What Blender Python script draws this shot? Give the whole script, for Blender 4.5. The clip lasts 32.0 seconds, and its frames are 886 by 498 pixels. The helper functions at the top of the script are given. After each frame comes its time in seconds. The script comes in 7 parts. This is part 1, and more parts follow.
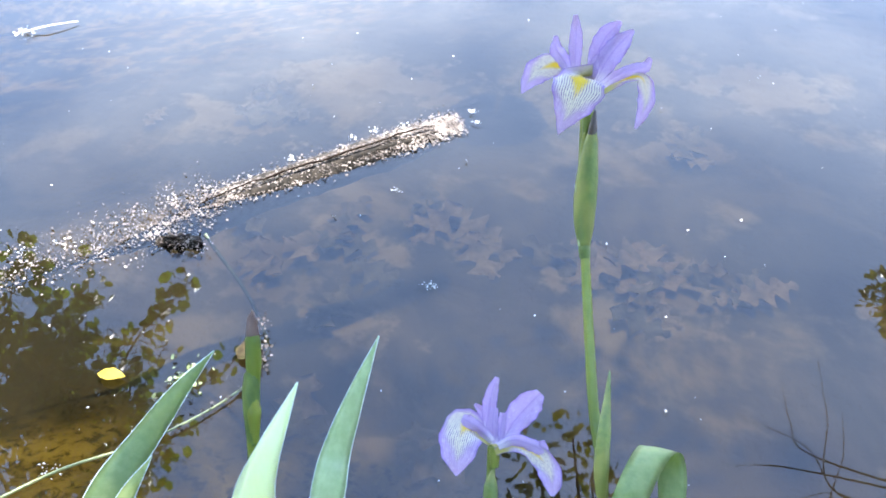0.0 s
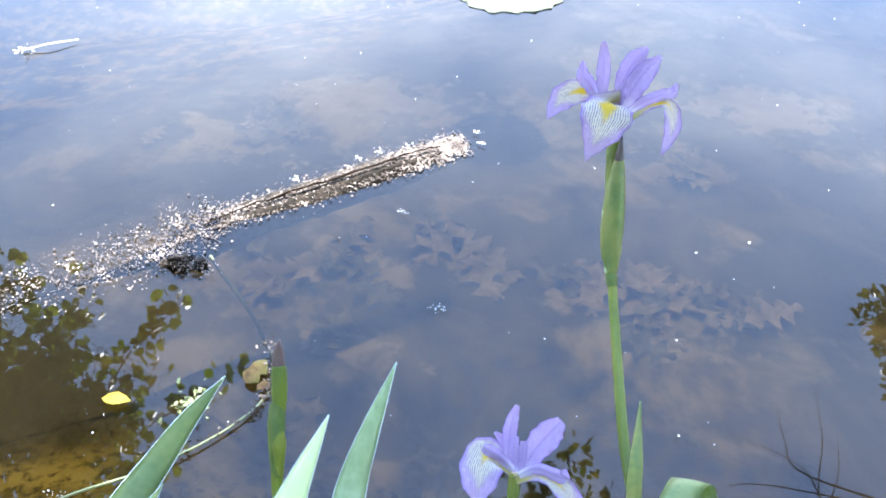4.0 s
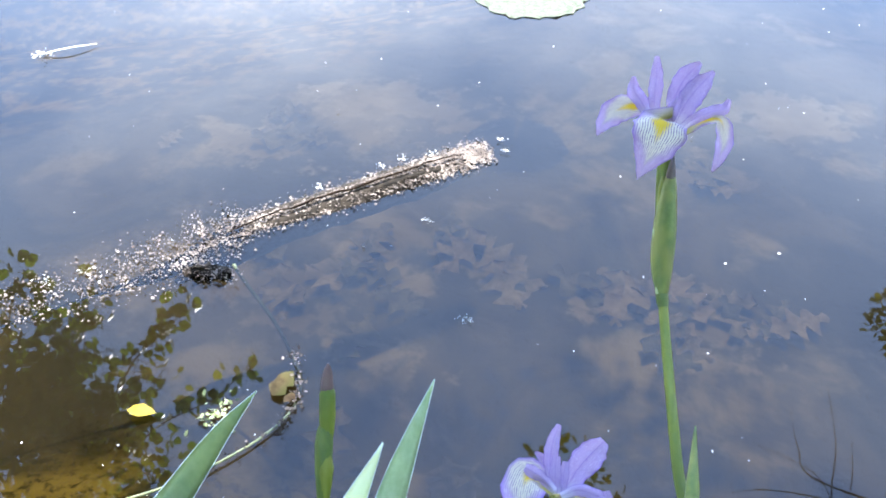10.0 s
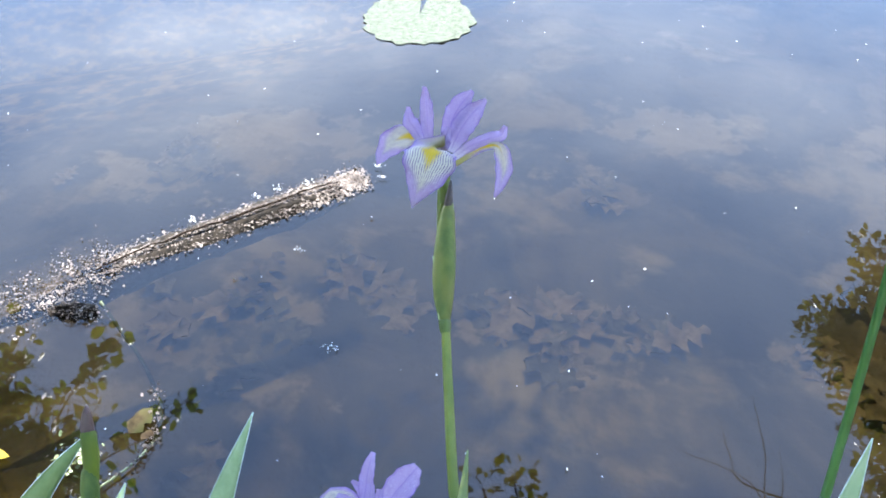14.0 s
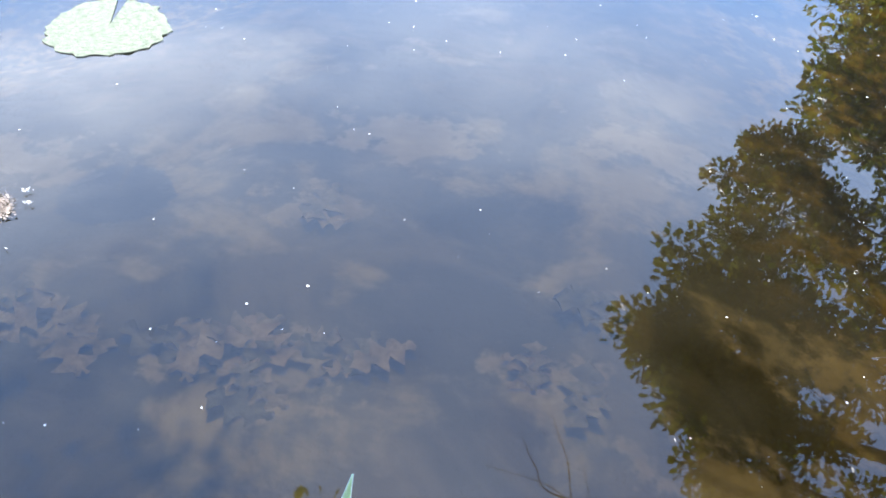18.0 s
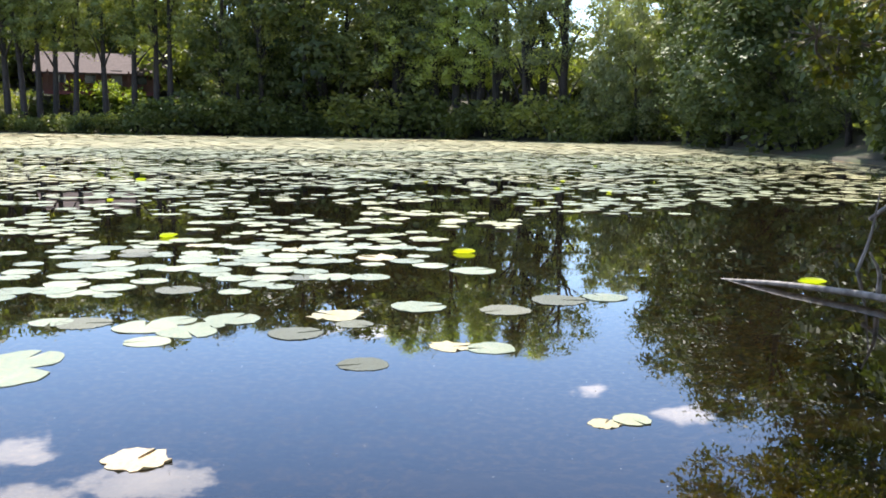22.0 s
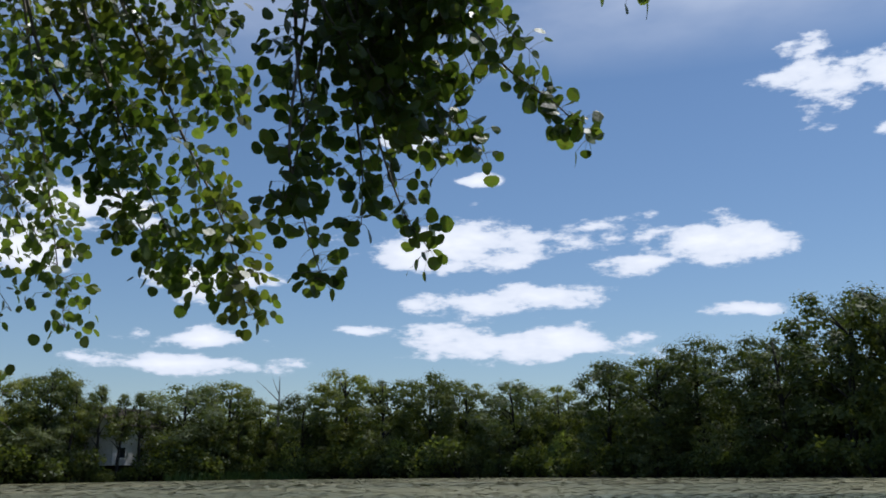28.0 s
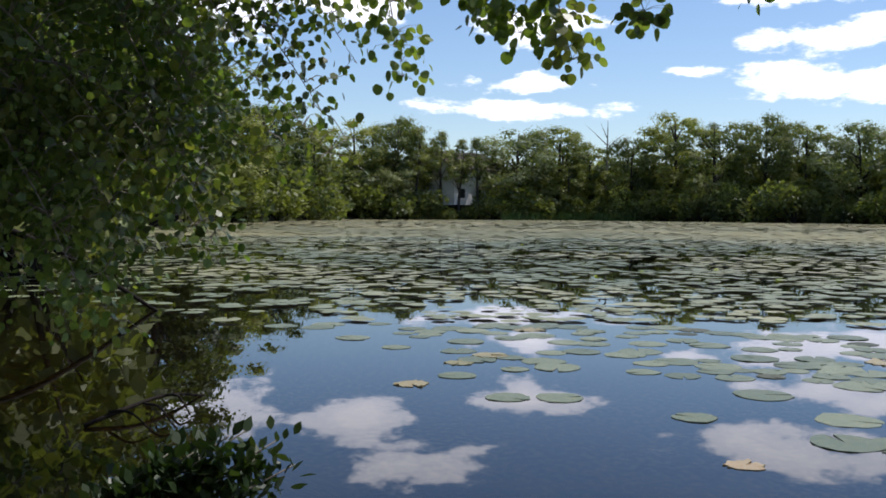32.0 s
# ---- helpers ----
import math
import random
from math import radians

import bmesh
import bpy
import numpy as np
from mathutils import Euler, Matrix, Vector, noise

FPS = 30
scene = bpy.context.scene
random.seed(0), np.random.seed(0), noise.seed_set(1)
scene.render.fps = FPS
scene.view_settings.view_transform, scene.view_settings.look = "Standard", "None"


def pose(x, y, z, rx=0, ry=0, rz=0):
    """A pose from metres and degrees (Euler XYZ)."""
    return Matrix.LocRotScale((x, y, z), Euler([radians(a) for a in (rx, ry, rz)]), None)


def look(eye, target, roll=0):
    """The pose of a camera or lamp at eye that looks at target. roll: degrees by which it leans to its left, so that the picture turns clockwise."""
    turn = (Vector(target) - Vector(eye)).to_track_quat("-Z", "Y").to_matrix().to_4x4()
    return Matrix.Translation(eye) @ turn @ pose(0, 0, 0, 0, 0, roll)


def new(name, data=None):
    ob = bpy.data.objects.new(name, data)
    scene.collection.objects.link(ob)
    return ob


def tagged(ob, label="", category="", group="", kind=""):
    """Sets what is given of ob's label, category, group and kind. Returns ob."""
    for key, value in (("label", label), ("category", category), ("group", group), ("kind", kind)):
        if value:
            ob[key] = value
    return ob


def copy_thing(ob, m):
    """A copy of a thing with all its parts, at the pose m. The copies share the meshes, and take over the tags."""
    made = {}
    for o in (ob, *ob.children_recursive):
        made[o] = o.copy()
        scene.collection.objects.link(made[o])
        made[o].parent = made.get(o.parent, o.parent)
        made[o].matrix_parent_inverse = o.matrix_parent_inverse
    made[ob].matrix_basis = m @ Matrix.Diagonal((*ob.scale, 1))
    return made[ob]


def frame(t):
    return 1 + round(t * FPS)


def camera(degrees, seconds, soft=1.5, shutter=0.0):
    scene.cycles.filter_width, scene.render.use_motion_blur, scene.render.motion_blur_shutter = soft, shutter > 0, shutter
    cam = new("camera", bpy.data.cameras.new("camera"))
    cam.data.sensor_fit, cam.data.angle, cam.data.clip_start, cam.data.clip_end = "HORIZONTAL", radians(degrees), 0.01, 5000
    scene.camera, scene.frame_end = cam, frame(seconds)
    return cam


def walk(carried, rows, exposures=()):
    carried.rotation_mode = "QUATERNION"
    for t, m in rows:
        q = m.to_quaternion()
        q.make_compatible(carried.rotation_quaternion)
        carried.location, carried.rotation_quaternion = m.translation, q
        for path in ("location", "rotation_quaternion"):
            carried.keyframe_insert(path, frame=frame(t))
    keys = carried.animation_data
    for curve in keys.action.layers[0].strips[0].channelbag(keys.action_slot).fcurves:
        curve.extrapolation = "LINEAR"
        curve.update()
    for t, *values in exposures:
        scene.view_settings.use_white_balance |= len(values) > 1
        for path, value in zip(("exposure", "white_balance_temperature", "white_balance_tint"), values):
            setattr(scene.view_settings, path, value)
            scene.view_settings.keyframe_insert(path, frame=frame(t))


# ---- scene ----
# A pond in early summer, seen from its bank: irises at hand, lily pads, a wooded far shore.
# World: metres, z = 0 is the water, the camera stands at the origin and the far shore lies along +y.

# ---------------------------------------------------------------- camera
PATH = [
    (0, -0.078, -0.015, 0.990, 21.34, -44.45, -1.13),
    (0.5, -0.079, -0.019, 0.997, 21.16, -44.03, -1.04),
    (1, -0.081, -0.021, 0.996, 21.15, -43.63, -0.92),
    (1.5, -0.081, -0.021, 0.999, 21.18, -43.42, -0.92),
    (2, -0.085, -0.022, 0.998, 21.05, -42.98, -0.58),
    (2.5, -0.095, -0.020, 0.995, 20.83, -42.91, -0.57),
    (4.5, -0.114, -0.011, 0.989, 19.92, -43.64, -0.16),
    (5, -0.116, -0.008, 0.988, 19.43, -43.81, -0.08),
    (5.5, -0.121, -0.003, 0.977, 18.86, -44.27, 0.56),
    (6, -0.135, -0.009, 0.984, 18.61, -44.23, 0.64),
    (6.5, -0.142, -0.018, 0.991, 19.05, -44.03, 0.68),
    (7, -0.143, -0.016, 0.990, 19.32, -43.91, 0.72),
    (7.5, -0.151, -0.016, 0.990, 19.96, -44.02, 0.49),
    (8, -0.160, -0.014, 0.989, 20.93, -44.06, 0.08),
    (8.5, -0.166, -0.012, 0.992, 21.15, -43.80, 0.08),
    (9, -0.168, -0.012, 0.990, 21.36, -43.60, -0.07),
    (9.5, -0.161, -0.007, 0.988, 20.81, -43.54, -0.11),
    (10, -0.152, -0.004, 0.989, 20.47, -43.49, -0.18),
    (10.5, -0.137, -0.001, 0.994, 20.36, -43.29, -0.35),
    (11, -0.122, 0.009, 0.997, 20.02, -43.21, -0.53),
    (11.5, -0.102, 0.017, 0.999, 19.21, -43.05, -0.39),
    (12, -0.084, 0.024, 1.001, 18.58, -42.97, -0.33),
    (12.5, -0.072, 0.028, 1.002, 18.09, -42.78, -0.22),
    (13, -0.053, 0.034, 1.002, 18.20, -42.49, -0.47),
    (13.5, -0.032, 0.039, 1.000, 17.97, -42.35, -0.49),
    (15.5, 0.038, 0.085, 0.993, 15.16, -41.64, 0.02),
    (16, 0.070, 0.117, 0.986, 14.52, -41.55, -0.23),
    (16.5, 0.112, 0.136, 0.986, 13.99, -41.53, -0.19),
    (17, 0.161, 0.155, 0.974, 12.99, -42.56, 0.99),
    (17.5, 0.202, 0.168, 0.966, 9.13, -41.86, 2.43),
    (18, 0.268, 0.205, 0.912, 6.88, -40.73, 2.87),
    (18.5, 0.294, 0.213, 0.897, 4.57, -37.65, 3.22),
    (19, 0.300, 0.205, 0.917, 3.77, -34.69, 2.17),
    (19.5, 0.313, 0.217, 0.946, 1.75, -31.33, 2.28),
    (20, 0.309, 0.206, 0.952, -2.65, -26.37, 2.69),
    (20.5, 0.297, 0.195, 0.970, -4.10, -20.67, 2.64),
    (21, 0.270, 0.156, 0.994, -2.90, -15.84, 2.00),
    (21.5, 0.247, 0.122, 1.041, -0.99, -10.77, 0.98),
    (22, 0.226, 0.102, 1.059, 0.44, -7.53, 0.79),
    (22.5, 0.202, 0.088, 1.064, 3.91, -5.66, 0.16),
    (23, 0.195, 0.078, 1.068, 7.09, -4.20, -0.02),
    (23.5, 0.190, 0.057, 1.082, 8.85, -2.66, 0.09),
    (24, 0.165, 0.048, 1.099, 11.14, -0.66, 0.19),
    (24.5, 0.141, 0.037, 1.109, 14.11, 1.42, 0.16),
    (26.5, 0.051, 0.067, 1.007, 34.71, 10.09, -0.76),
    (27, 0.039, 0.060, 1.006, 42.02, 12.24, -0.95),
    (27.5, 0.030, 0.060, 1.008, 47.10, 13.07, -1.33),
    (28, 0.022, 0.056, 1.002, 54.30, 13.29, -0.70),
    (28.5, 0.019, 0.062, 1.001, 61.86, 13.16, 0.10),
    (29, 0.013, 0.068, 1.005, 69.39, 12.83, 0.49),
    (29.5, 0.021, 0.064, 1.006, 74.25, 10.18, 0.15),
    (30, 0.026, 0.065, 1.001, 76.58, 6.23, 0.49),
    (30.5, 0.028, 0.064, 1.000, 75.87, 3.57, 0.47),
    (31, 0.036, 0.063, 0.999, 74.76, 1.30, 0.52),
    (31.5, 0.050, 0.059, 0.998, 73.83, -0.42, 0.75),
    (32, 0.051, 0.058, 0.997, 74.12, -2.21, 0.41),
]

cam = camera(50.6, 32.0, soft=1.8)


def aim(x, y, z, yaw, pitch, roll):
    a, b = radians(yaw), radians(pitch)
    way = Vector((-math.sin(a) * math.cos(b), math.cos(a) * math.cos(b), math.sin(b)))
    eye = Vector((x, y, z))
    return look(eye, eye + way, roll)


EXPOSURES = [(0.0, 3.60, 6120, 10), (6.0, 3.64, 6160, 10), (8.0, 3.68, 6190, 10), (9.0, 3.42, 6180, 10), (12.0, 3.42, 6080, 9), (13.5, 3.24, 6100, 9), (16.0, 3.30, 6080, 9), (17.0, 3.40, 6080, 9), (18.0, 3.28, 6150, 9), (19.0, 2.85, 6700, 11), (20.0, 2.38, 6550, 12), (21.0, 2.08, 6600, 16),
             (22.0, 1.78, 6520, 16), (23.0, 1.50, 6480, 16), (24.5, 0.90, 6380, 16), (26.5, -0.54, 6000, 10), (28.0, -0.54, 5980, 11), (29.0, -0.21, 6100, 13), (30.0, -0.16, 6120, 14),
             (30.5, -0.02, 6150, 15), (32.0, 0.15, 6200, 15)]
walk(cam, [(row[0], aim(*row[1:])) for row in PATH], EXPOSURES)

# ---------------------------------------------------------------- sky and sun
SUN_YAW, SUN_UP = 8.0, 64.0          # degrees left of +y, degrees above the horizon


def put(tree, kind, **values):
    node = tree.nodes.new(kind)
    for key, value in values.items():
        if key in node.bl_rna.properties:
            setattr(node, key, value)
        else:
            node.inputs[key].default_value = value
    return node


def math_node(tree, op, a, b=None, c=None, clamp=False):
    node = tree.nodes.new("ShaderNodeMath")
    node.operation, node.use_clamp = op, clamp
    for i, v in enumerate((a, b, c)):
        if v is None:
            continue
        if isinstance(v, (int, float)):
            node.inputs[i].default_value = v
        else:
            tree.links.new(v, node.inputs[i])
    return node.outputs[0]


# clouds: yaw, height, half width, half height, in degrees
CLOUDS = [(31, 21.6, 3.6, 2.2), (25.5, 21.4, 4.5, 1.8), (18.5, 20.7, 5.0, 1.4), (25.2, 18.2, 3.2, .9), (53, 13.6, 7.5, 2.0), (39, 13.1, 6.6, 1.9),
          (42, 12.1, 4.0, .8), (51, 10.1, 6.6, 1.2), (49.5, 7.6, 8.0, 1.5), (36.6, 9.0, 2.8, .6), (69, 11.4, 4.5, 1.5), (52, 17.4, 2.0, .5),
          (79, 12.4, 4, 2.2), (69, 7.7, 4.2, .7), (69.5, 6.3, 8, .7), (76, 15.3, 6, 2.0), (59.6, 8.3, 2.4, .6), (57, 20, 2, 1.2),
          (89, 11.5, 6, 2.2), (5, 12.4, 5, 1.0), (-14.6, 16.7, 2.0, 1.0), (-9.1, 15.9, 1.2, .6)]

world = bpy.data.worlds.new("sky")
scene.world = world
world.use_nodes = True
wt = world.node_tree
wt.nodes.clear()
sky = wt.nodes.new("ShaderNodeTexSky")
sky.sky_type, sky.sun_disc = "NISHITA", False
sky.sun_elevation, sky.sun_rotation = radians(SUN_UP), radians(-SUN_YAW)
sky.air_density, sky.dust_density, sky.ozone_density = 1.1, 0.15, 4.0
coord = wt.nodes.new("ShaderNodeTexCoord")
split = wt.nodes.new("ShaderNodeSeparateXYZ")
wt.links.new(coord.outputs["Generated"], split.inputs[0])
west = math_node(wt, "MULTIPLY", split.outputs[0], -1.0)
yaw_out = math_node(wt, "MULTIPLY", math_node(wt, "ARCTAN2", west, split.outputs[1]), 57.2958)
up_out = math_node(wt, "MULTIPLY", math_node(wt, "ARCSINE", split.outputs[2]), 57.2958)
angles = wt.nodes.new("ShaderNodeCombineXYZ")
wt.links.new(yaw_out, angles.inputs[0])
wt.links.new(up_out, angles.inputs[1])
nearest = None
for yaw, height, half_w, half_h in CLOUDS:
    near = wt.nodes.new("ShaderNodeVectorMath")
    near.operation = "MULTIPLY_ADD"
    near.inputs[1].default_value = (1 / half_w, 1 / half_h, 0)
    near.inputs[2].default_value = (-yaw / half_w, -height / half_h, 0)
    wt.links.new(angles.outputs[0], near.inputs[0])
    far = wt.nodes.new("ShaderNodeVectorMath")
    far.operation = "LENGTH"
    wt.links.new(near.outputs[0], far.inputs[0])
    nearest = far.outputs["Value"] if nearest is None else math_node(wt, "SMOOTH_MIN", nearest, far.outputs["Value"], 0.25)
stretch = wt.nodes.new("ShaderNodeVectorMath")
stretch.operation = "MULTIPLY"
stretch.inputs[1].default_value = (0.13, 0.32, 1)
wt.links.new(angles.outputs[0], stretch.inputs[0])
puff = put(wt, "ShaderNodeTexNoise", Scale=1.6, Detail=8.0, Roughness=0.62)
wt.links.new(stretch.outputs[0], puff.inputs["Vector"])
wide = put(wt, "ShaderNodeTexNoise", Scale=0.35, Detail=5.0, Roughness=0.55)
wt.links.new(stretch.outputs[0], wide.inputs["Vector"])
body = math_node(wt, "SUBTRACT", 0.92, nearest)
body = math_node(wt, "MULTIPLY_ADD", math_node(wt, "SUBTRACT", puff.outputs[0], 0.5), 3.2, body)
cover = wt.nodes.new("ShaderNodeMapRange")
cover.interpolation_type = "SMOOTHSTEP"
cover.inputs["From Min"].default_value, cover.inputs["From Max"].default_value = 0.05, 0.42
wt.links.new(body, cover.inputs["Value"])
# clouds overhead, beyond the ones named
high = math_node(wt, "MULTIPLY_ADD", puff.outputs[0], 0.12, wide.outputs[0])
loft = wt.nodes.new("ShaderNodeMapRange")
loft.interpolation_type = "SMOOTHSTEP"
loft.inputs["From Min"].default_value, loft.inputs["From Max"].default_value = 0.22, 0.98
loft.inputs["To Max"].default_value = 0.45
wt.links.new(high, loft.inputs["Value"])
above = wt.nodes.new("ShaderNodeMapRange")
above.inputs["From Min"].default_value, above.inputs["From Max"].default_value = 23, 28.5
wt.links.new(up_out, above.inputs["Value"])
thin = wt.nodes.new("ShaderNodeMapRange")
thin.interpolation_type = "SMOOTHSTEP"
thin.inputs["From Min"].default_value, thin.inputs["From Max"].default_value = 28.5, 43
thin.inputs["To Min"].default_value, thin.inputs["To Max"].default_value = 2.2, 0.28
wt.links.new(up_out, thin.inputs["Value"])
veil = math_node(wt, "MULTIPLY", math_node(wt, "MULTIPLY", loft.outputs[0], above.outputs[0]), thin.outputs[0])
clearer = wt.nodes.new("ShaderNodeMapRange")
clearer.inputs["From Min"].default_value, clearer.inputs["From Max"].default_value = -6, 20
clearer.inputs["To Min"].default_value = 0.75
wt.links.new(yaw_out, clearer.inputs["Value"])
veil = math_node(wt, "MULTIPLY", veil, clearer.outputs[0])
cloudy = math_node(wt, "MAXIMUM", cover.outputs[0], veil)
shade = wt.nodes.new("ShaderNodeMapRange")
shade.inputs["From Min"].default_value, shade.inputs["From Max"].default_value = 0.1, 1.1
wt.links.new(body, shade.inputs["Value"])
tone = wt.nodes.new("ShaderNodeMix")
tone.data_type = "RGBA"
tone.inputs[6].default_value, tone.inputs[7].default_value = (9.0, 9.5, 10.6, 1), (12.4, 12.4, 12.5, 1)
wt.links.new(shade.outputs[0], tone.inputs[0])
blend = wt.nodes.new("ShaderNodeMix")
blend.data_type = "RGBA"
wt.links.new(cloudy, blend.inputs[0])
wt.links.new(sky.outputs[0], blend.inputs[6])
wt.links.new(tone.outputs[2], blend.inputs[7])
back = put(wt, "ShaderNodeBackground", Strength=0.115)
wt.links.new(blend.outputs[2], back.inputs[0])
wo = wt.nodes.new("ShaderNodeOutputWorld")
wt.links.new(back.outputs[0], wo.inputs[0])

sun = bpy.data.lights.new("sun", "SUN")
sun.energy, sun.angle, sun.color = 4.2, radians(0.53), (1.0, 0.95, 0.87)
a, b = radians(SUN_YAW), radians(SUN_UP)
sun_way = Vector((-math.sin(a) * math.cos(b), math.cos(a) * math.cos(b), math.sin(b)))
new("sun", sun).matrix_world = look(sun_way * 50, (0, 0, 0))

# ---------------------------------------------------------------- materials


def mix_color(tree, fac, one, two):
    node = tree.nodes.new("ShaderNodeMix")
    node.data_type = "RGBA"
    for i, v in ((0, fac), (6, one), (7, two)):
        if isinstance(v, (int, float)):
            node.inputs[i].default_value = v
        elif isinstance(v, tuple):
            node.inputs[i].default_value = (*v, 1) if len(v) == 3 else v
        else:
            tree.links.new(v, node.inputs[i])
    return node.outputs[2]


def ramp(tree, value, low, high):
    node = tree.nodes.new("ShaderNodeMapRange")
    node.interpolation_type = "SMOOTHSTEP"
    node.inputs["From Min"].default_value, node.inputs["From Max"].default_value = low, high
    tree.links.new(value, node.inputs["Value"])
    return node.outputs[0]


def surface(name, one, two, scale=10.0, rough=0.6, bump=0.2, third=None, big=1.5, through_light=0.0, specular=0.5,
            vary=0.25, stretch=(1, 1, 1), world_space=False, island=False):
    """A weathered surface: two colours by fine grain, a third in broad stains, relief, some light let through."""
    m = bpy.data.materials.new(name)
    m.use_nodes = True
    t = m.node_tree
    t.nodes.clear()
    info = t.nodes.new("ShaderNodeObjectInfo")
    where = t.nodes.new("ShaderNodeTexCoord")
    geo = t.nodes.new("ShaderNodeNewGeometry")
    vec = t.nodes.new("ShaderNodeVectorMath")
    vec.operation = "MULTIPLY"
    vec.inputs[1].default_value = stretch
    t.links.new(geo.outputs["Position"] if world_space else where.outputs["Object"], vec.inputs[0])
    fine = put(t, "ShaderNodeTexNoise", Scale=scale, Detail=6.0, Roughness=0.6)
    wide_ = put(t, "ShaderNodeTexNoise", Scale=big, Detail=3.0)
    for n in (fine, wide_):
        t.links.new(vec.outputs[0], n.inputs["Vector"])
    col = mix_color(t, ramp(t, fine.outputs[0], 0.32, 0.68), one, two)
    if third:
        col = mix_color(t, ramp(t, wide_.outputs[0], 0.42, 0.68), col, third)
    pick = info.outputs["Random"]
    if island:
        pick = math_node(t, "MULTIPLY_ADD", geo.outputs["Random Per Island"], 0.40, math_node(t, "MULTIPLY", pick, 0.60))
    value = t.nodes.new("ShaderNodeHueSaturation")
    t.links.new(math_node(t, "MULTIPLY_ADD", pick, vary * 2, 1 - vary), value.inputs["Value"])
    t.links.new(math_node(t, "MULTIPLY_ADD", pick, -0.05, 0.528), value.inputs["Hue"])
    t.links.new(col, value.inputs["Color"])
    bs = put(t, "ShaderNodeBsdfPrincipled", Roughness=rough)
    bs.inputs["Specular IOR Level"].default_value = specular
    t.links.new(value.outputs[0], bs.inputs["Base Color"])
    if bump:
        bp = put(t, "ShaderNodeBump", Strength=bump, Distance=0.3 / scale)
        t.links.new(fine.outputs[0], bp.inputs["Height"])
        t.links.new(bp.outputs[0], bs.inputs["Normal"])
    last = bs.outputs[0]
    if through_light:
        tr = t.nodes.new("ShaderNodeBsdfTranslucent")
        warm = t.nodes.new("ShaderNodeMix")
        warm.data_type, warm.blend_type = "RGBA", "MULTIPLY"
        warm.inputs[0].default_value = 1.0
        warm.inputs[7].default_value = (1.4, 1.5, 0.5, 1)
        t.links.new(value.outputs[0], warm.inputs[6])
        t.links.new(warm.outputs[2], tr.inputs[0])
        ms = t.nodes.new("ShaderNodeMixShader")
        ms.inputs[0].default_value = through_light
        t.links.new(last, ms.inputs[1])
        t.links.new(tr.outputs[0], ms.inputs[2])
        last = ms.outputs[0]
    out = t.nodes.new("ShaderNodeOutputMaterial")
    t.links.new(last, out.inputs[0])
    return m


def water_material():
    m = bpy.data.materials.new("pond_water")
    m.use_nodes = True
    t = m.node_tree
    t.nodes.clear()
    geo = t.nodes.new("ShaderNodeNewGeometry")
    ripple = put(t, "ShaderNodeTexNoise", Scale=1.3, Detail=2.0)
    t.links.new(geo.outputs["Position"], ripple.inputs["Vector"])
    bp = put(t, "ShaderNodeBump", Strength=0.05, Distance=0.02)
    t.links.new(ripple.outputs[0], bp.inputs["Height"])
    clear = put(t, "ShaderNodeBsdfTransparent", Color=(0.235, 0.222, 0.150, 1))
    silt = put(t, "ShaderNodeBsdfDiffuse", Color=(0.008, 0.0076, 0.0058, 1))
    under = put(t, "ShaderNodeMixShader", Fac=0.25)
    t.links.new(clear.outputs[0], under.inputs[1])
    t.links.new(silt.outputs[0], under.inputs[2])
    shine = put(t, "ShaderNodeBsdfGlossy", Roughness=0.0)
    shine.inputs["Color"].default_value = (0.96, 0.97, 1.0, 1)
    t.links.new(bp.outputs[0], shine.inputs["Normal"])
    fres = put(t, "ShaderNodeFresnel", IOR=1.40)
    ms = t.nodes.new("ShaderNodeMixShader")
    t.links.new(fres.outputs[0], ms.inputs[0])
    t.links.new(under.outputs[0], ms.inputs[1])
    t.links.new(shine.outputs[0], ms.inputs[2])
    out = t.nodes.new("ShaderNodeOutputMaterial")
    t.links.new(ms.outputs[0], out.inputs[0])
    return m


# drifts of rotting leaves on the pond bed: place and half sizes
LEAF_DRIFTS = [(-.16, 1.21, .17, .12), (-.86, 1.02, .17, .10), (-.74, 1.13, .14, .08), (-.54, 1.24, .11, .06), (-.46, .70, .09, .05), (-.33, .56, .05, .09), (-.62, .93, .10, .05),
               (.33, 1.28, .10, .06), (.43, 1.48, .07, .05), (-1.18, 1.50, .22, .10), (-.19, 1.68, .12, .08), (-.05, 2.0, .22, .12), (-.9, 1.75, .25, .12), (.55, 2.1, .2, .12), (.72, 1.10, .26, .16), (1.05, 1.45, .30, .18), (.85, .80, .22, .14)]


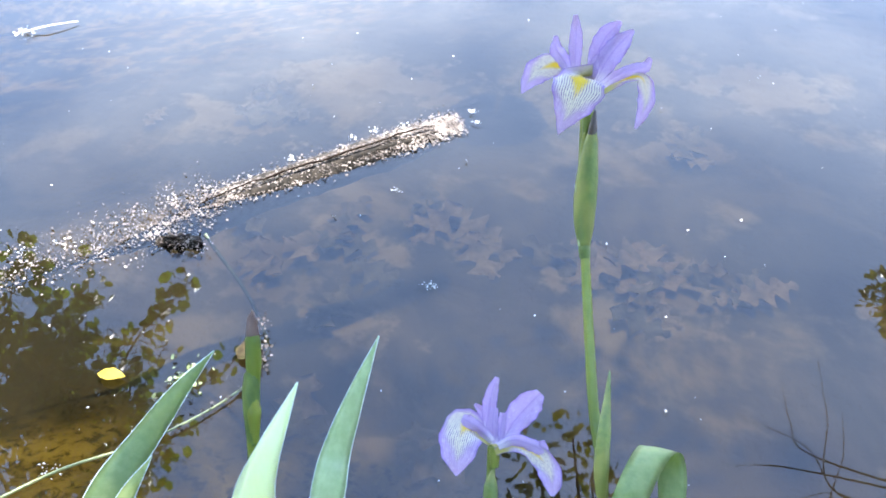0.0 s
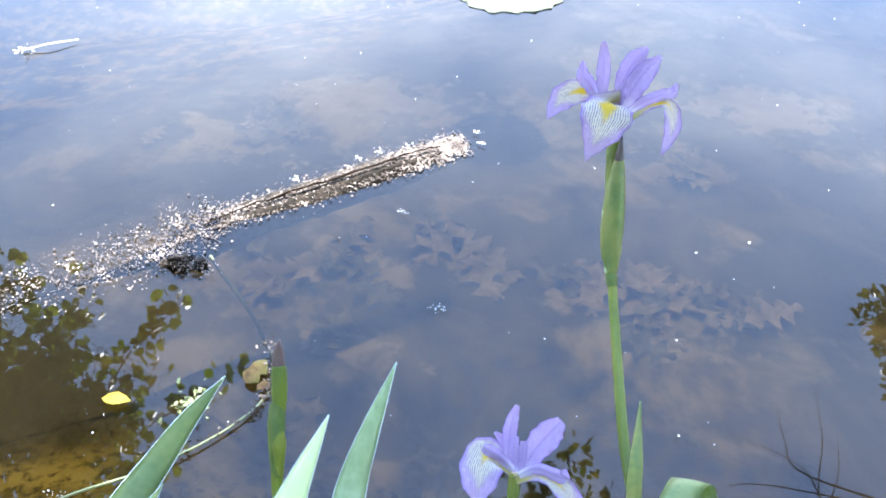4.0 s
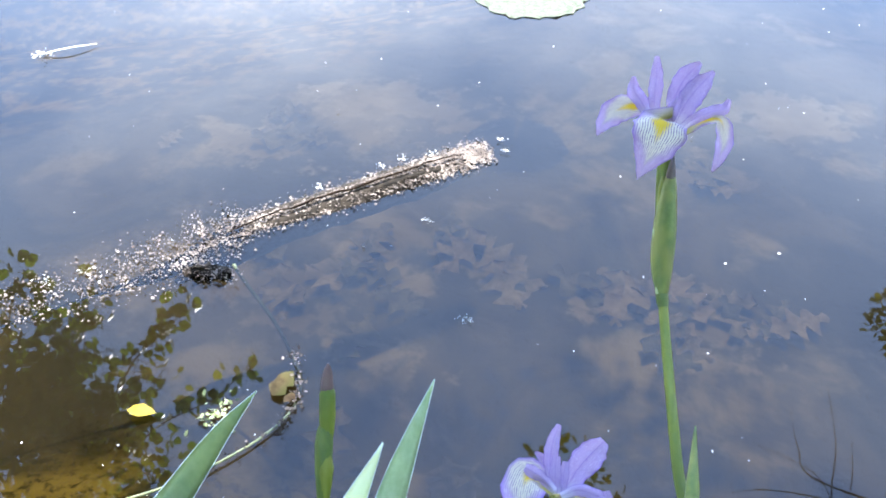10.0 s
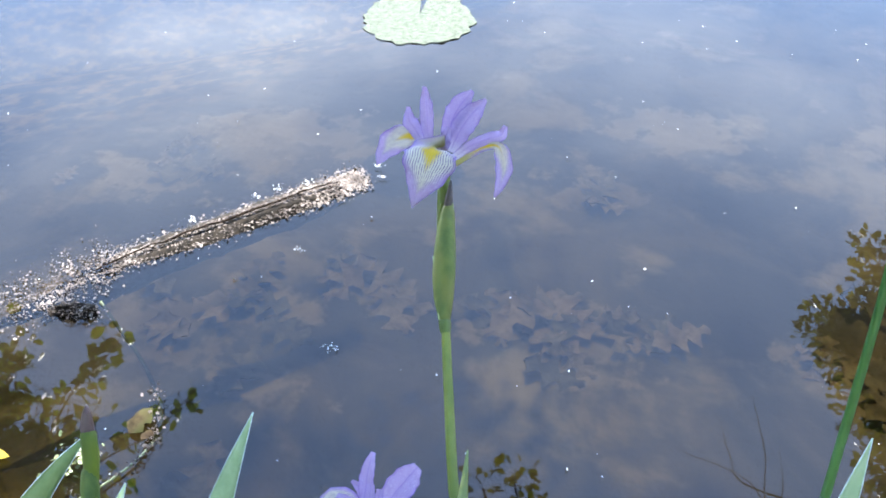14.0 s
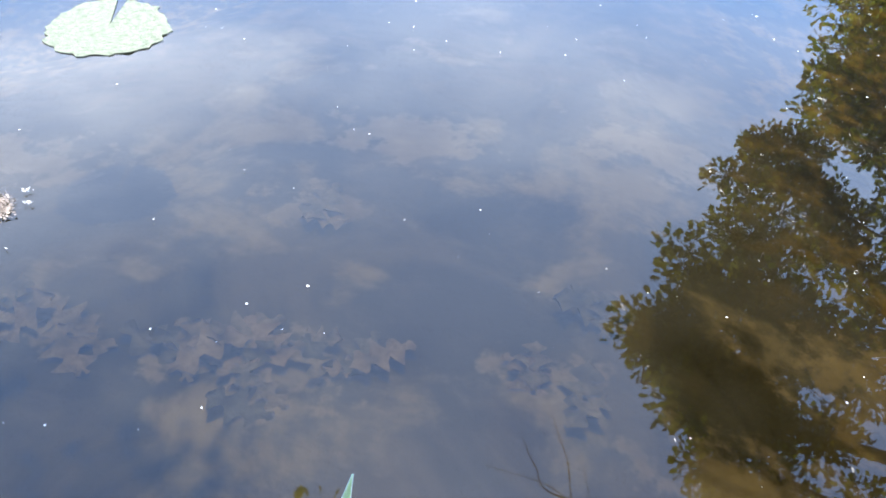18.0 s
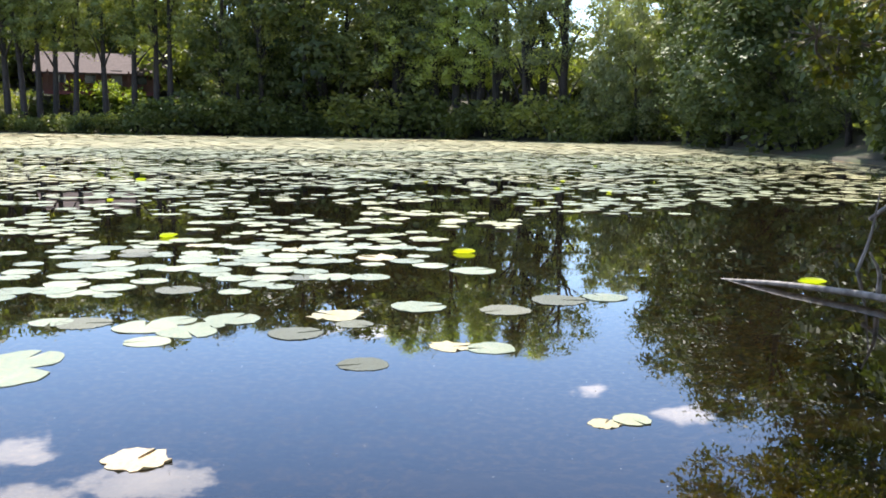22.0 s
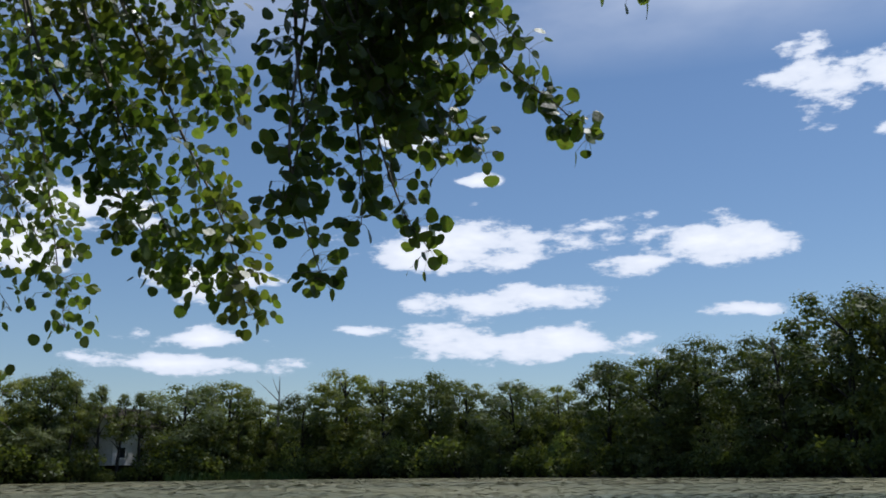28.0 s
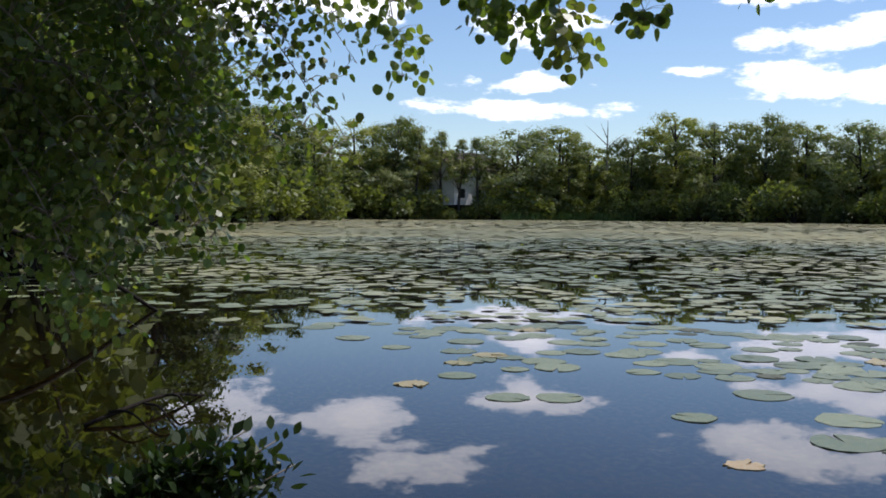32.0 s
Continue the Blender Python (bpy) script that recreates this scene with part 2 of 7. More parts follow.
def ground_material():
    m = surface("bank_and_mud", (0.045, 0.034, 0.02), (0.024, 0.028, 0.010), 6, 0.9, 0.4, (0.028, 0.042, 0.010), 0.4, world_space=True)
    t = m.node_tree
    bs = [n for n in t.nodes if n.type == "BSDF_PRINCIPLED"][0]
    land = bs.inputs["Base Color"].links[0].from_socket
    geo = t.nodes.new("ShaderNodeNewGeometry")
    sep = t.nodes.new("ShaderNodeSeparateXYZ")
    t.links.new(geo.outputs["Position"], sep.inputs[0])
    blot = put(t, "ShaderNodeTexNoise", Scale=2.6, Detail=6.0, Roughness=0.6, Distortion=0.8)
    t.links.new(geo.outputs["Position"], blot.inputs["Vector"])
    mud = mix_color(t, ramp(t, blot.outputs[0], 0.42, 0.62), (0.055, 0.043, 0.023), (0.13, 0.095, 0.048))
    moss = put(t, "ShaderNodeTexNoise", Scale=46.0, Detail=6.0, Roughness=0.68, Distortion=0.5)
    t.links.new(geo.outputs["Position"], moss.inputs["Vector"])
    # shallow bed: golden mud, partly brightened in colour for sun on it
    shallow = mix_color(t, ramp(t, blot.outputs[0], 0.40, 0.60), (0.22, 0.16, 0.05), (0.50, 0.37, 0.11))
    shallow = mix_color(t, ramp(t, moss.outputs[0], 0.52, 0.38), shallow, (0.09, 0.066, 0.018))
    mud = mix_color(t, ramp(t, sep.outputs[2], -0.240, -0.19), mud, shallow)
    litter = put(t, "ShaderNodeTexNoise", Scale=3.4, Detail=7.0, Roughness=0.6, Distortion=0.25)
    t.links.new(geo.outputs["Position"], litter.inputs["Vector"])
    mud = mix_color(t, math_node(t, "MULTIPLY", ramp(t, litter.outputs[0], 0.50, 0.66), ramp(t, sep.outputs[2], -0.46, -0.36)), mud, (0.32, 0.245, 0.17))
    drift = None
    for x_, y_, rx_, ry_ in LEAF_DRIFTS:
        off_ = t.nodes.new("ShaderNodeVectorMath")
        off_.operation = "MULTIPLY_ADD"
        off_.inputs[1].default_value, off_.inputs[2].default_value = (1 / rx_, 1 / ry_, 0), (-x_ / rx_, -y_ / ry_, 0)
        t.links.new(geo.outputs["Position"], off_.inputs[0])
        far_ = t.nodes.new("ShaderNodeVectorMath")
        far_.operation = "LENGTH"
        t.links.new(off_.outputs[0], far_.inputs[0])
        drift = far_.outputs["Value"] if drift is None else math_node(t, "SMOOTH_MIN", drift, far_.outputs["Value"], 0.2)
    torn = put(t, "ShaderNodeTexNoise", Scale=11.0, Detail=6.0, Roughness=0.62)
    level = t.nodes.new("ShaderNodeVectorMath")
    level.operation = "MULTIPLY"
    level.inputs[1].default_value = (1, 1, 0)
    t.links.new(geo.outputs["Position"], level.inputs[0])
    t.links.new(level.outputs[0], torn.inputs["Vector"])
    lie = math_node(t, "MULTIPLY_ADD", math_node(t, "SUBTRACT", torn.outputs[0], 0.5), 4.2, math_node(t, "SUBTRACT", 1.0, drift))
    leafy = mix_color(t, ramp(t, litter.outputs[0], 0.35, 0.65), (0.20, 0.145, 0.10), (0.42, 0.32, 0.24))
    mud = mix_color(t, math_node(t, "MULTIPLY", ramp(t, lie, 0.0, 0.55), 0.85), mud, leafy)
    mud = mix_color(t, ramp(t, sep.outputs[2], -0.34, -0.50), mud, mix_color(t, ramp(t, torn.outputs[0], 0.43, 0.66), (0.030, 0.020, 0.008), (0.34, 0.21, 0.05)))
    t.links.new(mix_color(t, ramp(t, sep.outputs[2], -0.03, 0.03), mud, land), bs.inputs["Base Color"])
    return m


def petal_material(name, signal):
    """Violet petal by its own length and breadth: pale heart, dark veins, and for the falls a yellow signal."""
    m = bpy.data.materials.new(name)
    m.use_nodes = True
    t = m.node_tree
    t.nodes.clear()
    uv = t.nodes.new("ShaderNodeTexCoord")
    sep = t.nodes.new("ShaderNodeSeparateXYZ")
    t.links.new(uv.outputs["UV"], sep.inputs[0])
    across = math_node(t, "ABSOLUTE", math_node(t, "SUBTRACT", sep.outputs[0], 0.5))
    along = sep.outputs[1]
    grain = put(t, "ShaderNodeTexNoise", Scale=9.0, Detail=4.0)
    t.links.new(uv.outputs["UV"], grain.inputs["Vector"])
    fine = put(t, "ShaderNodeTexNoise", Scale=28.0, Detail=5.0)
    t.links.new(uv.outputs["UV"], fine.inputs["Vector"])
    violet = mix_color(t, grain.outputs[0], (0.32, 0.215, 0.45), (0.48, 0.37, 0.58))
    violet = mix_color(t, ramp(t, fine.outputs[0], 0.45, 0.75), violet, (0.54, 0.46, 0.63))
    rim = ramp(t, math_node(t, "MULTIPLY_ADD", grain.outputs[0], 0.06, across), 0.43, 0.53)
    wob = math_node(t, "MULTIPLY_ADD", grain.outputs[0], 3.5, math_node(t, "MULTIPLY", sep.outputs[0], 128.0 if signal else 90.0))
    vein = math_node(t, "MULTIPLY", ramp(t, math_node(t, "SINE", wob), 0.15, 0.95), ramp(t, fine.outputs[0], 0.30, 0.55))
    if signal:
        spread = math_node(t, "ABSOLUTE", math_node(t, "SUBTRACT", along, 0.46))
        d = math_node(t, "ADD", math_node(t, "MULTIPLY", across, 1.25), math_node(t, "MULTIPLY", spread, 2.0))
        d = math_node(t, "MULTIPLY_ADD", grain.outputs[0], 0.30, d)
        pale = ramp(t, d, 1.04, 0.62)
        col = mix_color(t, pale, violet, (0.63, 0.58, 0.47))
        ink = math_node(t, "MULTIPLY", vein, math_node(t, "MULTIPLY", ramp(t, d, 0.16, 0.34), ramp(t, d, 1.15, 0.75)))
        col = mix_color(t, math_node(t, "MULTIPLY", ink, 0.95), col, (0.085, 0.04, 0.20))
        sp = math_node(t, "ABSOLUTE", math_node(t, "SUBTRACT", along, 0.37))
        dy = math_node(t, "ADD", math_node(t, "MULTIPLY", across, 3.6), math_node(t, "MULTIPLY", sp, 3.6))
        dy = math_node(t, "MULTIPLY_ADD", vein, 0.30, dy)
        col = mix_color(t, ramp(t, dy, 1.02, 0.42), col, (0.62, 0.43, 0.02))
        col = mix_color(t, ramp(t, along, 0.30, 0.12), col, (0.40, 0.36, 0.12))
    else:
        col = mix_color(t, ramp(t, along, 0.26, 0.0), violet, (0.66, 0.60, 0.70))
        col = mix_color(t, math_node(t, "MULTIPLY", vein, 0.30), col, (0.19, 0.10, 0.40))
        mid = ramp(t, across, 0.05, 0.0)
        col = mix_color(t, math_node(t, "MULTIPLY", mid, 0.5), col, (0.19, 0.10, 0.42))
    col = mix_color(t, math_node(t, "MULTIPLY", rim, 0.65), col, (0.19, 0.10, 0.42))
    bs = put(t, "ShaderNodeBsdfPrincipled", Roughness=0.55)
    bs.inputs["Specular IOR Level"].default_value = 0.25
    bp = put(t, "ShaderNodeBump", Strength=0.45, Distance=0.001)
    t.links.new(vein, bp.inputs["Height"])
    t.links.new(bp.outputs[0], bs.inputs["Normal"])
    t.links.new(col, bs.inputs["Base Color"])
    tr = t.nodes.new("ShaderNodeBsdfTranslucent")
    t.links.new(col, tr.inputs[0])
    ms = put(t, "ShaderNodeMixShader", Fac=0.32)
    t.links.new(bs.outputs[0], ms.inputs[1])
    t.links.new(tr.outputs[0], ms.inputs[2])
    out = t.nodes.new("ShaderNodeOutputMaterial")
    t.links.new(ms.outputs[0], out.inputs[0])
    return m


WATER = water_material()
GROUND = ground_material()
FALL, STANDARD = petal_material("iris_fall", True), petal_material("iris_standard", False)
BARK = surface("grey_brown_bark", (0.10, 0.075, 0.055), (0.20, 0.17, 0.14), 14, 0.9, 0.6, (0.07, 0.06, 0.05), 2, stretch=(1, 1, 0.25))
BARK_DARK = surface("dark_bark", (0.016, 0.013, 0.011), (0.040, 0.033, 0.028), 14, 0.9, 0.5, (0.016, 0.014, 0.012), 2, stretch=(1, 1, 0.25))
TWIG = surface("pale_twig", (0.20, 0.16, 0.12), (0.32, 0.28, 0.23), 40, 0.8, 0.3)
DARK_WOOD = surface("wet_dark_wood", (0.005, 0.0036, 0.0028), (0.024, 0.0165, 0.0125), 110, 0.85, 0.8, specular=0.15, stretch=(1, 0.3, 1))
GREY_WOOD = surface("bleached_dead_wood", (0.12, 0.11, 0.10), (0.28, 0.26, 0.24), 20, 0.8, 0.5, stretch=(1, 1, 0.3))
LEAF_ROUND = surface("aspen_leaf", (0.095, 0.150, 0.040), (0.165, 0.225, 0.062), 30, 0.34, 0.15, (0.14, 0.155, 0.045), 2.5, 0.46, vary=0.70, island=True, specular=0.6)
# willow leaf with shade mixed into its colour
LEAF_SHADED = surface("willow_leaf_shaded", (0.018, 0.034, 0.010), (0.035, 0.060, 0.018), 30, 0.45, 0.15, (0.05, 0.07, 0.02), 2.5, 0.3, vary=0.35, island=True)
LEAF_OAK = surface("oak_leaf", (0.070, 0.088, 0.018), (0.15, 0.150, 0.030), 25, 0.45, 0.15, (0.20, 0.155, 0.032), 2.2, 0.45, vary=0.75, island=True, specular=0.35)
CROWNS = [surface("foliage_deep", (0.100, 0.125, 0.036), (0.175, 0.195, 0.062), 1.2, 0.5, 0, (0.042, 0.062, 0.024), 0.35, 0.36, 0.30, 0.52, island=True),
          surface("foliage_mid", (0.155, 0.175, 0.042), (0.245, 0.255, 0.070), 1.2, 0.5, 0, (0.062, 0.090, 0.034), 0.35, 0.40, 0.30, 0.52, island=True),
          surface("foliage_light", (0.36, 0.41, 0.125), (0.48, 0.50, 0.175), 1.2, 0.5, 0, (0.21, 0.25, 0.08), 0.35, 0.55, 0.40, 0.42, island=True),
          surface("foliage_grey", (0.15, 0.18, 0.075), (0.24, 0.255, 0.12), 1.2, 0.5, 0, (0.12, 0.14, 0.066), 0.35, 0.40, 0.40, 0.35, island=True)]
# darker crown colour stands in for the shade on the bank trees
CROWNS.append(surface("foliage_shade_toned", (0.072, 0.096, 0.032), (0.125, 0.15, 0.055), 1.2, 0.5, 0, (0.040, 0.060, 0.024), 0.35, 0.26, 0.2, 0.42, island=True))
PAD = surface("lily_pad_green", (0.095, 0.13, 0.072), (0.145, 0.18, 0.112), 22, 0.42, 0.35, (0.20, 0.20, 0.105), 5, 0.0, 0.45, 0.28)
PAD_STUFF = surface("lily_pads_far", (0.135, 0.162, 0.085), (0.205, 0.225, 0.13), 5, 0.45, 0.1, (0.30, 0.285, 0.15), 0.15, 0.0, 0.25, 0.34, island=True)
# glare over the far pads is put into this beige base colour
PAD_FAR = surface("pads_far_glare_toned", (0.18, 0.18, 0.095), (0.265, 0.25, 0.135), 5, 0.6, 0.1, (0.33, 0.29, 0.155), 0.06, 0.0, 0.3, 0.25, island=True)
PAD_OLD = surface("lily_pad_faded", (0.22, 0.20, 0.10), (0.32, 0.28, 0.15), 12, 0.45, 0.3, (0.27, 0.18, 0.07), 6, 0.0, 0.5)
PAD_PALE = surface("lily_pad_bleached", (0.064, 0.074, 0.046), (0.098, 0.106, 0.074), 16, 0.6, 0.5, (0.042, 0.050, 0.026), 9, 0.0, 0.3)
LILY_YELLOW = surface("spatterdock_yellow", (0.30, 0.38, 0.015), (0.42, 0.46, 0.03), 20, 0.4, 0.1, through_light=0.3)
STEM = surface("iris_stem", (0.155, 0.195, 0.022), (0.21, 0.24, 0.035), 60, 0.4, 0.25, (0.11, 0.15, 0.025), 14, 0.25, stretch=(1, 1, 0.15))
SHEATH = surface("iris_sheath", (0.085, 0.135, 0.032), (0.15, 0.20, 0.045), 110, 0.45, 0.4, (0.19, 0.205, 0.05), 30, 0.25, stretch=(1, 1, 0.1))
SHEATH_YELLOW = surface("iris_sheath_yellow", (0.26, 0.27, 0.025), (0.36, 0.35, 0.05), 70, 0.45, 0.25, (0.20, 0.24, 0.04), 30, 0.3, stretch=(1, 1, 0.1))
BUD = surface("iris_bud", (0.035, 0.018, 0.026), (0.11, 0.068, 0.055), 80, 0.5, 0.2, stretch=(1, 1, 0.2))
BLADE = surface("iris_blade", (0.27, 0.35, 0.17), (0.36, 0.44, 0.24), 90, 0.42, 0.3, (0.41, 0.48, 0.29), 6, 0.20, stretch=(1, 1, 0.06))
MARGIN = surface("pale_leaf_margin", (0.62, 0.68, 0.60), (0.74, 0.78, 0.70), 60, 0.4, 0.1)
# paler blade colour imitates the sun falling on one leaf
BLADE_PALE = surface("iris_blade_sun_toned", (0.54, 0.60, 0.40), (0.64, 0.69, 0.49), 90, 0.42, 0.3, (0.68, 0.72, 0.54), 6, 0.20, stretch=(1, 1, 0.06))
BLADE_SOFT = surface("iris_blade_soft", (0.20, 0.25, 0.075), (0.27, 0.31, 0.105), 90, 0.5, 0.3, (0.30, 0.335, 0.12), 6, 0.3, stretch=(1, 1, 0.06))
BLADE_DARK = surface("iris_blade_dark", (0.05, 0.15, 0.03), (0.09, 0.22, 0.05), 90, 0.35, 0.2, through_light=0.3, stretch=(1, 1, 0.06))
YELLOW_LEAF = surface("fallen_yellow_leaf", (0.17, 0.135, 0.012), (0.24, 0.19, 0.025), 60, 0.75, 0.2, through_light=0.2, specular=0.12)
DEAD_LEAF = surface("sodden_oak_leaf", (0.17, 0.13, 0.095), (0.36, 0.28, 0.21), 6, 0.8, 0.3, (0.13, 0.098, 0.066), 3, 0.0, 0.2, 0.45)
STRAW = surface("pale_straw", (0.09, 0.115, 0.05), (0.18, 0.19, 0.08), 50, 0.5, 0.3)
TAN_LEAF = surface("tan_dead_leaf", (0.022, 0.016, 0.008), (0.060, 0.045, 0.021), 60, 0.85, 0.4, (0.035, 0.036, 0.012), 30, specular=0.08)
CRACK = surface("rotten_crack", (0.006, 0.004, 0.003), (0.014, 0.009, 0.006), 60, 0.9, 0.3, specular=0.05)
FLUFF = surface("white_fluff", (0.46, 0.455, 0.43), (0.58, 0.575, 0.55), 80, 0.7, 0.2, island=True)
GRIT = surface("seed_litter", (0.012, 0.009, 0.007), (0.044, 0.034, 0.027), 60, 0.6, 0.2, (0.105, 0.088, 0.075), 24, 0.0, 0.25, 0.85, island=True)
RED_WALL = surface("dark_red_boards", (0.085, 0.022, 0.016), (0.13, 0.036, 0.026), 6, 0.7, 0.2, stretch=(6, 6, 0.4))
ROOF = surface("brown_shingles", (0.034, 0.020, 0.017), (0.058, 0.036, 0.031), 4, 0.85, 0.3)
WHITE_WALL = surface("white_render", (0.62, 0.61, 0.58), (0.74, 0.73, 0.70), 3, 0.8, 0.1)
GLASS_DARK = surface("dark_window_glass", (0.02, 0.025, 0.03), (0.03, 0.035, 0.04), 2, 0.08, 0)
REED = surface("shore_reed", (0.13, 0.20, 0.05), (0.22, 0.29, 0.09), 3, 0.6, 0, through_light=0.3, island=True)
# these shrubs get their sunlight from the yellow base colour
BUSH_YELLOW = surface("sun_toned_shrub", (0.20, 0.24, 0.03), (0.32, 0.36, 0.05), 2, 0.6, 0, through_light=0.35, island=True)

# ---------------------------------------------------------------- mesh tools


def mesh_object(name, verts, faces, material, parent=None, label="", smooth=True):
    me = bpy.data.meshes.new(name)
    me.from_pydata([tuple(v) for v in verts], [], [tuple(f) for f in faces])
    if smooth:
        me.polygons.foreach_set("use_smooth", [True] * len(me.polygons))
    me.materials.append(material)
    ob = new(name, me)
    if parent:
        ob.parent = parent
    if label:
        tagged(ob, label=label)
    return ob


def part(name, bm, material, parent, label="", smooth=False):
    me = bpy.data.meshes.new(name)
    bm.normal_update()
    bm.to_mesh(me)
    bm.free()
    if smooth:
        me.polygons.foreach_set("use_smooth", [True] * len(me.polygons))
    me.materials.append(material)
    ob = new(name, me)
    ob.parent = parent
    if label:
        tagged(ob, label=label)
    return ob


def thing(name, label, category, group="", kind="", at=(0, 0, 0), turn=0.0):
    ob = new(name)
    ob.matrix_world = pose(*at, 0, 0, turn)
    return tagged(ob, label, category, group, kind)


def tube(points, radii, sides=7):
    """Vertices and faces of a tapered tube through points."""
    pts = [Vector(p) for p in points]
    verts, faces = [], []
    side = Vector((1, 0, 0))
    for i, p in enumerate(pts):
        way = (pts[min(i + 1, len(pts) - 1)] - pts[max(i - 1, 0)]).normalized()
        if abs(way.dot(side)) > 0.95:
            side = Vector((0, 1, 0))
        side = (side - way * side.dot(way)).normalized()
        other = way.cross(side)
        for k in range(sides):
            ang = 2 * math.pi * k / sides
            verts.append(p + (side * math.cos(ang) + other * math.sin(ang)) * radii[i])
        if i:
            for k in range(sides):
                a0, b0 = (i - 1) * sides + k, (i - 1) * sides + (k + 1) % sides
                faces.append((a0, b0, b0 + sides, a0 + sides))
    faces.append(tuple(reversed(range(sides))))
    faces.append(tuple(range((len(pts) - 1) * sides, len(pts) * sides)))
    return verts, faces


def joined(pieces):
    verts, faces = [], []
    for v, f in pieces:
        n = len(verts)
        verts.extend(v)
        faces.extend(tuple(i + n for i in q) for q in f)
    return verts, faces


def curve_points(points, n):
    """A smooth line through the points (Catmull-Rom)."""
    p = [Vector(q) for q in points]
    p = [p[0] * 2 - p[1]] + p + [p[-1] * 2 - p[-2]]
    out = []
    for i in range(n):
        u = i / (n - 1) * (len(p) - 3)
        k = min(int(u), len(p) - 4)
        t = u - k
        a_, b_, c_, d_ = p[k:k + 4]
        out.append(0.5 * ((2 * b_) + (c_ - a_) * t + (2 * a_ - 5 * b_ + 4 * c_ - d_) * t * t + (3 * b_ - a_ - 3 * c_ + d_) * t ** 3))
    return out


ROUND_LEAF = [(0, 0, 0), (.34, .06, .03), (.54, .34, .06), (.50, .66, .05), (.30, .91, .0), (0, 1.05, -.06), (-.30, .91, .0), (-.50, .66, .05), (-.54, .34, .06), (-.34, .06, .03)]
LOBED_LEAF = [(0, 0, 0), (.10, .18, .0), (.26, .24, .04), (.14, .40, .0), (.36, .52, .05), (.18, .64, .0), (.34, .80, .03), (.14, .88, 0), (.0, 1.05, -.05),
              (-.14, .88, 0), (-.34, .80, .03), (-.18, .64, .0), (-.36, .52, .05), (-.14, .40, .0), (-.26, .24, .04), (-.10, .18, .0)]
LEAFLET = [(-.34, .30, 0), (.36, .22, .06), (.04, 1.05, 0)]
SMALL_ROUND = [(0, 0, 0), (.42, .22, .04), (.44, .66, .05), (0, 1.05, -.05), (-.44, .66, .05), (-.42, .22, .04)]
RHOMB = [(0, 0, 0), (.36, .45, .08), (0, 1, 0), (-.36, .45, .08)]


def scatter_leaves(outline, where, ways, sizes, rng, flip=0.5, faces_to=None):
    """Many leaves as one set of vertices and faces. where, ways: (n, 3); the leaf grows from where along way."""
    n, k = len(where), len(outline)
    o = np.array(outline)
    ways = ways / np.maximum(np.linalg.norm(ways, axis=1, keepdims=True), 1e-6)
    up = rng.normal(size=(n, 3)) * flip + np.array([0, 0, 1.0]) * (1 - flip)
    if faces_to is not None:
        up = faces_to
    side = np.cross(ways, up)
    side /= np.maximum(np.linalg.norm(side, axis=1, keepdims=True), 1e-6)
    nor = np.cross(side, ways)
    v = where[:, None, :] + sizes[:, None, None] * (side[:, None, :] * o[None, :, 0:1] + ways[:, None, :] * o[None, :, 1:2] + nor[:, None, :] * o[None, :, 2:3])
    verts = v.reshape(-1, 3)
    faces = np.arange(n * k).reshape(n, k)
    return verts, faces


def leaves_object(name, verts, faces, material, parent=None, label=""):
    me = bpy.data.meshes.new(name)
    n, k = faces.shape
    me.vertices.add(len(verts))
    me.vertices.foreach_set("co", np.ascontiguousarray(verts, dtype=np.float32).ravel())
    me.loops.add(n * k)
    me.loops.foreach_set("vertex_index", faces.ravel().astype(np.int32))
    me.polygons.add(n)
    me.polygons.foreach_set("loop_start", np.arange(0, n * k, k, dtype=np.int32))
    me.update(calc_edges=True)
    me.materials.append(material)
    ob = new(name, me)
    if parent:
        ob.parent = parent
    if label:
        tagged(ob, label=label)
    return ob


def sight(yaw, up, reach, eye=(0.0, 0.0, 1.0)):
    """The place seen from the bank at that yaw and height, reach metres away over the ground."""
    return Vector((eye[0] - math.sin(radians(yaw)) * reach, eye[1] + math.cos(radians(yaw)) * reach, eye[2] + math.tan(radians(up)) * reach))


# ---------------------------------------------------------------- ground and water
SHORE = [(0.0, 0.12), (1.1, 0.10), (2.6, 1.2), (4.2, 4.0), (6.2, 9.0), (13, 25), (15.5, 58), (0, 75), (-27, 75), (-55, 78),
         (-96, 80), (-131, 61), (-128, 23), (-85, 4), (-60, -1), (-42, -5), (-12, -3.4), (-5, -2.1), (-2.5, -0.6), (-1.0, 0.0)]
MID = (0.0, 4.0)
shore_polar = sorted((math.atan2(y - MID[1], x - MID[0]), math.hypot(x - MID[0], y - MID[1])) for x, y in SHORE)
SH_A = np.array([p[0] for p in shore_polar])
SH_R = np.array([p[1] for p in shore_polar])


def beyond_shore(x, y):
    """Metres past the water's edge; below zero in the pond."""
    ang = np.arctan2(y - MID[1], x - MID[0])
    lo = np.concatenate([SH_A - 2 * np.pi, SH_A, SH_A + 2 * np.pi])
    # straight edges between the corners of the shore
    i = np.searchsorted(lo, ang, side="right")
    rr = np.concatenate([SH_R, SH_R, SH_R])
    a0, a1, r0, r1 = lo[i - 1], lo[i], rr[i - 1], rr[i]
    x0, y0, x1, y1 = r0 * np.cos(a0), r0 * np.sin(a0), r1 * np.cos(a1), r1 * np.sin(a1)
    cx, cy = np.cos(ang), np.sin(ang)
    edge = (x0 * (y1 - y0) - y0 * (x1 - x0)) / (cx * (y1 - y0) - cy * (x1 - x0))
    return np.hypot(x - MID[0], y - MID[1]) - edge


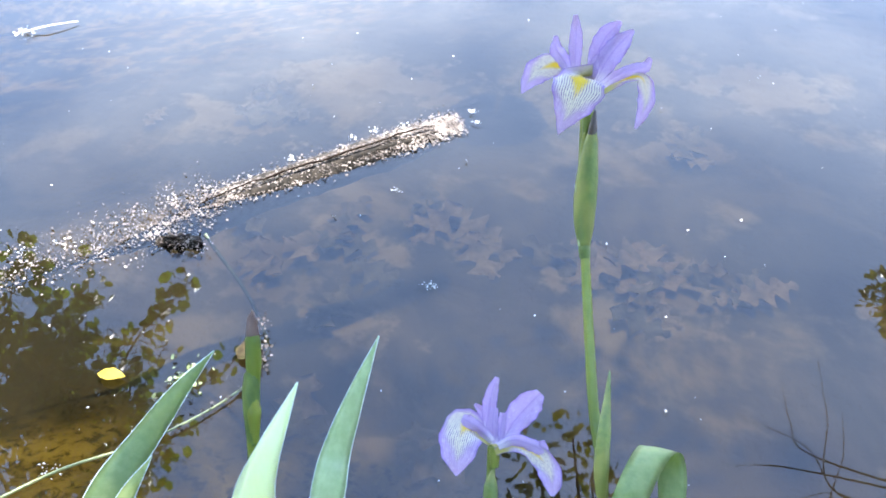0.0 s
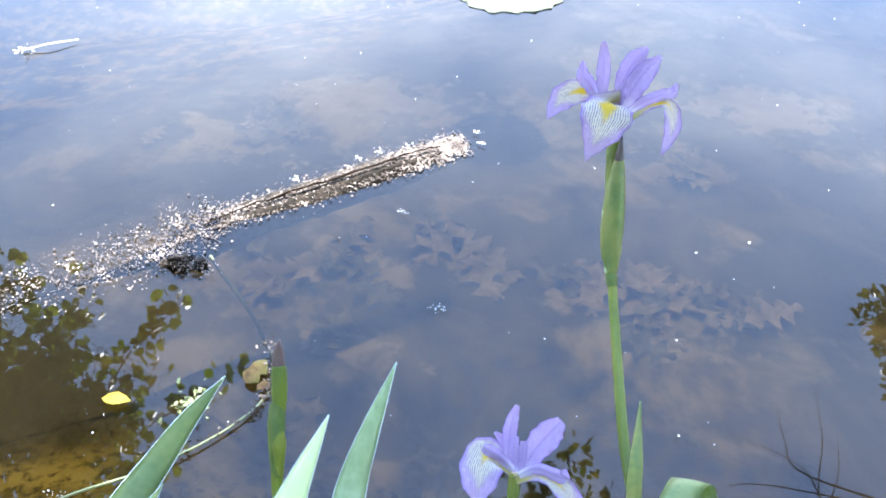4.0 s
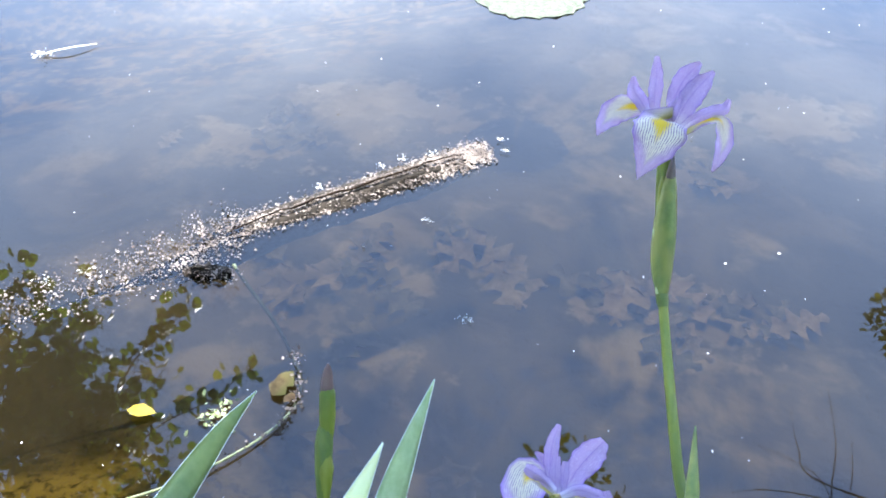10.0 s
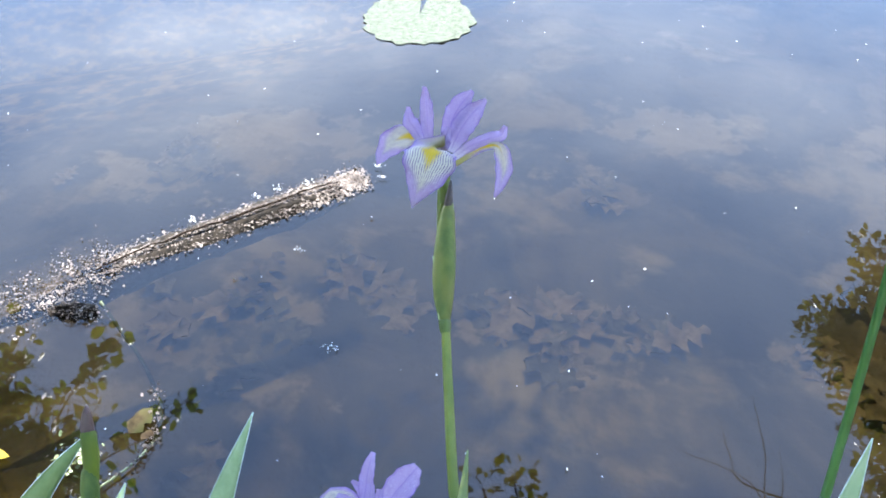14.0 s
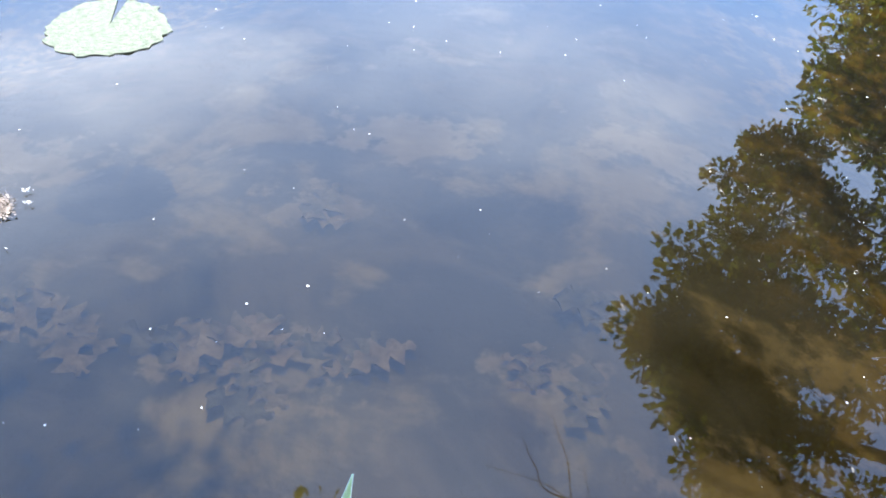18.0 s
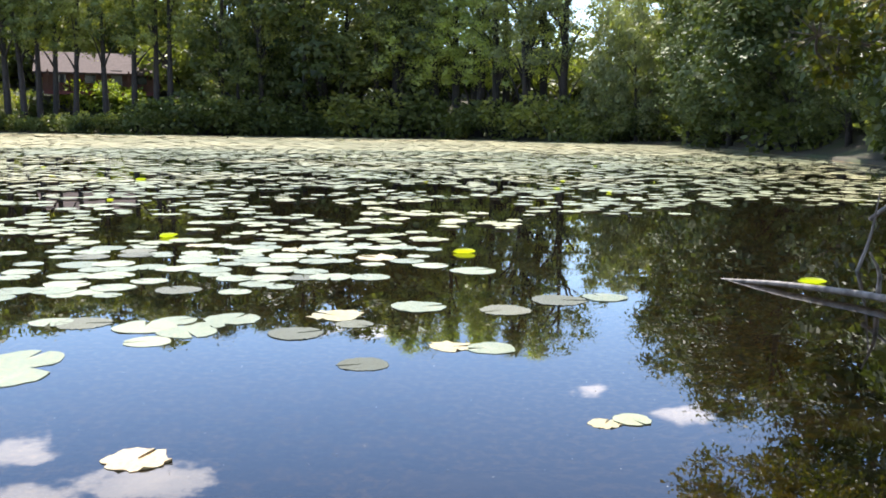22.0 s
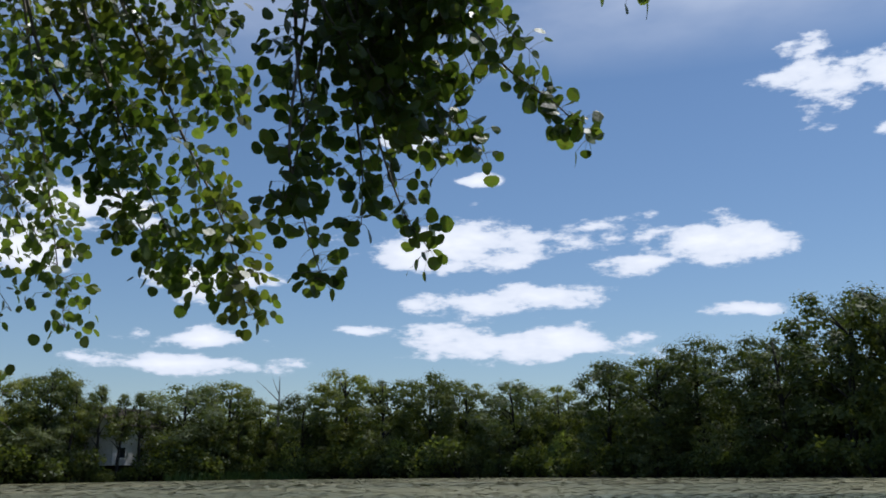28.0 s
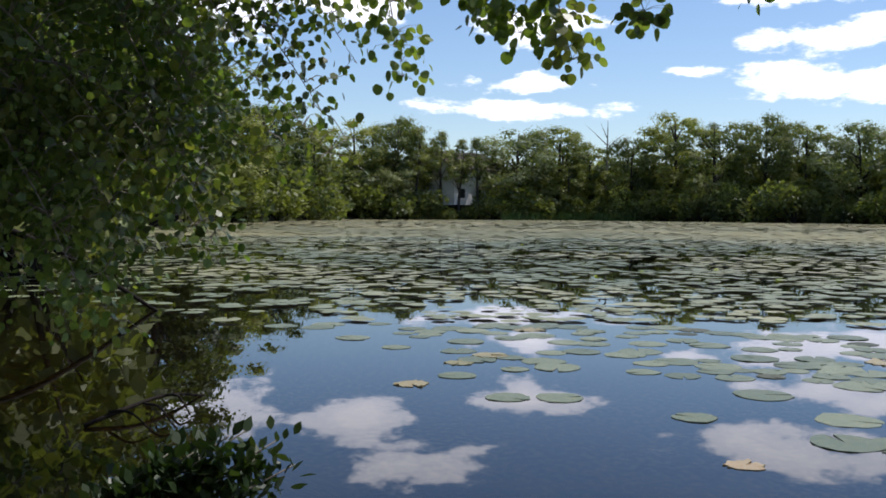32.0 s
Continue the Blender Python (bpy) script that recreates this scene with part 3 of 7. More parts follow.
def ground_height(x, y):
    d = beyond_shore(x, y)
    wet = -0.04 - 0.20 * np.clip(-d / 0.7, 0, 1) - 0.25 * np.clip((-d - 0.7) / 4, 0, 1) - 0.9 * np.clip((-d - 5) / 12, 0, 1)
    wet = wet - 0.30 * np.clip((x - 0.45) / 1.1, 0, 1) * np.clip((3.5 - x) / 1.0, 0, 1) * np.clip(-d / 0.6, 0, 1) * np.clip((5 - y) / 2, 0, 1)
    s = np.clip((d - 1.0) / 12, 0, 1)
    dist = np.hypot(x, y)
    hill = 9.0 * np.clip((d - 15) / 70, 0, 1) * np.clip((dist - 30) / 30, 0, 1)
    dry = hill + 0.03 + 0.12 * np.clip(d / 0.4, 0, 1) + 3.6 * s * s * (3 - 2 * s) * np.clip((dist - 20) / 30, 0, 1)
    return np.where(d < 0, wet, dry)


def build_ground():
    angs = np.linspace(-np.pi, np.pi, 241)[:-1]
    steps = np.concatenate([[-1.0], -0.985 + np.linspace(0, 0.9, 40), np.linspace(-0.08, 0.0, 14), [0.004, 0.01, 0.02, 0.04, 0.07, 0.12, 0.2, 0.4, 0.8, 1.6, 4, 12]])
    verts, rows_ = [], []
    edge = -beyond_shore(MID[0] + 1e-3 * np.cos(angs), MID[1] + 1e-3 * np.sin(angs))
    for s in steps:
        r = np.maximum(edge * (1 + s), 0.002)
        r = np.where(s > 0.9, np.maximum(r, 150 * s), r)
        x, y = MID[0] + r * np.cos(angs), MID[1] + r * np.sin(angs)
        z = ground_height(x, y)
        rows_.append(np.stack([x, y, z], 1))
    v = np.concatenate(rows_)
    n = len(angs)
    faces = []
    for i in range(len(steps) - 1):
        for k in range(n):
            faces.append((i * n + k, (i + 1) * n + k, (i + 1) * n + (k + 1) % n, i * n + (k + 1) % n))
    return v, faces


gv, gf = build_ground()
tagged(mesh_object("ground", gv, gf, GROUND), "muddy pond bed rising to a grassy wooded bank", "ground", kind="structure")
bm = bmesh.new()
bmesh.ops.create_grid(bm, x_segments=24, y_segments=24, size=170, matrix=Matrix.Translation((-50, 60, 0)))
water = part("water", bm, WATER, None)
tagged(water, "still dark pond water mirroring sky and trees", "water", kind="structure")

# ---------------------------------------------------------------- far woods


def crown_tree(name, height, spread, clear, clumps, leaves, leaf_size, seed, narrow=1.0, gap=0.0):
    """Vertices of a trunk with limbs, and of a crown in clumps; the base is the origin."""
    rng = np.random.default_rng(seed)
    lean = rng.normal(size=2) * 0.03 * height
    top = Vector((lean[0], lean[1], height * 0.86))
    trunk_pts = curve_points([(0, 0, -0.3), (lean[0] * .2, lean[1] * .3, height * 0.3), (lean[0] * .7, lean[1] * .5, height * 0.6), top], 9)
    r0 = (0.016 if clear < .4 else .009) * height
    wood = [tube(trunk_pts, [r0 * (1.25 - 0.13 * i) for i in range(9)], 7)]
    centres, radii = [], []
    mid_z = height * (clear + (1 - clear) * 0.5)
    half_z = height * (1 - clear) * 0.5
    for k in range(clumps):
        up_ = (0.86 if narrow >= 1 else 1.0) - 1.86 * ((k + rng.uniform(0.1, 0.9)) / clumps) ** 0.9      # evenly from the top down
        ang = k * 2.4 + rng.normal() * 0.4
        girth = math.sqrt(max(0.0, 1 - max(up_, 0) ** 3)) * (1 - .25 * max(-up_, 0)) if narrow >= 1 else (1 - 0.55 * max(up_, -0.3)) * math.sqrt(max(0.0, 1 - max(up_, 0) ** 4))
        rr = spread * (rng.uniform(0.20, 0.40) if narrow >= 1 else rng.uniform(0.26, 0.46))
        out_ = max(0.0, girth * spread - rr * 0.7) * rng.uniform(0.5, 1.05)
        c = Vector((math.cos(ang) * out_ + lean[0] * .6, math.sin(ang) * out_ + lean[1] * .6, mid_z + up_ * half_z - rr * 0.6 * up_))
        centres.append(c)
        radii.append(rr)
        if k % 3 == 0:
            at_ = max(0.18, (c.z - 0.30 * math.hypot(c.x, c.y) - 0.1 * height) / height)
            foot = trunk_pts[min(8, int(at_ / 0.86 * 8))]
            tip = foot.lerp(c, 0.85)
            mid = foot.lerp(tip, 0.55) + Vector((0, 0, 0.03 * height))
            wood.append(tube(curve_points([foot, mid, tip], 5), [r0 * .42, r0 * .32, r0 * .22, r0 * .13, r0 * .05], 5))
    centres, radii = np.array(centres), np.array(radii)
    per = rng.choice(clumps, leaves, p=radii ** 2 / (radii ** 2).sum())
    way = rng.normal(size=(leaves, 3))
    way[:, 2] = np.where(rng.random(leaves) < .72, np.abs(way[:, 2]), way[:, 2])
    way /= np.linalg.norm(way, axis=1, keepdims=True)
    heart = rng.random(leaves) < 0.34          # large leaves fill the inside of a clump, small ones its face
    depth = np.where(heart, rng.uniform(0.2, 0.72, leaves), rng.uniform(0.55, 1.08, leaves) ** 0.6)
    ragged = 1 + 0.22 * np.sin(way[:, 0] * 7 + per) * np.cos(way[:, 1] * 6 - per)
    pts = centres[per] + way * (radii[per] * depth * ragged)[:, None] * np.array([1, 1, 0.78])
    outward = way + rng.normal(size=(leaves, 3)) * 0.30 + np.array([0, 0, 0.2])
    grow = np.cross(outward, rng.normal(size=(leaves, 3)))
    v, f = scatter_leaves(LEAFLET, pts, grow, leaf_size * np.where(heart, 1.7, 0.80) * rng.uniform(0.7, 1.3, leaves), rng, 0.6, outward)
    return joined(wood), (v, f)


TREE_KINDS = [  # name, label, height, spread, clear, clumps, leaves, leaf size, narrow, crown material
    ("oak_tree", "broad leafy oak on the far pond bank", 15, 4.6, 0.13, 40, 9000, 0.27, 1.0, 0),
    ("maple_tree", "dense rounded maple by the water", 14, 3.9, 0.02, 38, 9000, 0.245, 1.0, 1),
    ("ash_tree", "tall airy tree with bare limbs showing", 17, 4.2, 0.24, 50, 8200, 0.165, 1.0, 3),
    ("poplar_tree", "slender light green poplar on the bank", 17, 2.3, 0.16, 44, 8200, 0.165, 0.8, 2),
    ("willow_tree", "pale rounded willow at the waterline", 9, 3.8, 0.0, 36, 9200, 0.187, 1.0, 3),
    ("slim_tree", "thin straight young tree with sparse leaves", 12, 2.2, 0.36, 24, 4200, 0.18, 0.8, 1),
    ("oak_tree", "oak standing back among the far woods", 15, 4.8, 0.1, 30, 3600, 0.42, 1.0, 0),
    ("oak_tree", "dense bank oak, shade put into its leaf colour", 15, 4.8, 0.06, 44, 10000, 0.228, 1.0, 4),
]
protos = []
for kind_no, (nm, lab, hh, sp, cl, nc, nl, ls, na, mt) in enumerate(TREE_KINDS):
    variants = []
    for var in range(2):
        (wv, wf), (lv, lf) = crown_tree(nm, hh, sp, cl, nc, nl, ls, 100 + 10 * kind_no + var, na)
        tree = thing(nm, lab, "tree", group="trees on the far shore")
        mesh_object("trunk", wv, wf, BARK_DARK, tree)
        leaves_object("crown", lv, lf, CROWNS[mt], tree)
        variants.append(tree)
    protos.append((variants, hh))
used = set()
tally = [0] * len(TREE_KINDS)


def plant(kind_no, x, y, height, rng, wide=1.0):
    variants, hh = protos[kind_no]
    var = tally[kind_no] % 2
    tally[kind_no] += 1
    src = variants[var]
    z = float(ground_height(np.array(x), np.array(y)))
    s = height / hh
    m = Matrix.Translation((x, y, z - 0.1)) @ Matrix.Rotation(rng.uniform(0, 6.28), 4, "Z") @ Matrix.Diagonal((s * wide, s * wide, s, 1))
    if (kind_no, var) not in used:
        used.add((kind_no, var))
        src.matrix_world = m
        return src
    ob = copy_thing(src, Matrix.Identity(4))
    ob.matrix_basis = m
    return ob


# the skyline: yaw, height of the tree tops, both in degrees, as seen from the near bank
SKY_YAW = [-40, -32, -20, -16, -13, -11.6, -11, -9.2, -8.6, -8.0, -7.4, -5.1, -3.5, -1.9, -.3, 1.0, 2.3, 3.4, 4.2, 6, 7.4, 12, 15.5, 17.6, 18.6, 20, 20.7, 22.6, 23.6, 25, 27, 29, 32, 33.8, 35, 37, 39.2, 41.4, 42, 43.2, 45.4,
           46.6, 50, 53.3, 58, 59.6, 61, 62.2, 63.6, 64.8, 65.6, 67.4, 69, 71, 72, 75, 77, 82, 85, 88, 92, 100, 112]
SKY_UP = [16, 15, 15, 14.5, 13.0, 11.8, 9.6, 9.2, 8.4, 6.8, 12.2, 13.2, 12.5, 12.2, 12.5, 12.0, 12.8, 12.0, 10.7, 11.1, 11.7, 11.5, 11.7, 11.0, 10.3, 10.2, 9.1, 9.8, 10.2, 11.0, 10.3, 10.6, 10.1, 9.5, 7.5, 8.2, 7.9, 7.3, 6.6, 7.2, 6.4,
          5.5, 5.5, 6.3, 6.0, 6.8, 6.4, 5.6, 4.2, 4.0, 5.0, 5.9, 5.7, 5.9, 4.7, 5.7, 6.2, 5.9, 7, 11, 15, 19, 20]


def shore_reach(yaw):
    """How far the far shore lies in that direction."""
    r = np.linspace(6, 200, 800)
    d = beyond_shore(-np.sin(np.radians(yaw)) * r, np.cos(np.radians(yaw)) * r)
    return float(r[np.argmax(d > 0)])


rng = np.random.default_rng(5)
yaw = -34.0
while yaw < 108:
    reach = shore_reach(yaw)
    if reach < 40:
        yaw += 1.0
        continue
    up = np.interp(yaw, SKY_YAW, SKY_UP)
    if -8 <= yaw < 3:
        kind_no = [3, 3, 2][int(rng.integers(0, 3))]
    elif 17.5 < yaw < 26 and rng.random() < 0.6:
        kind_no = 5
    elif yaw > 40:
        kind_no = int(rng.choice([0, 1, 1, 4, 1, 0] if yaw > 46 else [0, 7, 0]))
    else:
        kind_no = int(rng.choice([0, 0, 1, 0, 1] if yaw < 27 else [0, 7, 0, 1]))
    back_off = rng.uniform(1.5, 5.0) + (6 if 20 < yaw < 25.5 else 0)
    d = reach + back_off
    x, y = -math.sin(radians(yaw)) * d, math.cos(radians(yaw)) * d
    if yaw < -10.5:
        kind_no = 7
    lift = rng.choice([1.04, 1.02, 1.0, .98, .93]) + (.03 if 4 < yaw < 19 else 0)
    top = d * math.tan(radians(up * lift)) + 1 - float(ground_height(np.array(x), np.array(y)))
    if not (15.4 < yaw < 25.6 or -14.6 < yaw < -6.6 or 72.0 < yaw < 75.0):
        plant(kind_no, x, y, top, rng, (.75 if 9.5 < yaw < 30 else rng.uniform(1.15, 1.5)) if kind_no in (0, 1, 4, 7) else 1.15)
        if rng.random() < .6 and not 14 < yaw < 27 and not -8 < yaw < 4:
            yaw3 = yaw + rng.uniform(-1.2, 1.2)
            d3 = reach + rng.uniform(.3, 1.6)
            plant(int(rng.choice([1, 4, 1])) if yaw > -10 else 7, -math.sin(radians(yaw3)) * d3, math.cos(radians(yaw3)) * d3, top * rng.uniform(.3, .62), rng, rng.uniform(1.2, 1.7))
    if kind_no != 2 or rng.random() < 0.5:
        d2 = d + rng.uniform(6, 10)
        yaw2 = yaw + rng.uniform(-1, 1)
        if 71.8 < yaw2 < 74.4:
            pass
        elif not 15.5 < yaw2 < 26.5:
            x, y = -math.sin(radians(yaw2)) * d2, math.cos(radians(yaw2)) * d2
            top = d2 * math.tan(radians(up * rng.uniform(0.85, 0.97))) + 1 - float(ground_height(np.array(x), np.array(y)))
            if not -8 < yaw2 < 3 or rng.random() < .35:
                plant(3 if -8 < yaw2 < 3 else 6, x, y, top, rng, 1.15)
        elif rng.random() < 0.9:
            d2 = d + 17
            x, y = -math.sin(radians(yaw2)) * d2, math.cos(radians(yaw2)) * d2
            plant(6, x, y, d2 * math.tan(radians(up * 1.0)) - 1.6, rng, 1.2)
    yaw += 57.3 * (rng.uniform(4.8, 6.6) if kind_no in (0, 1, 4) else (rng.uniform(2.6, 3.4) if kind_no == 7 else rng.uniform(2.4, 3.4))) * (.6 if 9.5 < yaw < 30 else 1) / d

# the two tall airy trees that stand above the rest
for yaw, up, off in ((-4.6, 13.3, 1.2), (-6.8, 12.9, 2.0), (0.8, 13.0, 2.5)):
    d = shore_reach(yaw) + off
    plant(2, -math.sin(radians(yaw)) * d, math.cos(radians(yaw)) * d, d * math.tan(radians(up)) + 0.8, rng, 1.1)
for yaw, up, off in ((-1.8, 12.4, .8), (3.2, 12.2, .6), (2.2, 12.8, 1.2), (-2.9, 12.2, 1.0), (.9, 11.9, .5), (-.5, 12.5, .5)):
    d = shore_reach(yaw) + off
    plant(3, -math.sin(radians(yaw)) * d, math.cos(radians(yaw)) * d, d * math.tan(radians(up)) + 0.8, rng, 1.15)
# the pale willow beside the gap, and the shade-toned oaks that close the bank
for yaw, up, kind_no, off, wide_ in ((-10.3, 9.2, 4, 1.8, .62), (-9.4, 4.6, 4, .3, .9), (-11.2, 7.6, 4, 1.0, .7), (-13.3, 12.6, 7, 3.0, .55), (-14.9, 14.2, 7, 2.5, .8), (-16.6, 15.0, 7, 2.5, 1.0), (-18.4, 15.4, 7, 2.5, 1.1), (-20.2, 16, 7, 2.5, 1.2), (-14.2, 7.0, 7, .8, .9), (-16.6, 8.0, 7, .8, 1.2), (-18.8, 8, 7, .8, 1.3)):
    d = shore_reach(yaw) + off
    plant(kind_no, -math.sin(radians(yaw)) * d, math.cos(radians(yaw)) * d, d * math.tan(radians(up)) + 0.8, rng, wide_)
# dark slim trunks that stand before the poplars
for yaw, up in ((2.9, 12.2), (-4.6, 12.8), (4.4, 11.4), (6.6, 11.4), (8.6, 11.6), (11.2, 11.4)):
    d = shore_reach(yaw) + .6
    plant(5, -math.sin(radians(yaw)) * d, math.cos(radians(yaw)) * d, d * math.tan(radians(up)) + 0.7, rng, .8)
# slim trees in front of the white house
for yaw, up in ((72.0, 4.8), (73.2, 4.7), (74.3, 5.2), (75.8, 5.4)):
    d = shore_reach(yaw) + 1.0
    plant(5, -math.sin(radians(yaw)) * d, math.cos(radians(yaw)) * d, d * math.tan(radians(up)) + 0.7, rng, 1.1)
# slim trees in front of the cabin
for yaw, up in ((18.4, 10.2), (21.6, 9.4), (23.4, 10.0), (25.0, 10.8), (16.4, 10.8), (19.9, 10.0), (22.6, 9.6), (24.2, 10.2), (17.2, 10.6)):
    d = shore_reach(yaw) + 1.5
    plant(5, -math.sin(radians(yaw)) * d, math.cos(radians(yaw)) * d, d * math.tan(radians(up)) + 0.7, rng, 1.0)


def shrub_mesh(seed, height, spread, leaves, size):
    rng_ = np.random.default_rng(seed)
    n = 9
    cen = np.stack([rng_.uniform(-.6, .6, n) * spread, rng_.uniform(-.6, .6, n) * spread, rng_.uniform(.2, .72, n) * height], 1)
    per = rng_.integers(0, n, leaves)
    way = rng_.normal(size=(leaves, 3))
    way /= np.linalg.norm(way, axis=1, keepdims=True)
    pts = cen[per] + way * (rng_.uniform(.3, 1, leaves) ** .5 * spread * 0.42)[:, None] * np.array([1, 1, height / spread * 0.75])
    pts[:, 2] = np.maximum(pts[:, 2], 0.02)
    stems = [tube([(0, 0, -.3), tuple(c * .5), tuple(c)], [.05, .035, .01], 5) for c in cen]
    return joined(stems), scatter_leaves(RHOMB, pts, way + rng_.normal(size=(leaves, 3)) * .6, size * rng_.uniform(.6, 1.3, leaves), rng_, .6)


shrub_protos = []
for i in range(4):
    (wv, wf), (lv, lf) = shrub_mesh(40 + i, 2.6, 1.9, 1350, 0.25)
    s = thing("shrub", "leafy shrub hanging over the far waterline", "shrub", group="shrubs on the far shore")
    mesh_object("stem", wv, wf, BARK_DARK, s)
    leaves_object("foliage", lv, lf, CROWNS[(0, 0, 1, 0)[i]], s)
    shrub_protos.append(s)
yaw, count = -33.0, 0
while yaw < 106:
    reach = shore_reach(yaw)
    if reach < 40:
        yaw += 1.0
        continue
    d = reach + rng.uniform(-0.6, 1.2)
    if yaw < -10.8:
        d += 2.0
    low = 0.55 if 19 < yaw < 27 else (0.7 if 63 < yaw < 69 else (0.42 if 71.8 < yaw < 75 else 1.0))
    k = int(rng.integers(0, 4))
    x, y = -math.sin(radians(yaw)) * d, math.cos(radians(yaw)) * d
    s = rng.uniform(0.8, 1.5) * low * (1.35 if yaw > 40 else 1.0)
    m = Matrix.Translation((x, y, -0.05)) @ Matrix.Rotation(rng.uniform(0, 6.28), 4, "Z") @ Matrix.Diagonal((s * 1.3, s * 1.3, s, 1))
    if count < 4:
        shrub_protos[count].matrix_world = m
    else:
        ob = copy_thing(shrub_protos[k], Matrix.Identity(4))
        ob.matrix_basis = m
    count += 1
    yaw += 57.3 * rng.uniform(1.3, 2.2) * s / d


# taller undergrowth further up the bank
yaw = -20.0
while yaw < 104:
    reach = shore_reach(yaw)
    if reach > 40:
        d = reach + rng.uniform(9, 15)
        if not 15.5 < yaw < 27.0 and not 71.6 < yaw < 74.6:
            s = rng.uniform(1.7, 2.6)
            x, y = -math.sin(radians(yaw)) * d, math.cos(radians(yaw)) * d
            ob = copy_thing(shrub_protos[int(rng.integers(0, 4))], Matrix.Identity(4))
            ob.matrix_basis = Matrix.Translation((x, y, float(ground_height(np.array(x), np.array(y))) - .2)) @ Matrix.Rotation(rng.uniform(0, 6.28), 4, "Z") @ Matrix.Diagonal((s * 1.2, s * 1.2, s, 1))
        yaw += 57.3 * rng.uniform(2.6, 3.6) / d
    else:
        yaw += 1.0

# thick undergrowth behind the cabin
for k in range(9):
    yaw = 14.5 + k * 1.5
    d = shore_reach(yaw) + 20 + (k % 3) * 2
    x, y = -math.sin(radians(yaw)) * d, math.cos(radians(yaw)) * d
    ob = copy_thing(shrub_protos[k % 4], Matrix.Identity(4))
    ob.matrix_basis = Matrix.Translation((x, y, float(ground_height(np.array(x), np.array(y))) - .3)) @ Matrix.Rotation(k * 1.7, 4, "Z") @ Matrix.Diagonal((2.6, 2.6, 2.4, 1))


def far_shrub(yaw_, back_, height, spread, material, label, seed):
    d_ = shore_reach(yaw_) + back_
    x_, y_ = -math.sin(radians(yaw_)) * d_, math.cos(radians(yaw_)) * d_
    (wv_, wf_), (lv_, lf_) = shrub_mesh(seed, height, spread, 1500, 0.26)
    s_ = thing("shrub", label, "shrub", group="shrubs on the far shore", at=(x_, y_, float(ground_height(np.array(x_), np.array(y_)))))
    mesh_object("stem", wv_, wf_, BARK, s_)
    leaves_object("foliage", lv_, lf_, material, s_)


far_shrub(22.0, 6.4, 2.7, 2.4, BUSH_YELLOW, "shrub below the cabin, sunlight put into its yellow-green", 61)
far_shrub(20.0, 6.6, 2.7, 2.4, BUSH_YELLOW, "shrub below the cabin, sunlight put into its yellow-green", 62)
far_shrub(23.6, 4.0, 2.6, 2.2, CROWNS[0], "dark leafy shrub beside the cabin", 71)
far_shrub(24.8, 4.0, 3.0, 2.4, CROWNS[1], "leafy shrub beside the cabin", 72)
far_shrub(18.6, 6.2, 2.3, 2.0, BUSH_YELLOW, "shrub below the cabin, sunlight put into its yellow-green", 69)
far_shrub(52.2, -0.5, 4.4, 2.6, CROWNS[3], "grey-green bush leaning over the water", 63)
far_shrub(-9.0, 0.0, 1.6, 1.3, CROWNS[2], "bright green bush by the shaded bank", 64)
far_shrub(70.0, 2.0, 6.5, 3.6, CROWNS[2], "bright rounded bush on the far bank", 65)
far_shrub(62.8, 1.0, 6.0, 4.0, CROWNS[2], "bright rounded bush on the far bank", 66)
for k, yaw in enumerate((66.6, 60.2, 57.0, 68.2, 47.6, 44.0, 54.6, 38.0)):
    far_shrub(yaw, 1.2, 4.0 + (k * 7 % 5) * .6, 2.8 + (k * 3 % 4) * .4, CROWNS[(2, 1, 2, 3)[k % 4]], "leafy sunlit bush on the far bank", 80 + k)
far_shrub(6.5, 2.0, 1.6, 1.6, BUSH_YELLOW, "shrub under the trees, sunlight put into its yellow-green", 67)
far_shrub(1.5, 2.5, 1.5, 1.5, BUSH_YELLOW, "shrub under the trees, sunlight put into its yellow-green", 68)

# the bare dead tree that stands over the far skyline
d = shore_reach(64.3) + 5
rng = np.random.default_rng(8)
base = Vector((-math.sin(radians(64.3)) * d, math.cos(radians(64.3)) * d, 2.0))
dead = thing("dead_tree", "bare grey dead tree above the far bushes", "tree", at=base)
pieces = [tube(curve_points([(0, 0, -.5), (.2, 0, 5), (.1, .2, 10), (.6, 0, 13.5)], 8), [.28, .26, .22, .18, .14, .10, .07, .03], 6)]
mesh_object("trunk", *pieces[0], GREY_WOOD, dead)
for i in range(9):
    z0 = rng.uniform(6, 12)
    an = rng.uniform(0, 6.28)
    ln = rng.uniform(1.5, 3.6)
    v, f = tube(curve_points([(.2, .1, z0), (math.cos(an) * ln * .5, math.sin(an) * ln * .5, z0 + ln * .55), (math.cos(an) * ln, math.sin(an) * ln, z0 + ln * 1.0)], 5), [.09, .07, .05, .03, .015], 5)
    mesh_object("limb", v, f, GREY_WOOD, dead)

# reeds and low grass along the open stretch of the far shore
rng = np.random.default_rng(9)
n = 5200
ya = rng.uniform(62.5, 70.5, n)
re_ = np.array([shore_reach(q) for q in np.linspace(62, 71, 19)])
rr = np.interp(ya, np.linspace(62, 71, 19), re_) + rng.uniform(-2.5, 2.5, n)
pts = np.stack([-np.sin(np.radians(ya)) * rr, np.cos(np.radians(ya)) * rr, np.zeros(n) - .05], 1)
ways = np.stack([rng.normal(size=n) * .15, rng.normal(size=n) * .15, np.ones(n)], 1)
v, f = scatter_leaves([(-.06, 0, 0), (.06, 0, 0), (.04, .6, 0), (0, 1, .1)], pts, ways, rng.uniform(.7, 1.5, n), rng, .9)
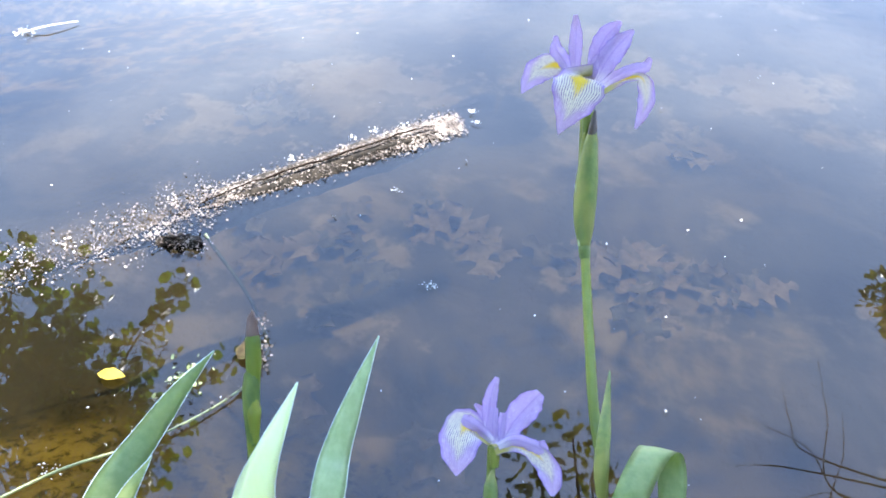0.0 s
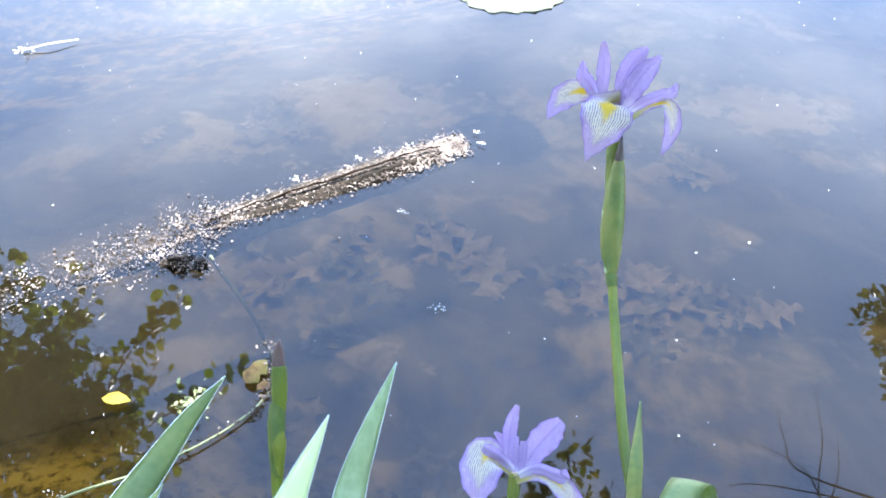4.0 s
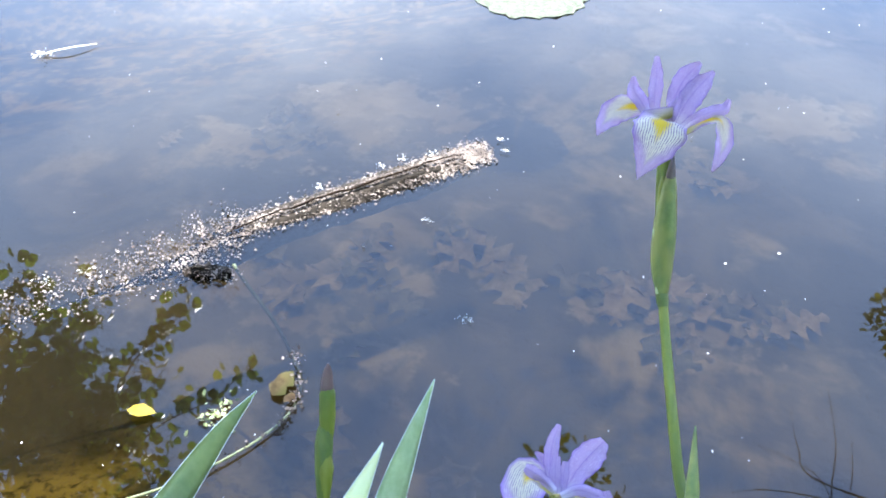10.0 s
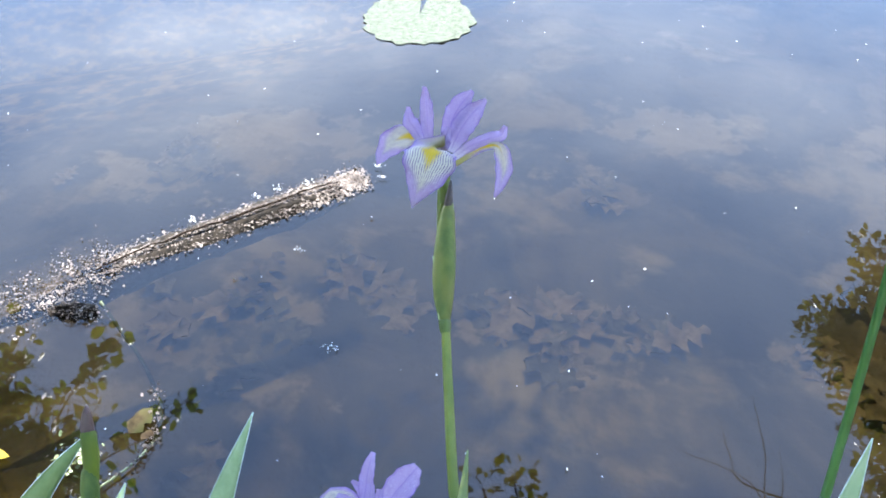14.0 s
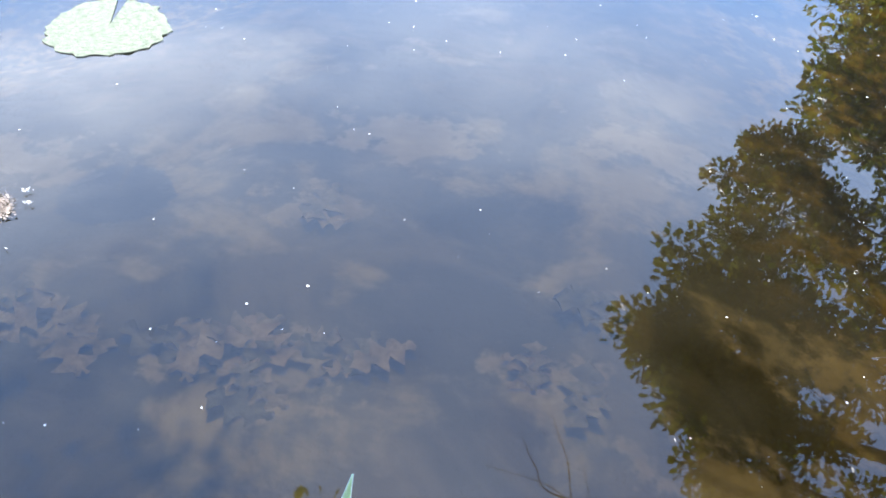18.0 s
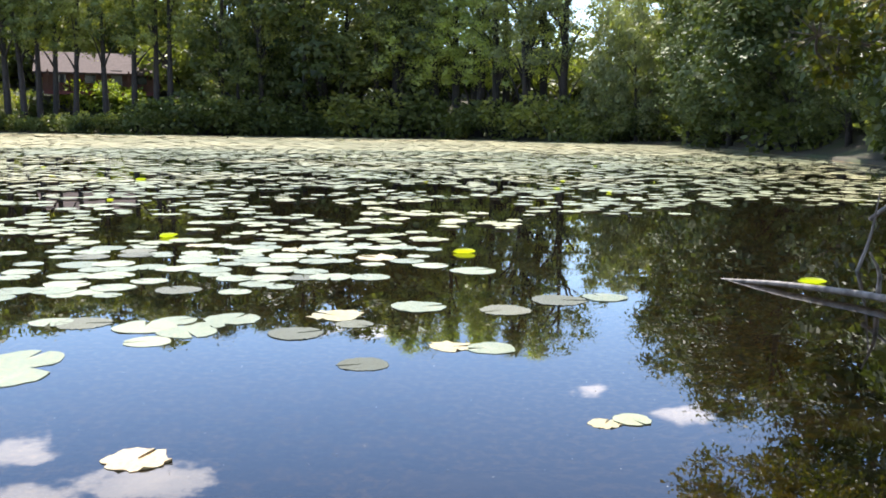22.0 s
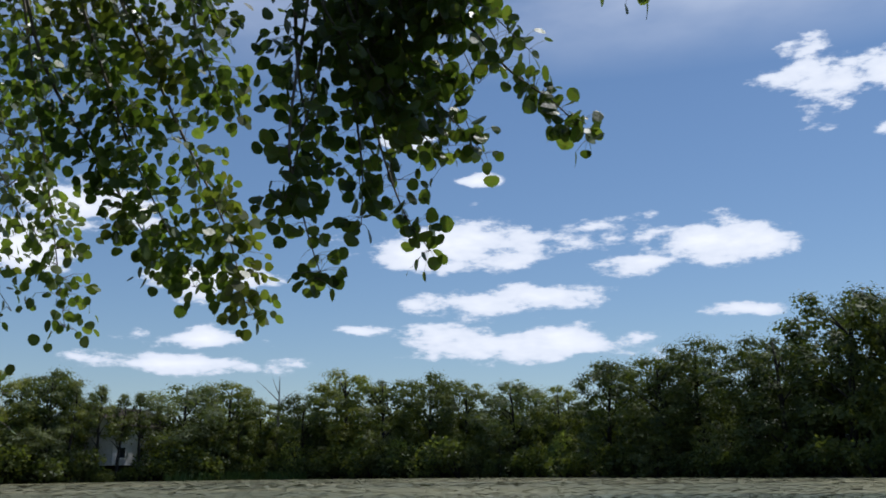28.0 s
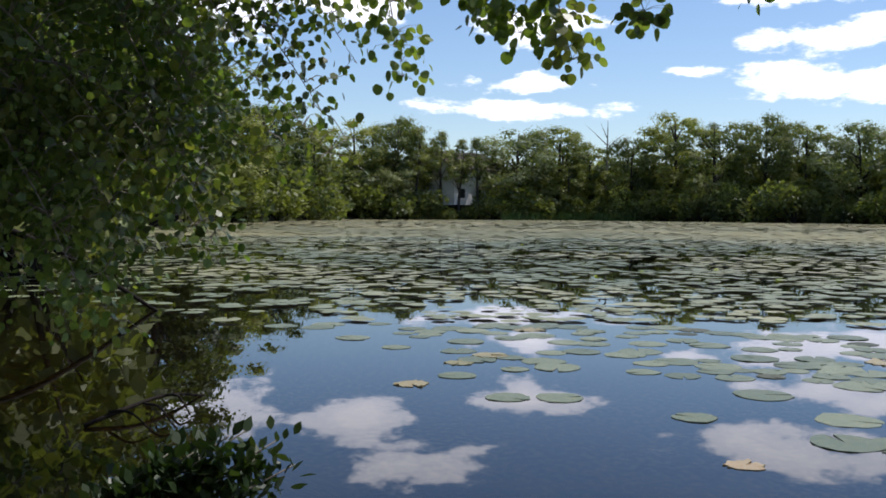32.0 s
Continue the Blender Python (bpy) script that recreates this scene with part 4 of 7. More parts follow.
tagged(leaves_object("reeds", v, f, REED), "pale green reeds along the far waterline", "reeds", kind="stuff")

# ---------------------------------------------------------------- houses


def box(bm_, x0, x1, y0, y1, z0, z1, bevel=0.0):
    r = bmesh.ops.create_cube(bm_, size=1, matrix=Matrix.Translation(((x0 + x1) / 2, (y0 + y1) / 2, (z0 + z1) / 2)) @ Matrix.Diagonal((x1 - x0, y1 - y0, z1 - z0, 1)))
    if bevel:
        edges = list({e for v_ in r["verts"] for e in v_.link_edges})
        bmesh.ops.bevel(bm_, geom=edges, offset=bevel, segments=1, affect="EDGES")


def box_part(name, dims, material, parent, label="", bevel=0.01):
    bm_ = bmesh.new()
    box(bm_, *dims, bevel)
    return part(name, bm_, material, parent, label)


def house(name, label, at_, turn, w, d_, wall_h, roof_h, wall_mat, roof_mat, windows, eave=0.7, frame_mat=None):
    """A gabled house with its front along -y."""
    h_ = thing(name, label, "house", at=at_, turn=turn)
    t_ = 0.2
    box_part("wall", (-w / 2, w / 2, -d_ / 2, -d_ / 2 + t_, 0, wall_h), wall_mat, h_)
    box_part("wall", (-w / 2, w / 2, d_ / 2 - t_, d_ / 2, 0, wall_h), wall_mat, h_)
    for sx in (-1, 1):
        bm_ = bmesh.new()
        x0, x1 = sorted((sx * w / 2, sx * (w / 2 - t_)))
        fr = [(-d_ / 2 + t_, 0), (d_ / 2 - t_, 0), (d_ / 2 - t_, wall_h), (0, wall_h + roof_h * .92), (-d_ / 2 + t_, wall_h)]
        a_ = [bm_.verts.new((x0, y_, z_)) for y_, z_ in fr]
        b_ = [bm_.verts.new((x1, y_, z_)) for y_, z_ in fr]
        bm_.faces.new(a_[::-1])
        bm_.faces.new(b_)
        for i_ in range(5):
            bm_.faces.new((a_[i_], a_[(i_ + 1) % 5], b_[(i_ + 1) % 5], b_[i_]))
        part("gable_wall", bm_, wall_mat, h_)
    for sy in (-1, 1):
        bm_ = bmesh.new()
        run, rise = d_ / 2 + eave, roof_h * (d_ / 2 + eave) / (d_ / 2)
        prof = [(0, wall_h + roof_h), (sy * run, wall_h + roof_h - rise), (sy * run, wall_h + roof_h - rise + .18), (0, wall_h + roof_h + .18)]
        a_ = [bm_.verts.new((-w / 2 - eave, y_, z_)) for y_, z_ in prof]
        b_ = [bm_.verts.new((w / 2 + eave, y_, z_)) for y_, z_ in prof]
        bm_.faces.new(a_)
        bm_.faces.new(b_[::-1])
        for i_ in range(4):
            bm_.faces.new((a_[i_], b_[i_], b_[(i_ + 1) % 4], a_[(i_ + 1) % 4]))
        bmesh.ops.recalc_face_normals(bm_, faces=bm_.faces)
        part("roof_slope", bm_, roof_mat, h_)
    for x_, z_, ww, wh in windows:
        y_ = -d_ / 2
        win = box_part("window", (x_ - ww / 2 - .08, x_ + ww / 2 + .08, y_ - .06, y_ + .02, z_ - .08, z_ + wh + .08), frame_mat or WHITE_WALL, h_)
        box_part("pane", (x_ - ww / 2, x_ + ww / 2, y_ - .075, y_ - .05, z_, z_ + wh), GLASS_DARK, win, "dark glass pane")
        box_part("sill", (x_ - ww / 2 - .15, x_ + ww / 2 + .15, y_ - .16, y_ - .06, z_ - .16, z_ - .08), frame_mat or WHITE_WALL, win)
    return h_


cabin = house("cabin", "low dark red cabin with a brown shingled roof", (-30.9, 84.6, 3.5), 19, 9.6, 6.0, 1.75, 1.55, RED_WALL, ROOF,
              [(-3.4, .7, .9, .9), (-1.0, .7, .9, .9), (3.2, .7, .9, .9)], frame_mat=RED_WALL)
box_part("door", (.7, 1.6, -3.31, -3.24, 0.02, 1.85), GREY_WOOD, cabin, "grey boarded door")
for px in (-4.3, -2.15, 0, 2.15, 4.3):
    box_part("porch_post", (px - .07, px + .07, -4.0, -3.86, 0, 1.75), RED_WALL, cabin)
box_part("porch_floor", (-4.6, 4.6, -4.2, -3.26, -.3, 0.0), RED_WALL, cabin)
house("white_house", "white two-storey house behind the far trees", (-139, 42, 2.2), 122, 11, 8, 5.6, 2.4, WHITE_WALL, ROOF,
      [(-3.6, 1.0, 1.1, 1.4), (0, 1.0, 1.1, 1.4), (3.6, 1.0, 1.1, 1.4), (-3.6, 3.7, 1.1, 1.3), (0, 3.7, 1.1, 1.3), (3.6, 3.7, 1.1, 1.3)])
house("white_house", "pale house end showing between far trees", (-141, 24, 2.2), 80, 9, 7, 4.2, 2.0, WHITE_WALL, ROOF,
      [(-2.4, 1.0, 1.1, 1.4), (2.0, 1.0, 1.1, 1.4)])

# ---------------------------------------------------------------- lily pads


def pad_outline(rng_, sides=20, notch=0.30, ragged=0.03):
    """A round floating leaf with its cleft; radius 1."""
    pts_ = [(0.08 * math.cos(0), 0.0)]
    for i_ in range(sides):
        an_ = notch + (2 * math.pi - 2 * notch) * i_ / (sides - 1)
        r_ = 1 + rng_.normal() * ragged + 0.04 * math.sin(3 * an_ + 1)
        if i_ in (0, sides - 1):
            r_ *= 0.94
        pts_.append((r_ * math.cos(an_), r_ * math.sin(an_)))
    return pts_


def pad_mesh(name, seed, material, ragged=0.03, rim=0.02, sides=22):
    rng_ = np.random.default_rng(seed)
    o = pad_outline(rng_, sides, rng_.uniform(.05, .14), ragged)
    bm_ = bmesh.new()
    top, low = [], []
    inner = [bm_.verts.new((x_ * .6, y_ * .6, .006 + rng_.normal() * .004)) for x_, y_ in o]
    for x_, y_ in o:
        lift = .006 + max(0, rng_.normal()) * rim * .7
        top.append(bm_.verts.new((x_, y_, lift)))
        low.append(bm_.verts.new((x_ * .985, y_ * .985, -.05)))
    n_ = len(o)
    bm_.faces.new(inner)
    for i_ in range(n_):
        j_ = (i_ + 1) % n_
        bm_.faces.new((inner[i_], top[i_], top[j_], inner[j_]))
        bm_.faces.new((top[i_], low[i_], low[j_], top[j_]))
    bmesh.ops.recalc_face_normals(bm_, faces=bm_.faces)
    for e_ in bm_.edges:
        e_.smooth = e_.calc_face_angle(3.2) < .6
    me_ = bpy.data.meshes.new(name)
    bm_.to_mesh(me_)
    bm_.free()
    me_.polygons.foreach_set("use_smooth", [True] * len(me_.polygons))
    me_.materials.append(material)
    return me_


PADS = [pad_mesh("lily_pad", 70 + i, PAD) for i in range(6)]
PADS_OLD = [pad_mesh("faded_pad", 80 + i, PAD_OLD, .08, .06, 32) for i in range(3)]
PADS_PALE = [pad_mesh("pale_pad", 90 + i, PAD_PALE, .03, .012, 60) for i in range(2)]
pad_spots = []


def lily_pad(x, y, r, turn=0.0, meshes=PADS, k=0, label="round green lily pad floating on the pond", tilt=0.0):
    ob = new("lily_pad", meshes[k % len(meshes)])
    ob.matrix_world = pose(x, y, 0.0008 + 0.0004 * (k % 7), tilt, 0, turn) @ Matrix.Diagonal((r, r, min(r, .14), 1))
    pad_spots.append((x, y, r))
    return tagged(ob, label, "lily pad", group="lily pads on the pond")


# pads that stand alone in open water, each where it floats
NEAR_PADS = [(-.618, 1.795, .120, 100, "pale"), (-.155, 4.16, .115, 200, "pale"), (-1.66, 4.15, .17, 80, "green"), (-1.60, 3.86, .155, 250, "green"), (-2.2, 4.24, .10, 20, "green"),
             (-2.14, 3.0, .09, 140, "green"), (.90, 3.42, .07, 300, "green"), (.79, 3.37, .055, 60, "old"), (.23, 4.52, .10, 10, "old"), (.43, 4.50, .12, 190, "green"), (-.75, 2.93, .10, 70, "old"),
             (.9, 5.78, .17, 0, "pale"), (1.2, 5.9, .14, 120, "green"), (.40, 6.9, .17, 40, "green"), (.55, 5.45, .15, 210, "pale"), (-.40, 5.22, .15, 150, "old"), (-.28, 5.0, .10, 330, "pale"),
             (-4.62, 2.05, .13, 90, "green"), (-4.70, 1.78, .12, 30, "green"), (-5.42, 1.71, .12, 260, "green"), (-5.21, 1.37, .10, 0, "old"), (-3.76, 3.2, .16, 45, "green"), (-3.38, 2.88, .16, 170, "green"),
             (-3.25, 3.08, .17, 280, "green"), (-5.8, 2.43, .15, 310, "green"), (-4.42, 3.18, .16, 75, "green"), (-3.17, 2.23, .075, 120, "old"), (-4.0, 2.5, .11, 220, "green"), (-4.5, 3.9, .16, 15, "green"),
             (-2.75, 3.1, .13, 15, "green"), (-2.35, 4.9, .15, 200, "green"), (-1.1, 4.75, .15, 300, "green"), (-1.35, 4.85, .16, 100, "green"), (-.55, 4.75, .14, 30, "pale"), (.05, 5.5, .16, 20, "green")]
SORTS = {"green": (PADS, "round green lily pad floating on the pond"), "pale": (PADS_PALE, "bleached pale lily pad with nibbled edge"), "old": (PADS_OLD, "faded yellow-brown lily pad, ragged and curling")}
for i, (x, y, r, turn, sort) in enumerate(NEAR_PADS):
    ms_, lb_ = SORTS[sort]
    lily_pad(x, y, r, turn, ms_, i, lb_)


def pad_density(x, y):
    """How closely the pads lie, 0 to 1."""
    r = np.hypot(x, y)
    yaw_ = np.degrees(np.arctan2(-x, y))
    start = np.interp(yaw_, [-40, -22, -12, -4, 2, 10, 20, 32, 45, 55, 65, 75, 85, 95, 105], [14, 14, 11, 8.0, 5.6, 4.6, 4.4, 4.3, 5.5, 6.0, 6.0, 6.3, 8.2, 10.0, 12.5])
    dens = np.clip((r - start) / 2.5, 0, 1) * np.interp(yaw_, [-40, -25, -14, -5, 5, 84, 92, 110], [.3, .5, .85, .95, 1, 1, .55, .4])
    patch = np.sin(x * 1.9 + 1.3 * np.sin(y * .7)) * np.sin(y * 1.3 + 1.1 * np.sin(x * .6))
    broad = np.sin(x * .31 + 2 * np.sin(y * .11)) * np.sin(y * .23 + 1.7)
    dens = dens * np.maximum(np.clip(.62 + .48 * patch + .30 * broad, 0.04, 1), np.clip((r - 22) / 14, 0, .95))
    dens = np.where((yaw_ > 46) & (yaw_ < 73) & (r > 5.9) & (r < 8.4), np.maximum(dens, .55 + .3 * patch), dens)
    return np.where(beyond_shore(x, y) < -1.0, dens, 0)


rng = np.random.default_rng(21)
# the nearest, one by one
cand = np.stack([rng.uniform(-14, 5, 9000), rng.uniform(-2, 12, 9000)], 1)
cand = cand[np.argsort(np.hypot(cand[:, 0], cand[:, 1]))]
dens = pad_density(cand[:, 0], cand[:, 1])
keep = rng.random(len(cand)) < dens
reach_limit = 0
spots = [(p[0], p[1], p[2]) for p in NEAR_PADS]
for (x, y), ok in zip(cand, keep):
    if not ok or len(spots) > 296:
        continue
    r = rng.uniform(.085, .165)
    if any((x - q[0]) ** 2 + (y - q[1]) ** 2 < (0.66 * (r + q[2])) ** 2 for q in spots):
        continue
    spots.append((x, y, r))
    reach_limit = math.hypot(x, y)
    roll = rng.random()
    sort = "old" if roll < .04 else ("pale" if roll < .14 else "green")
    ms_, lb_ = SORTS[sort]
    lily_pad(x, y, r, rng.uniform(0, 360), ms_, int(rng.integers(0, 6)), lb_)


def pad_field(name, label, r0, r1, n, rad, sides, seed, material=None):
    rng_ = np.random.default_rng(seed)
    u = rng_.random(n)
    r = np.sqrt(r0 ** 2 + u * (r1 ** 2 - r0 ** 2))
    ya_ = np.radians(rng_.uniform(-34, 107, n))
    x_, y_ = -np.sin(ya_) * r, np.cos(ya_) * r
    ok_ = rng_.random(n) < pad_density(x_, y_)
    x_, y_ = x_[ok_], y_[ok_]
    m_ = len(x_)
    size = rad * rng_.uniform(.65, 1.25, m_)
    o = np.array([(math.cos(q), math.sin(q)) for q in np.linspace(.25, 2 * math.pi - .25, sides - 1)] + [(.1, 0)])
    sp_ = rng_.uniform(0, 6.28, m_)
    c_, s_ = np.cos(sp_), np.sin(sp_)
    px = x_[:, None] + size[:, None] * (o[None, :, 0] * c_[:, None] - o[None, :, 1] * s_[:, None])
    py = y_[:, None] + size[:, None] * (o[None, :, 0] * s_[:, None] + o[None, :, 1] * c_[:, None])
    tilt_x, tilt_y = rng_.normal(size=m_) * .014, rng_.normal(size=m_) * .014
    pz = .012 + rng_.uniform(0, .012, m_)[:, None] + (px - x_[:, None]) * tilt_x[:, None] + (py - y_[:, None]) * tilt_y[:, None]
    v_ = np.stack([px, py, pz], 2).reshape(-1, 3)
    f_ = np.arange(m_ * sides).reshape(m_, sides)
    tagged(leaves_object(name, v_, f_, material or PAD_STUFF), label, "lily pads", kind="stuff")


pad_field("lily_pads", "field of green lily pads covering the pond", reach_limit, 22, 9500, .115, 13, 31)
pad_field("lily_pads", "field of green lily pads covering the pond", 22, 38, 20000, .14, 9, 32)
pad_field("lily_pads", "distant field of glare-toned lily pads", 38, 60, 34000, .22, 8, 34, PAD_FAR)
pad_field("lily_pads", "distant carpet of glare-toned lily pads and pondweed", 60, 150, 62000, .40, 6, 33, PAD_FAR)

# young yellow leaves that stand half folded above the pads
bm = bmesh.new()
rows_ = []
for i in range(9):
    u = i / 8 * 2 - 1
    half = math.sqrt(max(0.02, 1 - u * u))
    row = []
    for k in range(7):
        w = k / 6 * 2 - 1
        fold = abs(w) ** 1.3
        row.append(bm.verts.new((u + .1 * w * w, w * half * .45, -.04 + fold * half * .40 + .16 * u * u)))
    rows_.append(row)
for i in range(8):
    for k in range(6):
        bm.faces.new((rows_[i][k], rows_[i][k + 1], rows_[i + 1][k + 1], rows_[i + 1][k]))
cup = bpy.data.meshes.new("blade")
bm.to_mesh(cup)
bm.free()
cup.polygons.foreach_set("use_smooth", [True] * len(cup.polygons))
cup.materials.append(LILY_YELLOW)


def folded_leaf(x, y, r, turn):
    ob = thing("folded_lily_leaf", "young yellow-green lily leaf folded above the water", "lily leaf", group="folded yellow lily leaves", at=(x, y, 0), turn=turn)
    v_, f_ = tube([(0, 0, -.4), (.01, 0, -.1), (0, 0, r * .06)], [.006, .006, .005], 6)
    mesh_object("stalk", v_, f_, STEM, ob)
    p_ = new("blade", cup)
    p_.parent = ob
    p_.matrix_basis = Matrix.Diagonal((r, r, r, 1))


for x, y, turn in ((.34, 7.87, 10), (2.75, 6.58, -10), (-6.02, 10.45, 30), (-7.45, 9.76, 80), (-5.4, 17.05, 0), (-2.38, 8.67, 50)):
    folded_leaf(x, y, .095, turn)
for _ in range(26):
    ya_ = rng.uniform(-14, 85)
    r = rng.uniform(13, 32)
    folded_leaf(-math.sin(radians(ya_)) * r, math.cos(radians(ya_)) * r, rng.uniform(.05, .085), rng.uniform(0, 360))

# ---------------------------------------------------------------- irises at the near bank


def petal(name, spine, widths, material, parent, cup=0.0, facing=None, ruffle=0.0, label="", cols=11, seed=0):
    """A thin petal along a spine; widths are half widths; cup bends its edges up along facing."""
    rng_ = np.random.default_rng(seed)
    rows_ = 22
    line = curve_points(spine, rows_)
    half = np.interp(np.linspace(0, 1, rows_), np.linspace(0, 1, len(widths)), widths)
    bm_ = bmesh.new()
    uv = bm_.loops.layers.uv.new("UVMap")
    facing = Vector(facing) if facing else Vector((0, 0, 1))
    grid, ph = [], rng_.uniform(0, 6)
    for i_, p_ in enumerate(line):
        way = (line[min(i_ + 1, rows_ - 1)] - line[max(i_ - 1, 0)]).normalized()
        side = way.cross(facing)
        side = side.normalized() if side.length > 1e-4 else Vector((1, 0, 0))
        nor = side.cross(way).normalized()
        row = []
        for j_ in range(cols):
            u = j_ / (cols - 1) * 2 - 1
            lift = cup * u * u * half[i_] + ruffle * half[i_] * (1.6 * abs(u) ** 3 * math.sin(ph + i_ * .8 + u * 2) + .5 * math.cos(u * 5 + ph))
            u *= 1 + .05 * math.sin(i_ * 1.7 + ph * (1 + (u > 0)))
            row.append(bm_.verts.new(p_ + side * (u * half[i_]) + nor * lift))
        grid.append(row)
    for i_ in range(rows_ - 1):
        for j_ in range(cols - 1):
            f_ = bm_.faces.new((grid[i_][j_], grid[i_][j_ + 1], grid[i_ + 1][j_ + 1], grid[i_ + 1][j_]))
            for lp, (a_, b_) in zip(f_.loops, ((i_, j_), (i_, j_ + 1), (i_ + 1, j_ + 1), (i_ + 1, j_))):
                lp[uv].uv = (b_ / (cols - 1), a_ / (rows_ - 1))
    return part(name, bm_, material, parent, label, True)


def bloom_frame(heart, unit, eye=(-.08, -.02, .99)):
    """A flower's own frame: to its right, up, and towards the bank, in units of a hundredth of its span."""
    c_ = Vector(heart)
    back = (c_ - Vector(eye)).normalized()
    right = back.cross(Vector((0, 0, 1))).normalized()
    rise = right.cross(back)
    return lambda u, v, w=0.0: c_ + (right * u + rise * v - back * w) * unit, -back


def stalk(name, pts, radii, material, parent, label="", n=24, sides=10):
    line = curve_points(pts, n)
    rad = np.interp(np.linspace(0, 1, n), np.linspace(0, 1, len(radii)), radii)
    v_, f_ = tube(line, list(rad), sides)
    return mesh_object(name, v_, f_, material, parent, label)


def blade(parent, spine, width, material, name="blade", facing=(0, -1, .35), fold=0.12, label="", taper=(0.75, .95, 1, .95, .82, .6, .32, .02), rows_=26, across=None, margin=True):
    """A sword leaf with a raised midrib and two faces."""
    line = curve_points(spine, rows_)
    half = np.interp(np.linspace(0, 1, rows_), np.linspace(0, 1, len(taper)), taper) * width / 2
    bm_ = bmesh.new()
    loops = []
    facing = Vector(facing)
    for i_, p_ in enumerate(line):
        way = (line[min(i_ + 1, rows_ - 1)] - line[max(i_ - 1, 0)]).normalized()
        side = way.cross(facing).normalized()
        if across:
            side = (Vector(across) - way * way.dot(Vector(across))).normalized()
        nor = side.cross(way).normalized()
        h_ = max(half[i_], .0004)
        thick = .0011 * min(1, h_ / .006)
        ring = [p_ - side * h_, p_ - side * h_ * .5 + nor * (thick + fold * h_ * .35), p_ + nor * (thick * 1.6 + fold * h_ * .5), p_ + side * h_ * .5 + nor * (thick + fold * h_ * .35),
                p_ + side * h_, p_ + side * h_ * .5 - nor * (thick - fold * h_ * .35), p_ - nor * (thick * 1.6 - fold * h_ * .5), p_ - side * h_ * .5 - nor * (thick - fold * h_ * .35)]
        loops.append([bm_.verts.new(q) for q in ring])
    for i_ in range(rows_ - 1):
        for k_ in range(8):
            bm_.faces.new((loops[i_][k_], loops[i_][(k_ + 1) % 8], loops[i_ + 1][(k_ + 1) % 8], loops[i_ + 1][k_]))
    bm_.faces.new(loops[0][::-1])
    bm_.faces.new(loops[-1])
    bmesh.ops.recalc_face_normals(bm_, faces=bm_.faces)
    edges_ = [[loops[i_][k_].co.copy() for i_ in range(rows_)] for k_ in (0, 4)]
    ob_ = part(name, bm_, material, parent, label, True)
    if margin and width > .012:
        for edge_ in edges_:
            v_, f_ = tube(edge_, [.00036] * (rows_ - 2) + [.0003, .0002], 5)
            mesh_object("margin", v_, f_, MARGIN, ob_, "thin pale leaf margin")
    return ob_


# the tall iris
iris = thing("iris", "tall blue flag iris in bloom on a green stem", "flower", group="blue flag irises")
stalk("stem", [(-0.0850, 0.2800, -0.1200), (-0.0930, 0.3355, 0.2188), (-0.1043, 0.3729, 0.3600), (-0.1278, 0.4228, 0.3988), (-0.1510, 0.4858, 0.4286), (-0.1680, 0.5330, 0.4534), (-0.1866, 0.5816, 0.4968), (-0.1959, 0.6126, 0.5257)],
      [.0050, .0046, .0043, .0042, .0039, .0037, .0033, .0030], STEM, iris, n=40)
at_, toward = bloom_frame((-0.201, 0.619, 0.555), .000163)
U = .000163
petal("fall", [at_(-4, 0, -10), at_(-8, 22, 60), at_(-14, -5, 140), at_(-34, -95, 180), at_(-66, -190, 165), at_(-92, -272, 130)],
      [30 * U, 70 * U, 124 * U, 128 * U, 96 * U, 42 * U, 2 * U], FALL, iris, -.12, toward, .10, "violet fall hanging forward, yellow at its throat", seed=1)
petal("fall", [at_(-20, 10, -30), at_(-80, 52, -60), at_(-150, 62, -70), at_(-225, 30, -60), at_(-272, -30, -50), at_(-300, -92, -40)],
      [14 * U, 26 * U, 52 * U, 66 * U, 60 * U, 36 * U, 4 * U], FALL, iris, .10, tuple(toward + Vector((0.0027, 0.0005, 0.30))), .16, "violet fall spreading outward", seed=2)
petal("fall", [at_(60, -82, -20), at_(140, -22, -60), at_(225, 30, -110), at_(292, 34, -140), at_(326, -50, -165), at_(318, -140, -172), at_(290, -222, -175)],
      [14 * U, 18 * U, 18 * U, 20 * U, 40 * U, 44 * U, 28 * U, 6 * U], FALL, iris, .30, toward, .12, "narrow violet fall arching over", seed=3)
petal("style_arm", [at_(80, -30, -20), at_(160, 34, -60), at_(238, 72, -105), at_(300, 92, -140), at_(322, 138, -150)], [18 * U, 26 * U, 28 * U, 30 * U, 10 * U], STANDARD, iris, -.4, toward, .16, "violet style arm", seed=4)
petal("style_arm", [at_(-60, 20, 10), at_(-110, 92, -10), at_(-148, 138, -25), at_(-158, 205, -30)], [22 * U, 34 * U, 36 * U, 8 * U], STANDARD, iris, -.4, toward, .22, "violet style arm", seed=5)
petal("style_arm", [at_(20, 0, 20), at_(36, 60, 50), at_(60, 120, 60)], [26 * U, 34 * U, 28 * U, 14 * U], STANDARD, iris, -.3, tuple(toward + Vector((0, 0, .4))), .25, "pale crumpled style arm over the throat", seed=6)
petal("standard", [at_(-40, 10, -5), at_(-52, 120, 20), at_(-58, 215, 55), at_(-70, 305, 85)], [12 * U, 28 * U, 34 * U, 28 * U, 10 * U], STANDARD, iris, .6, toward, .12, "upright violet standard", seed=7)
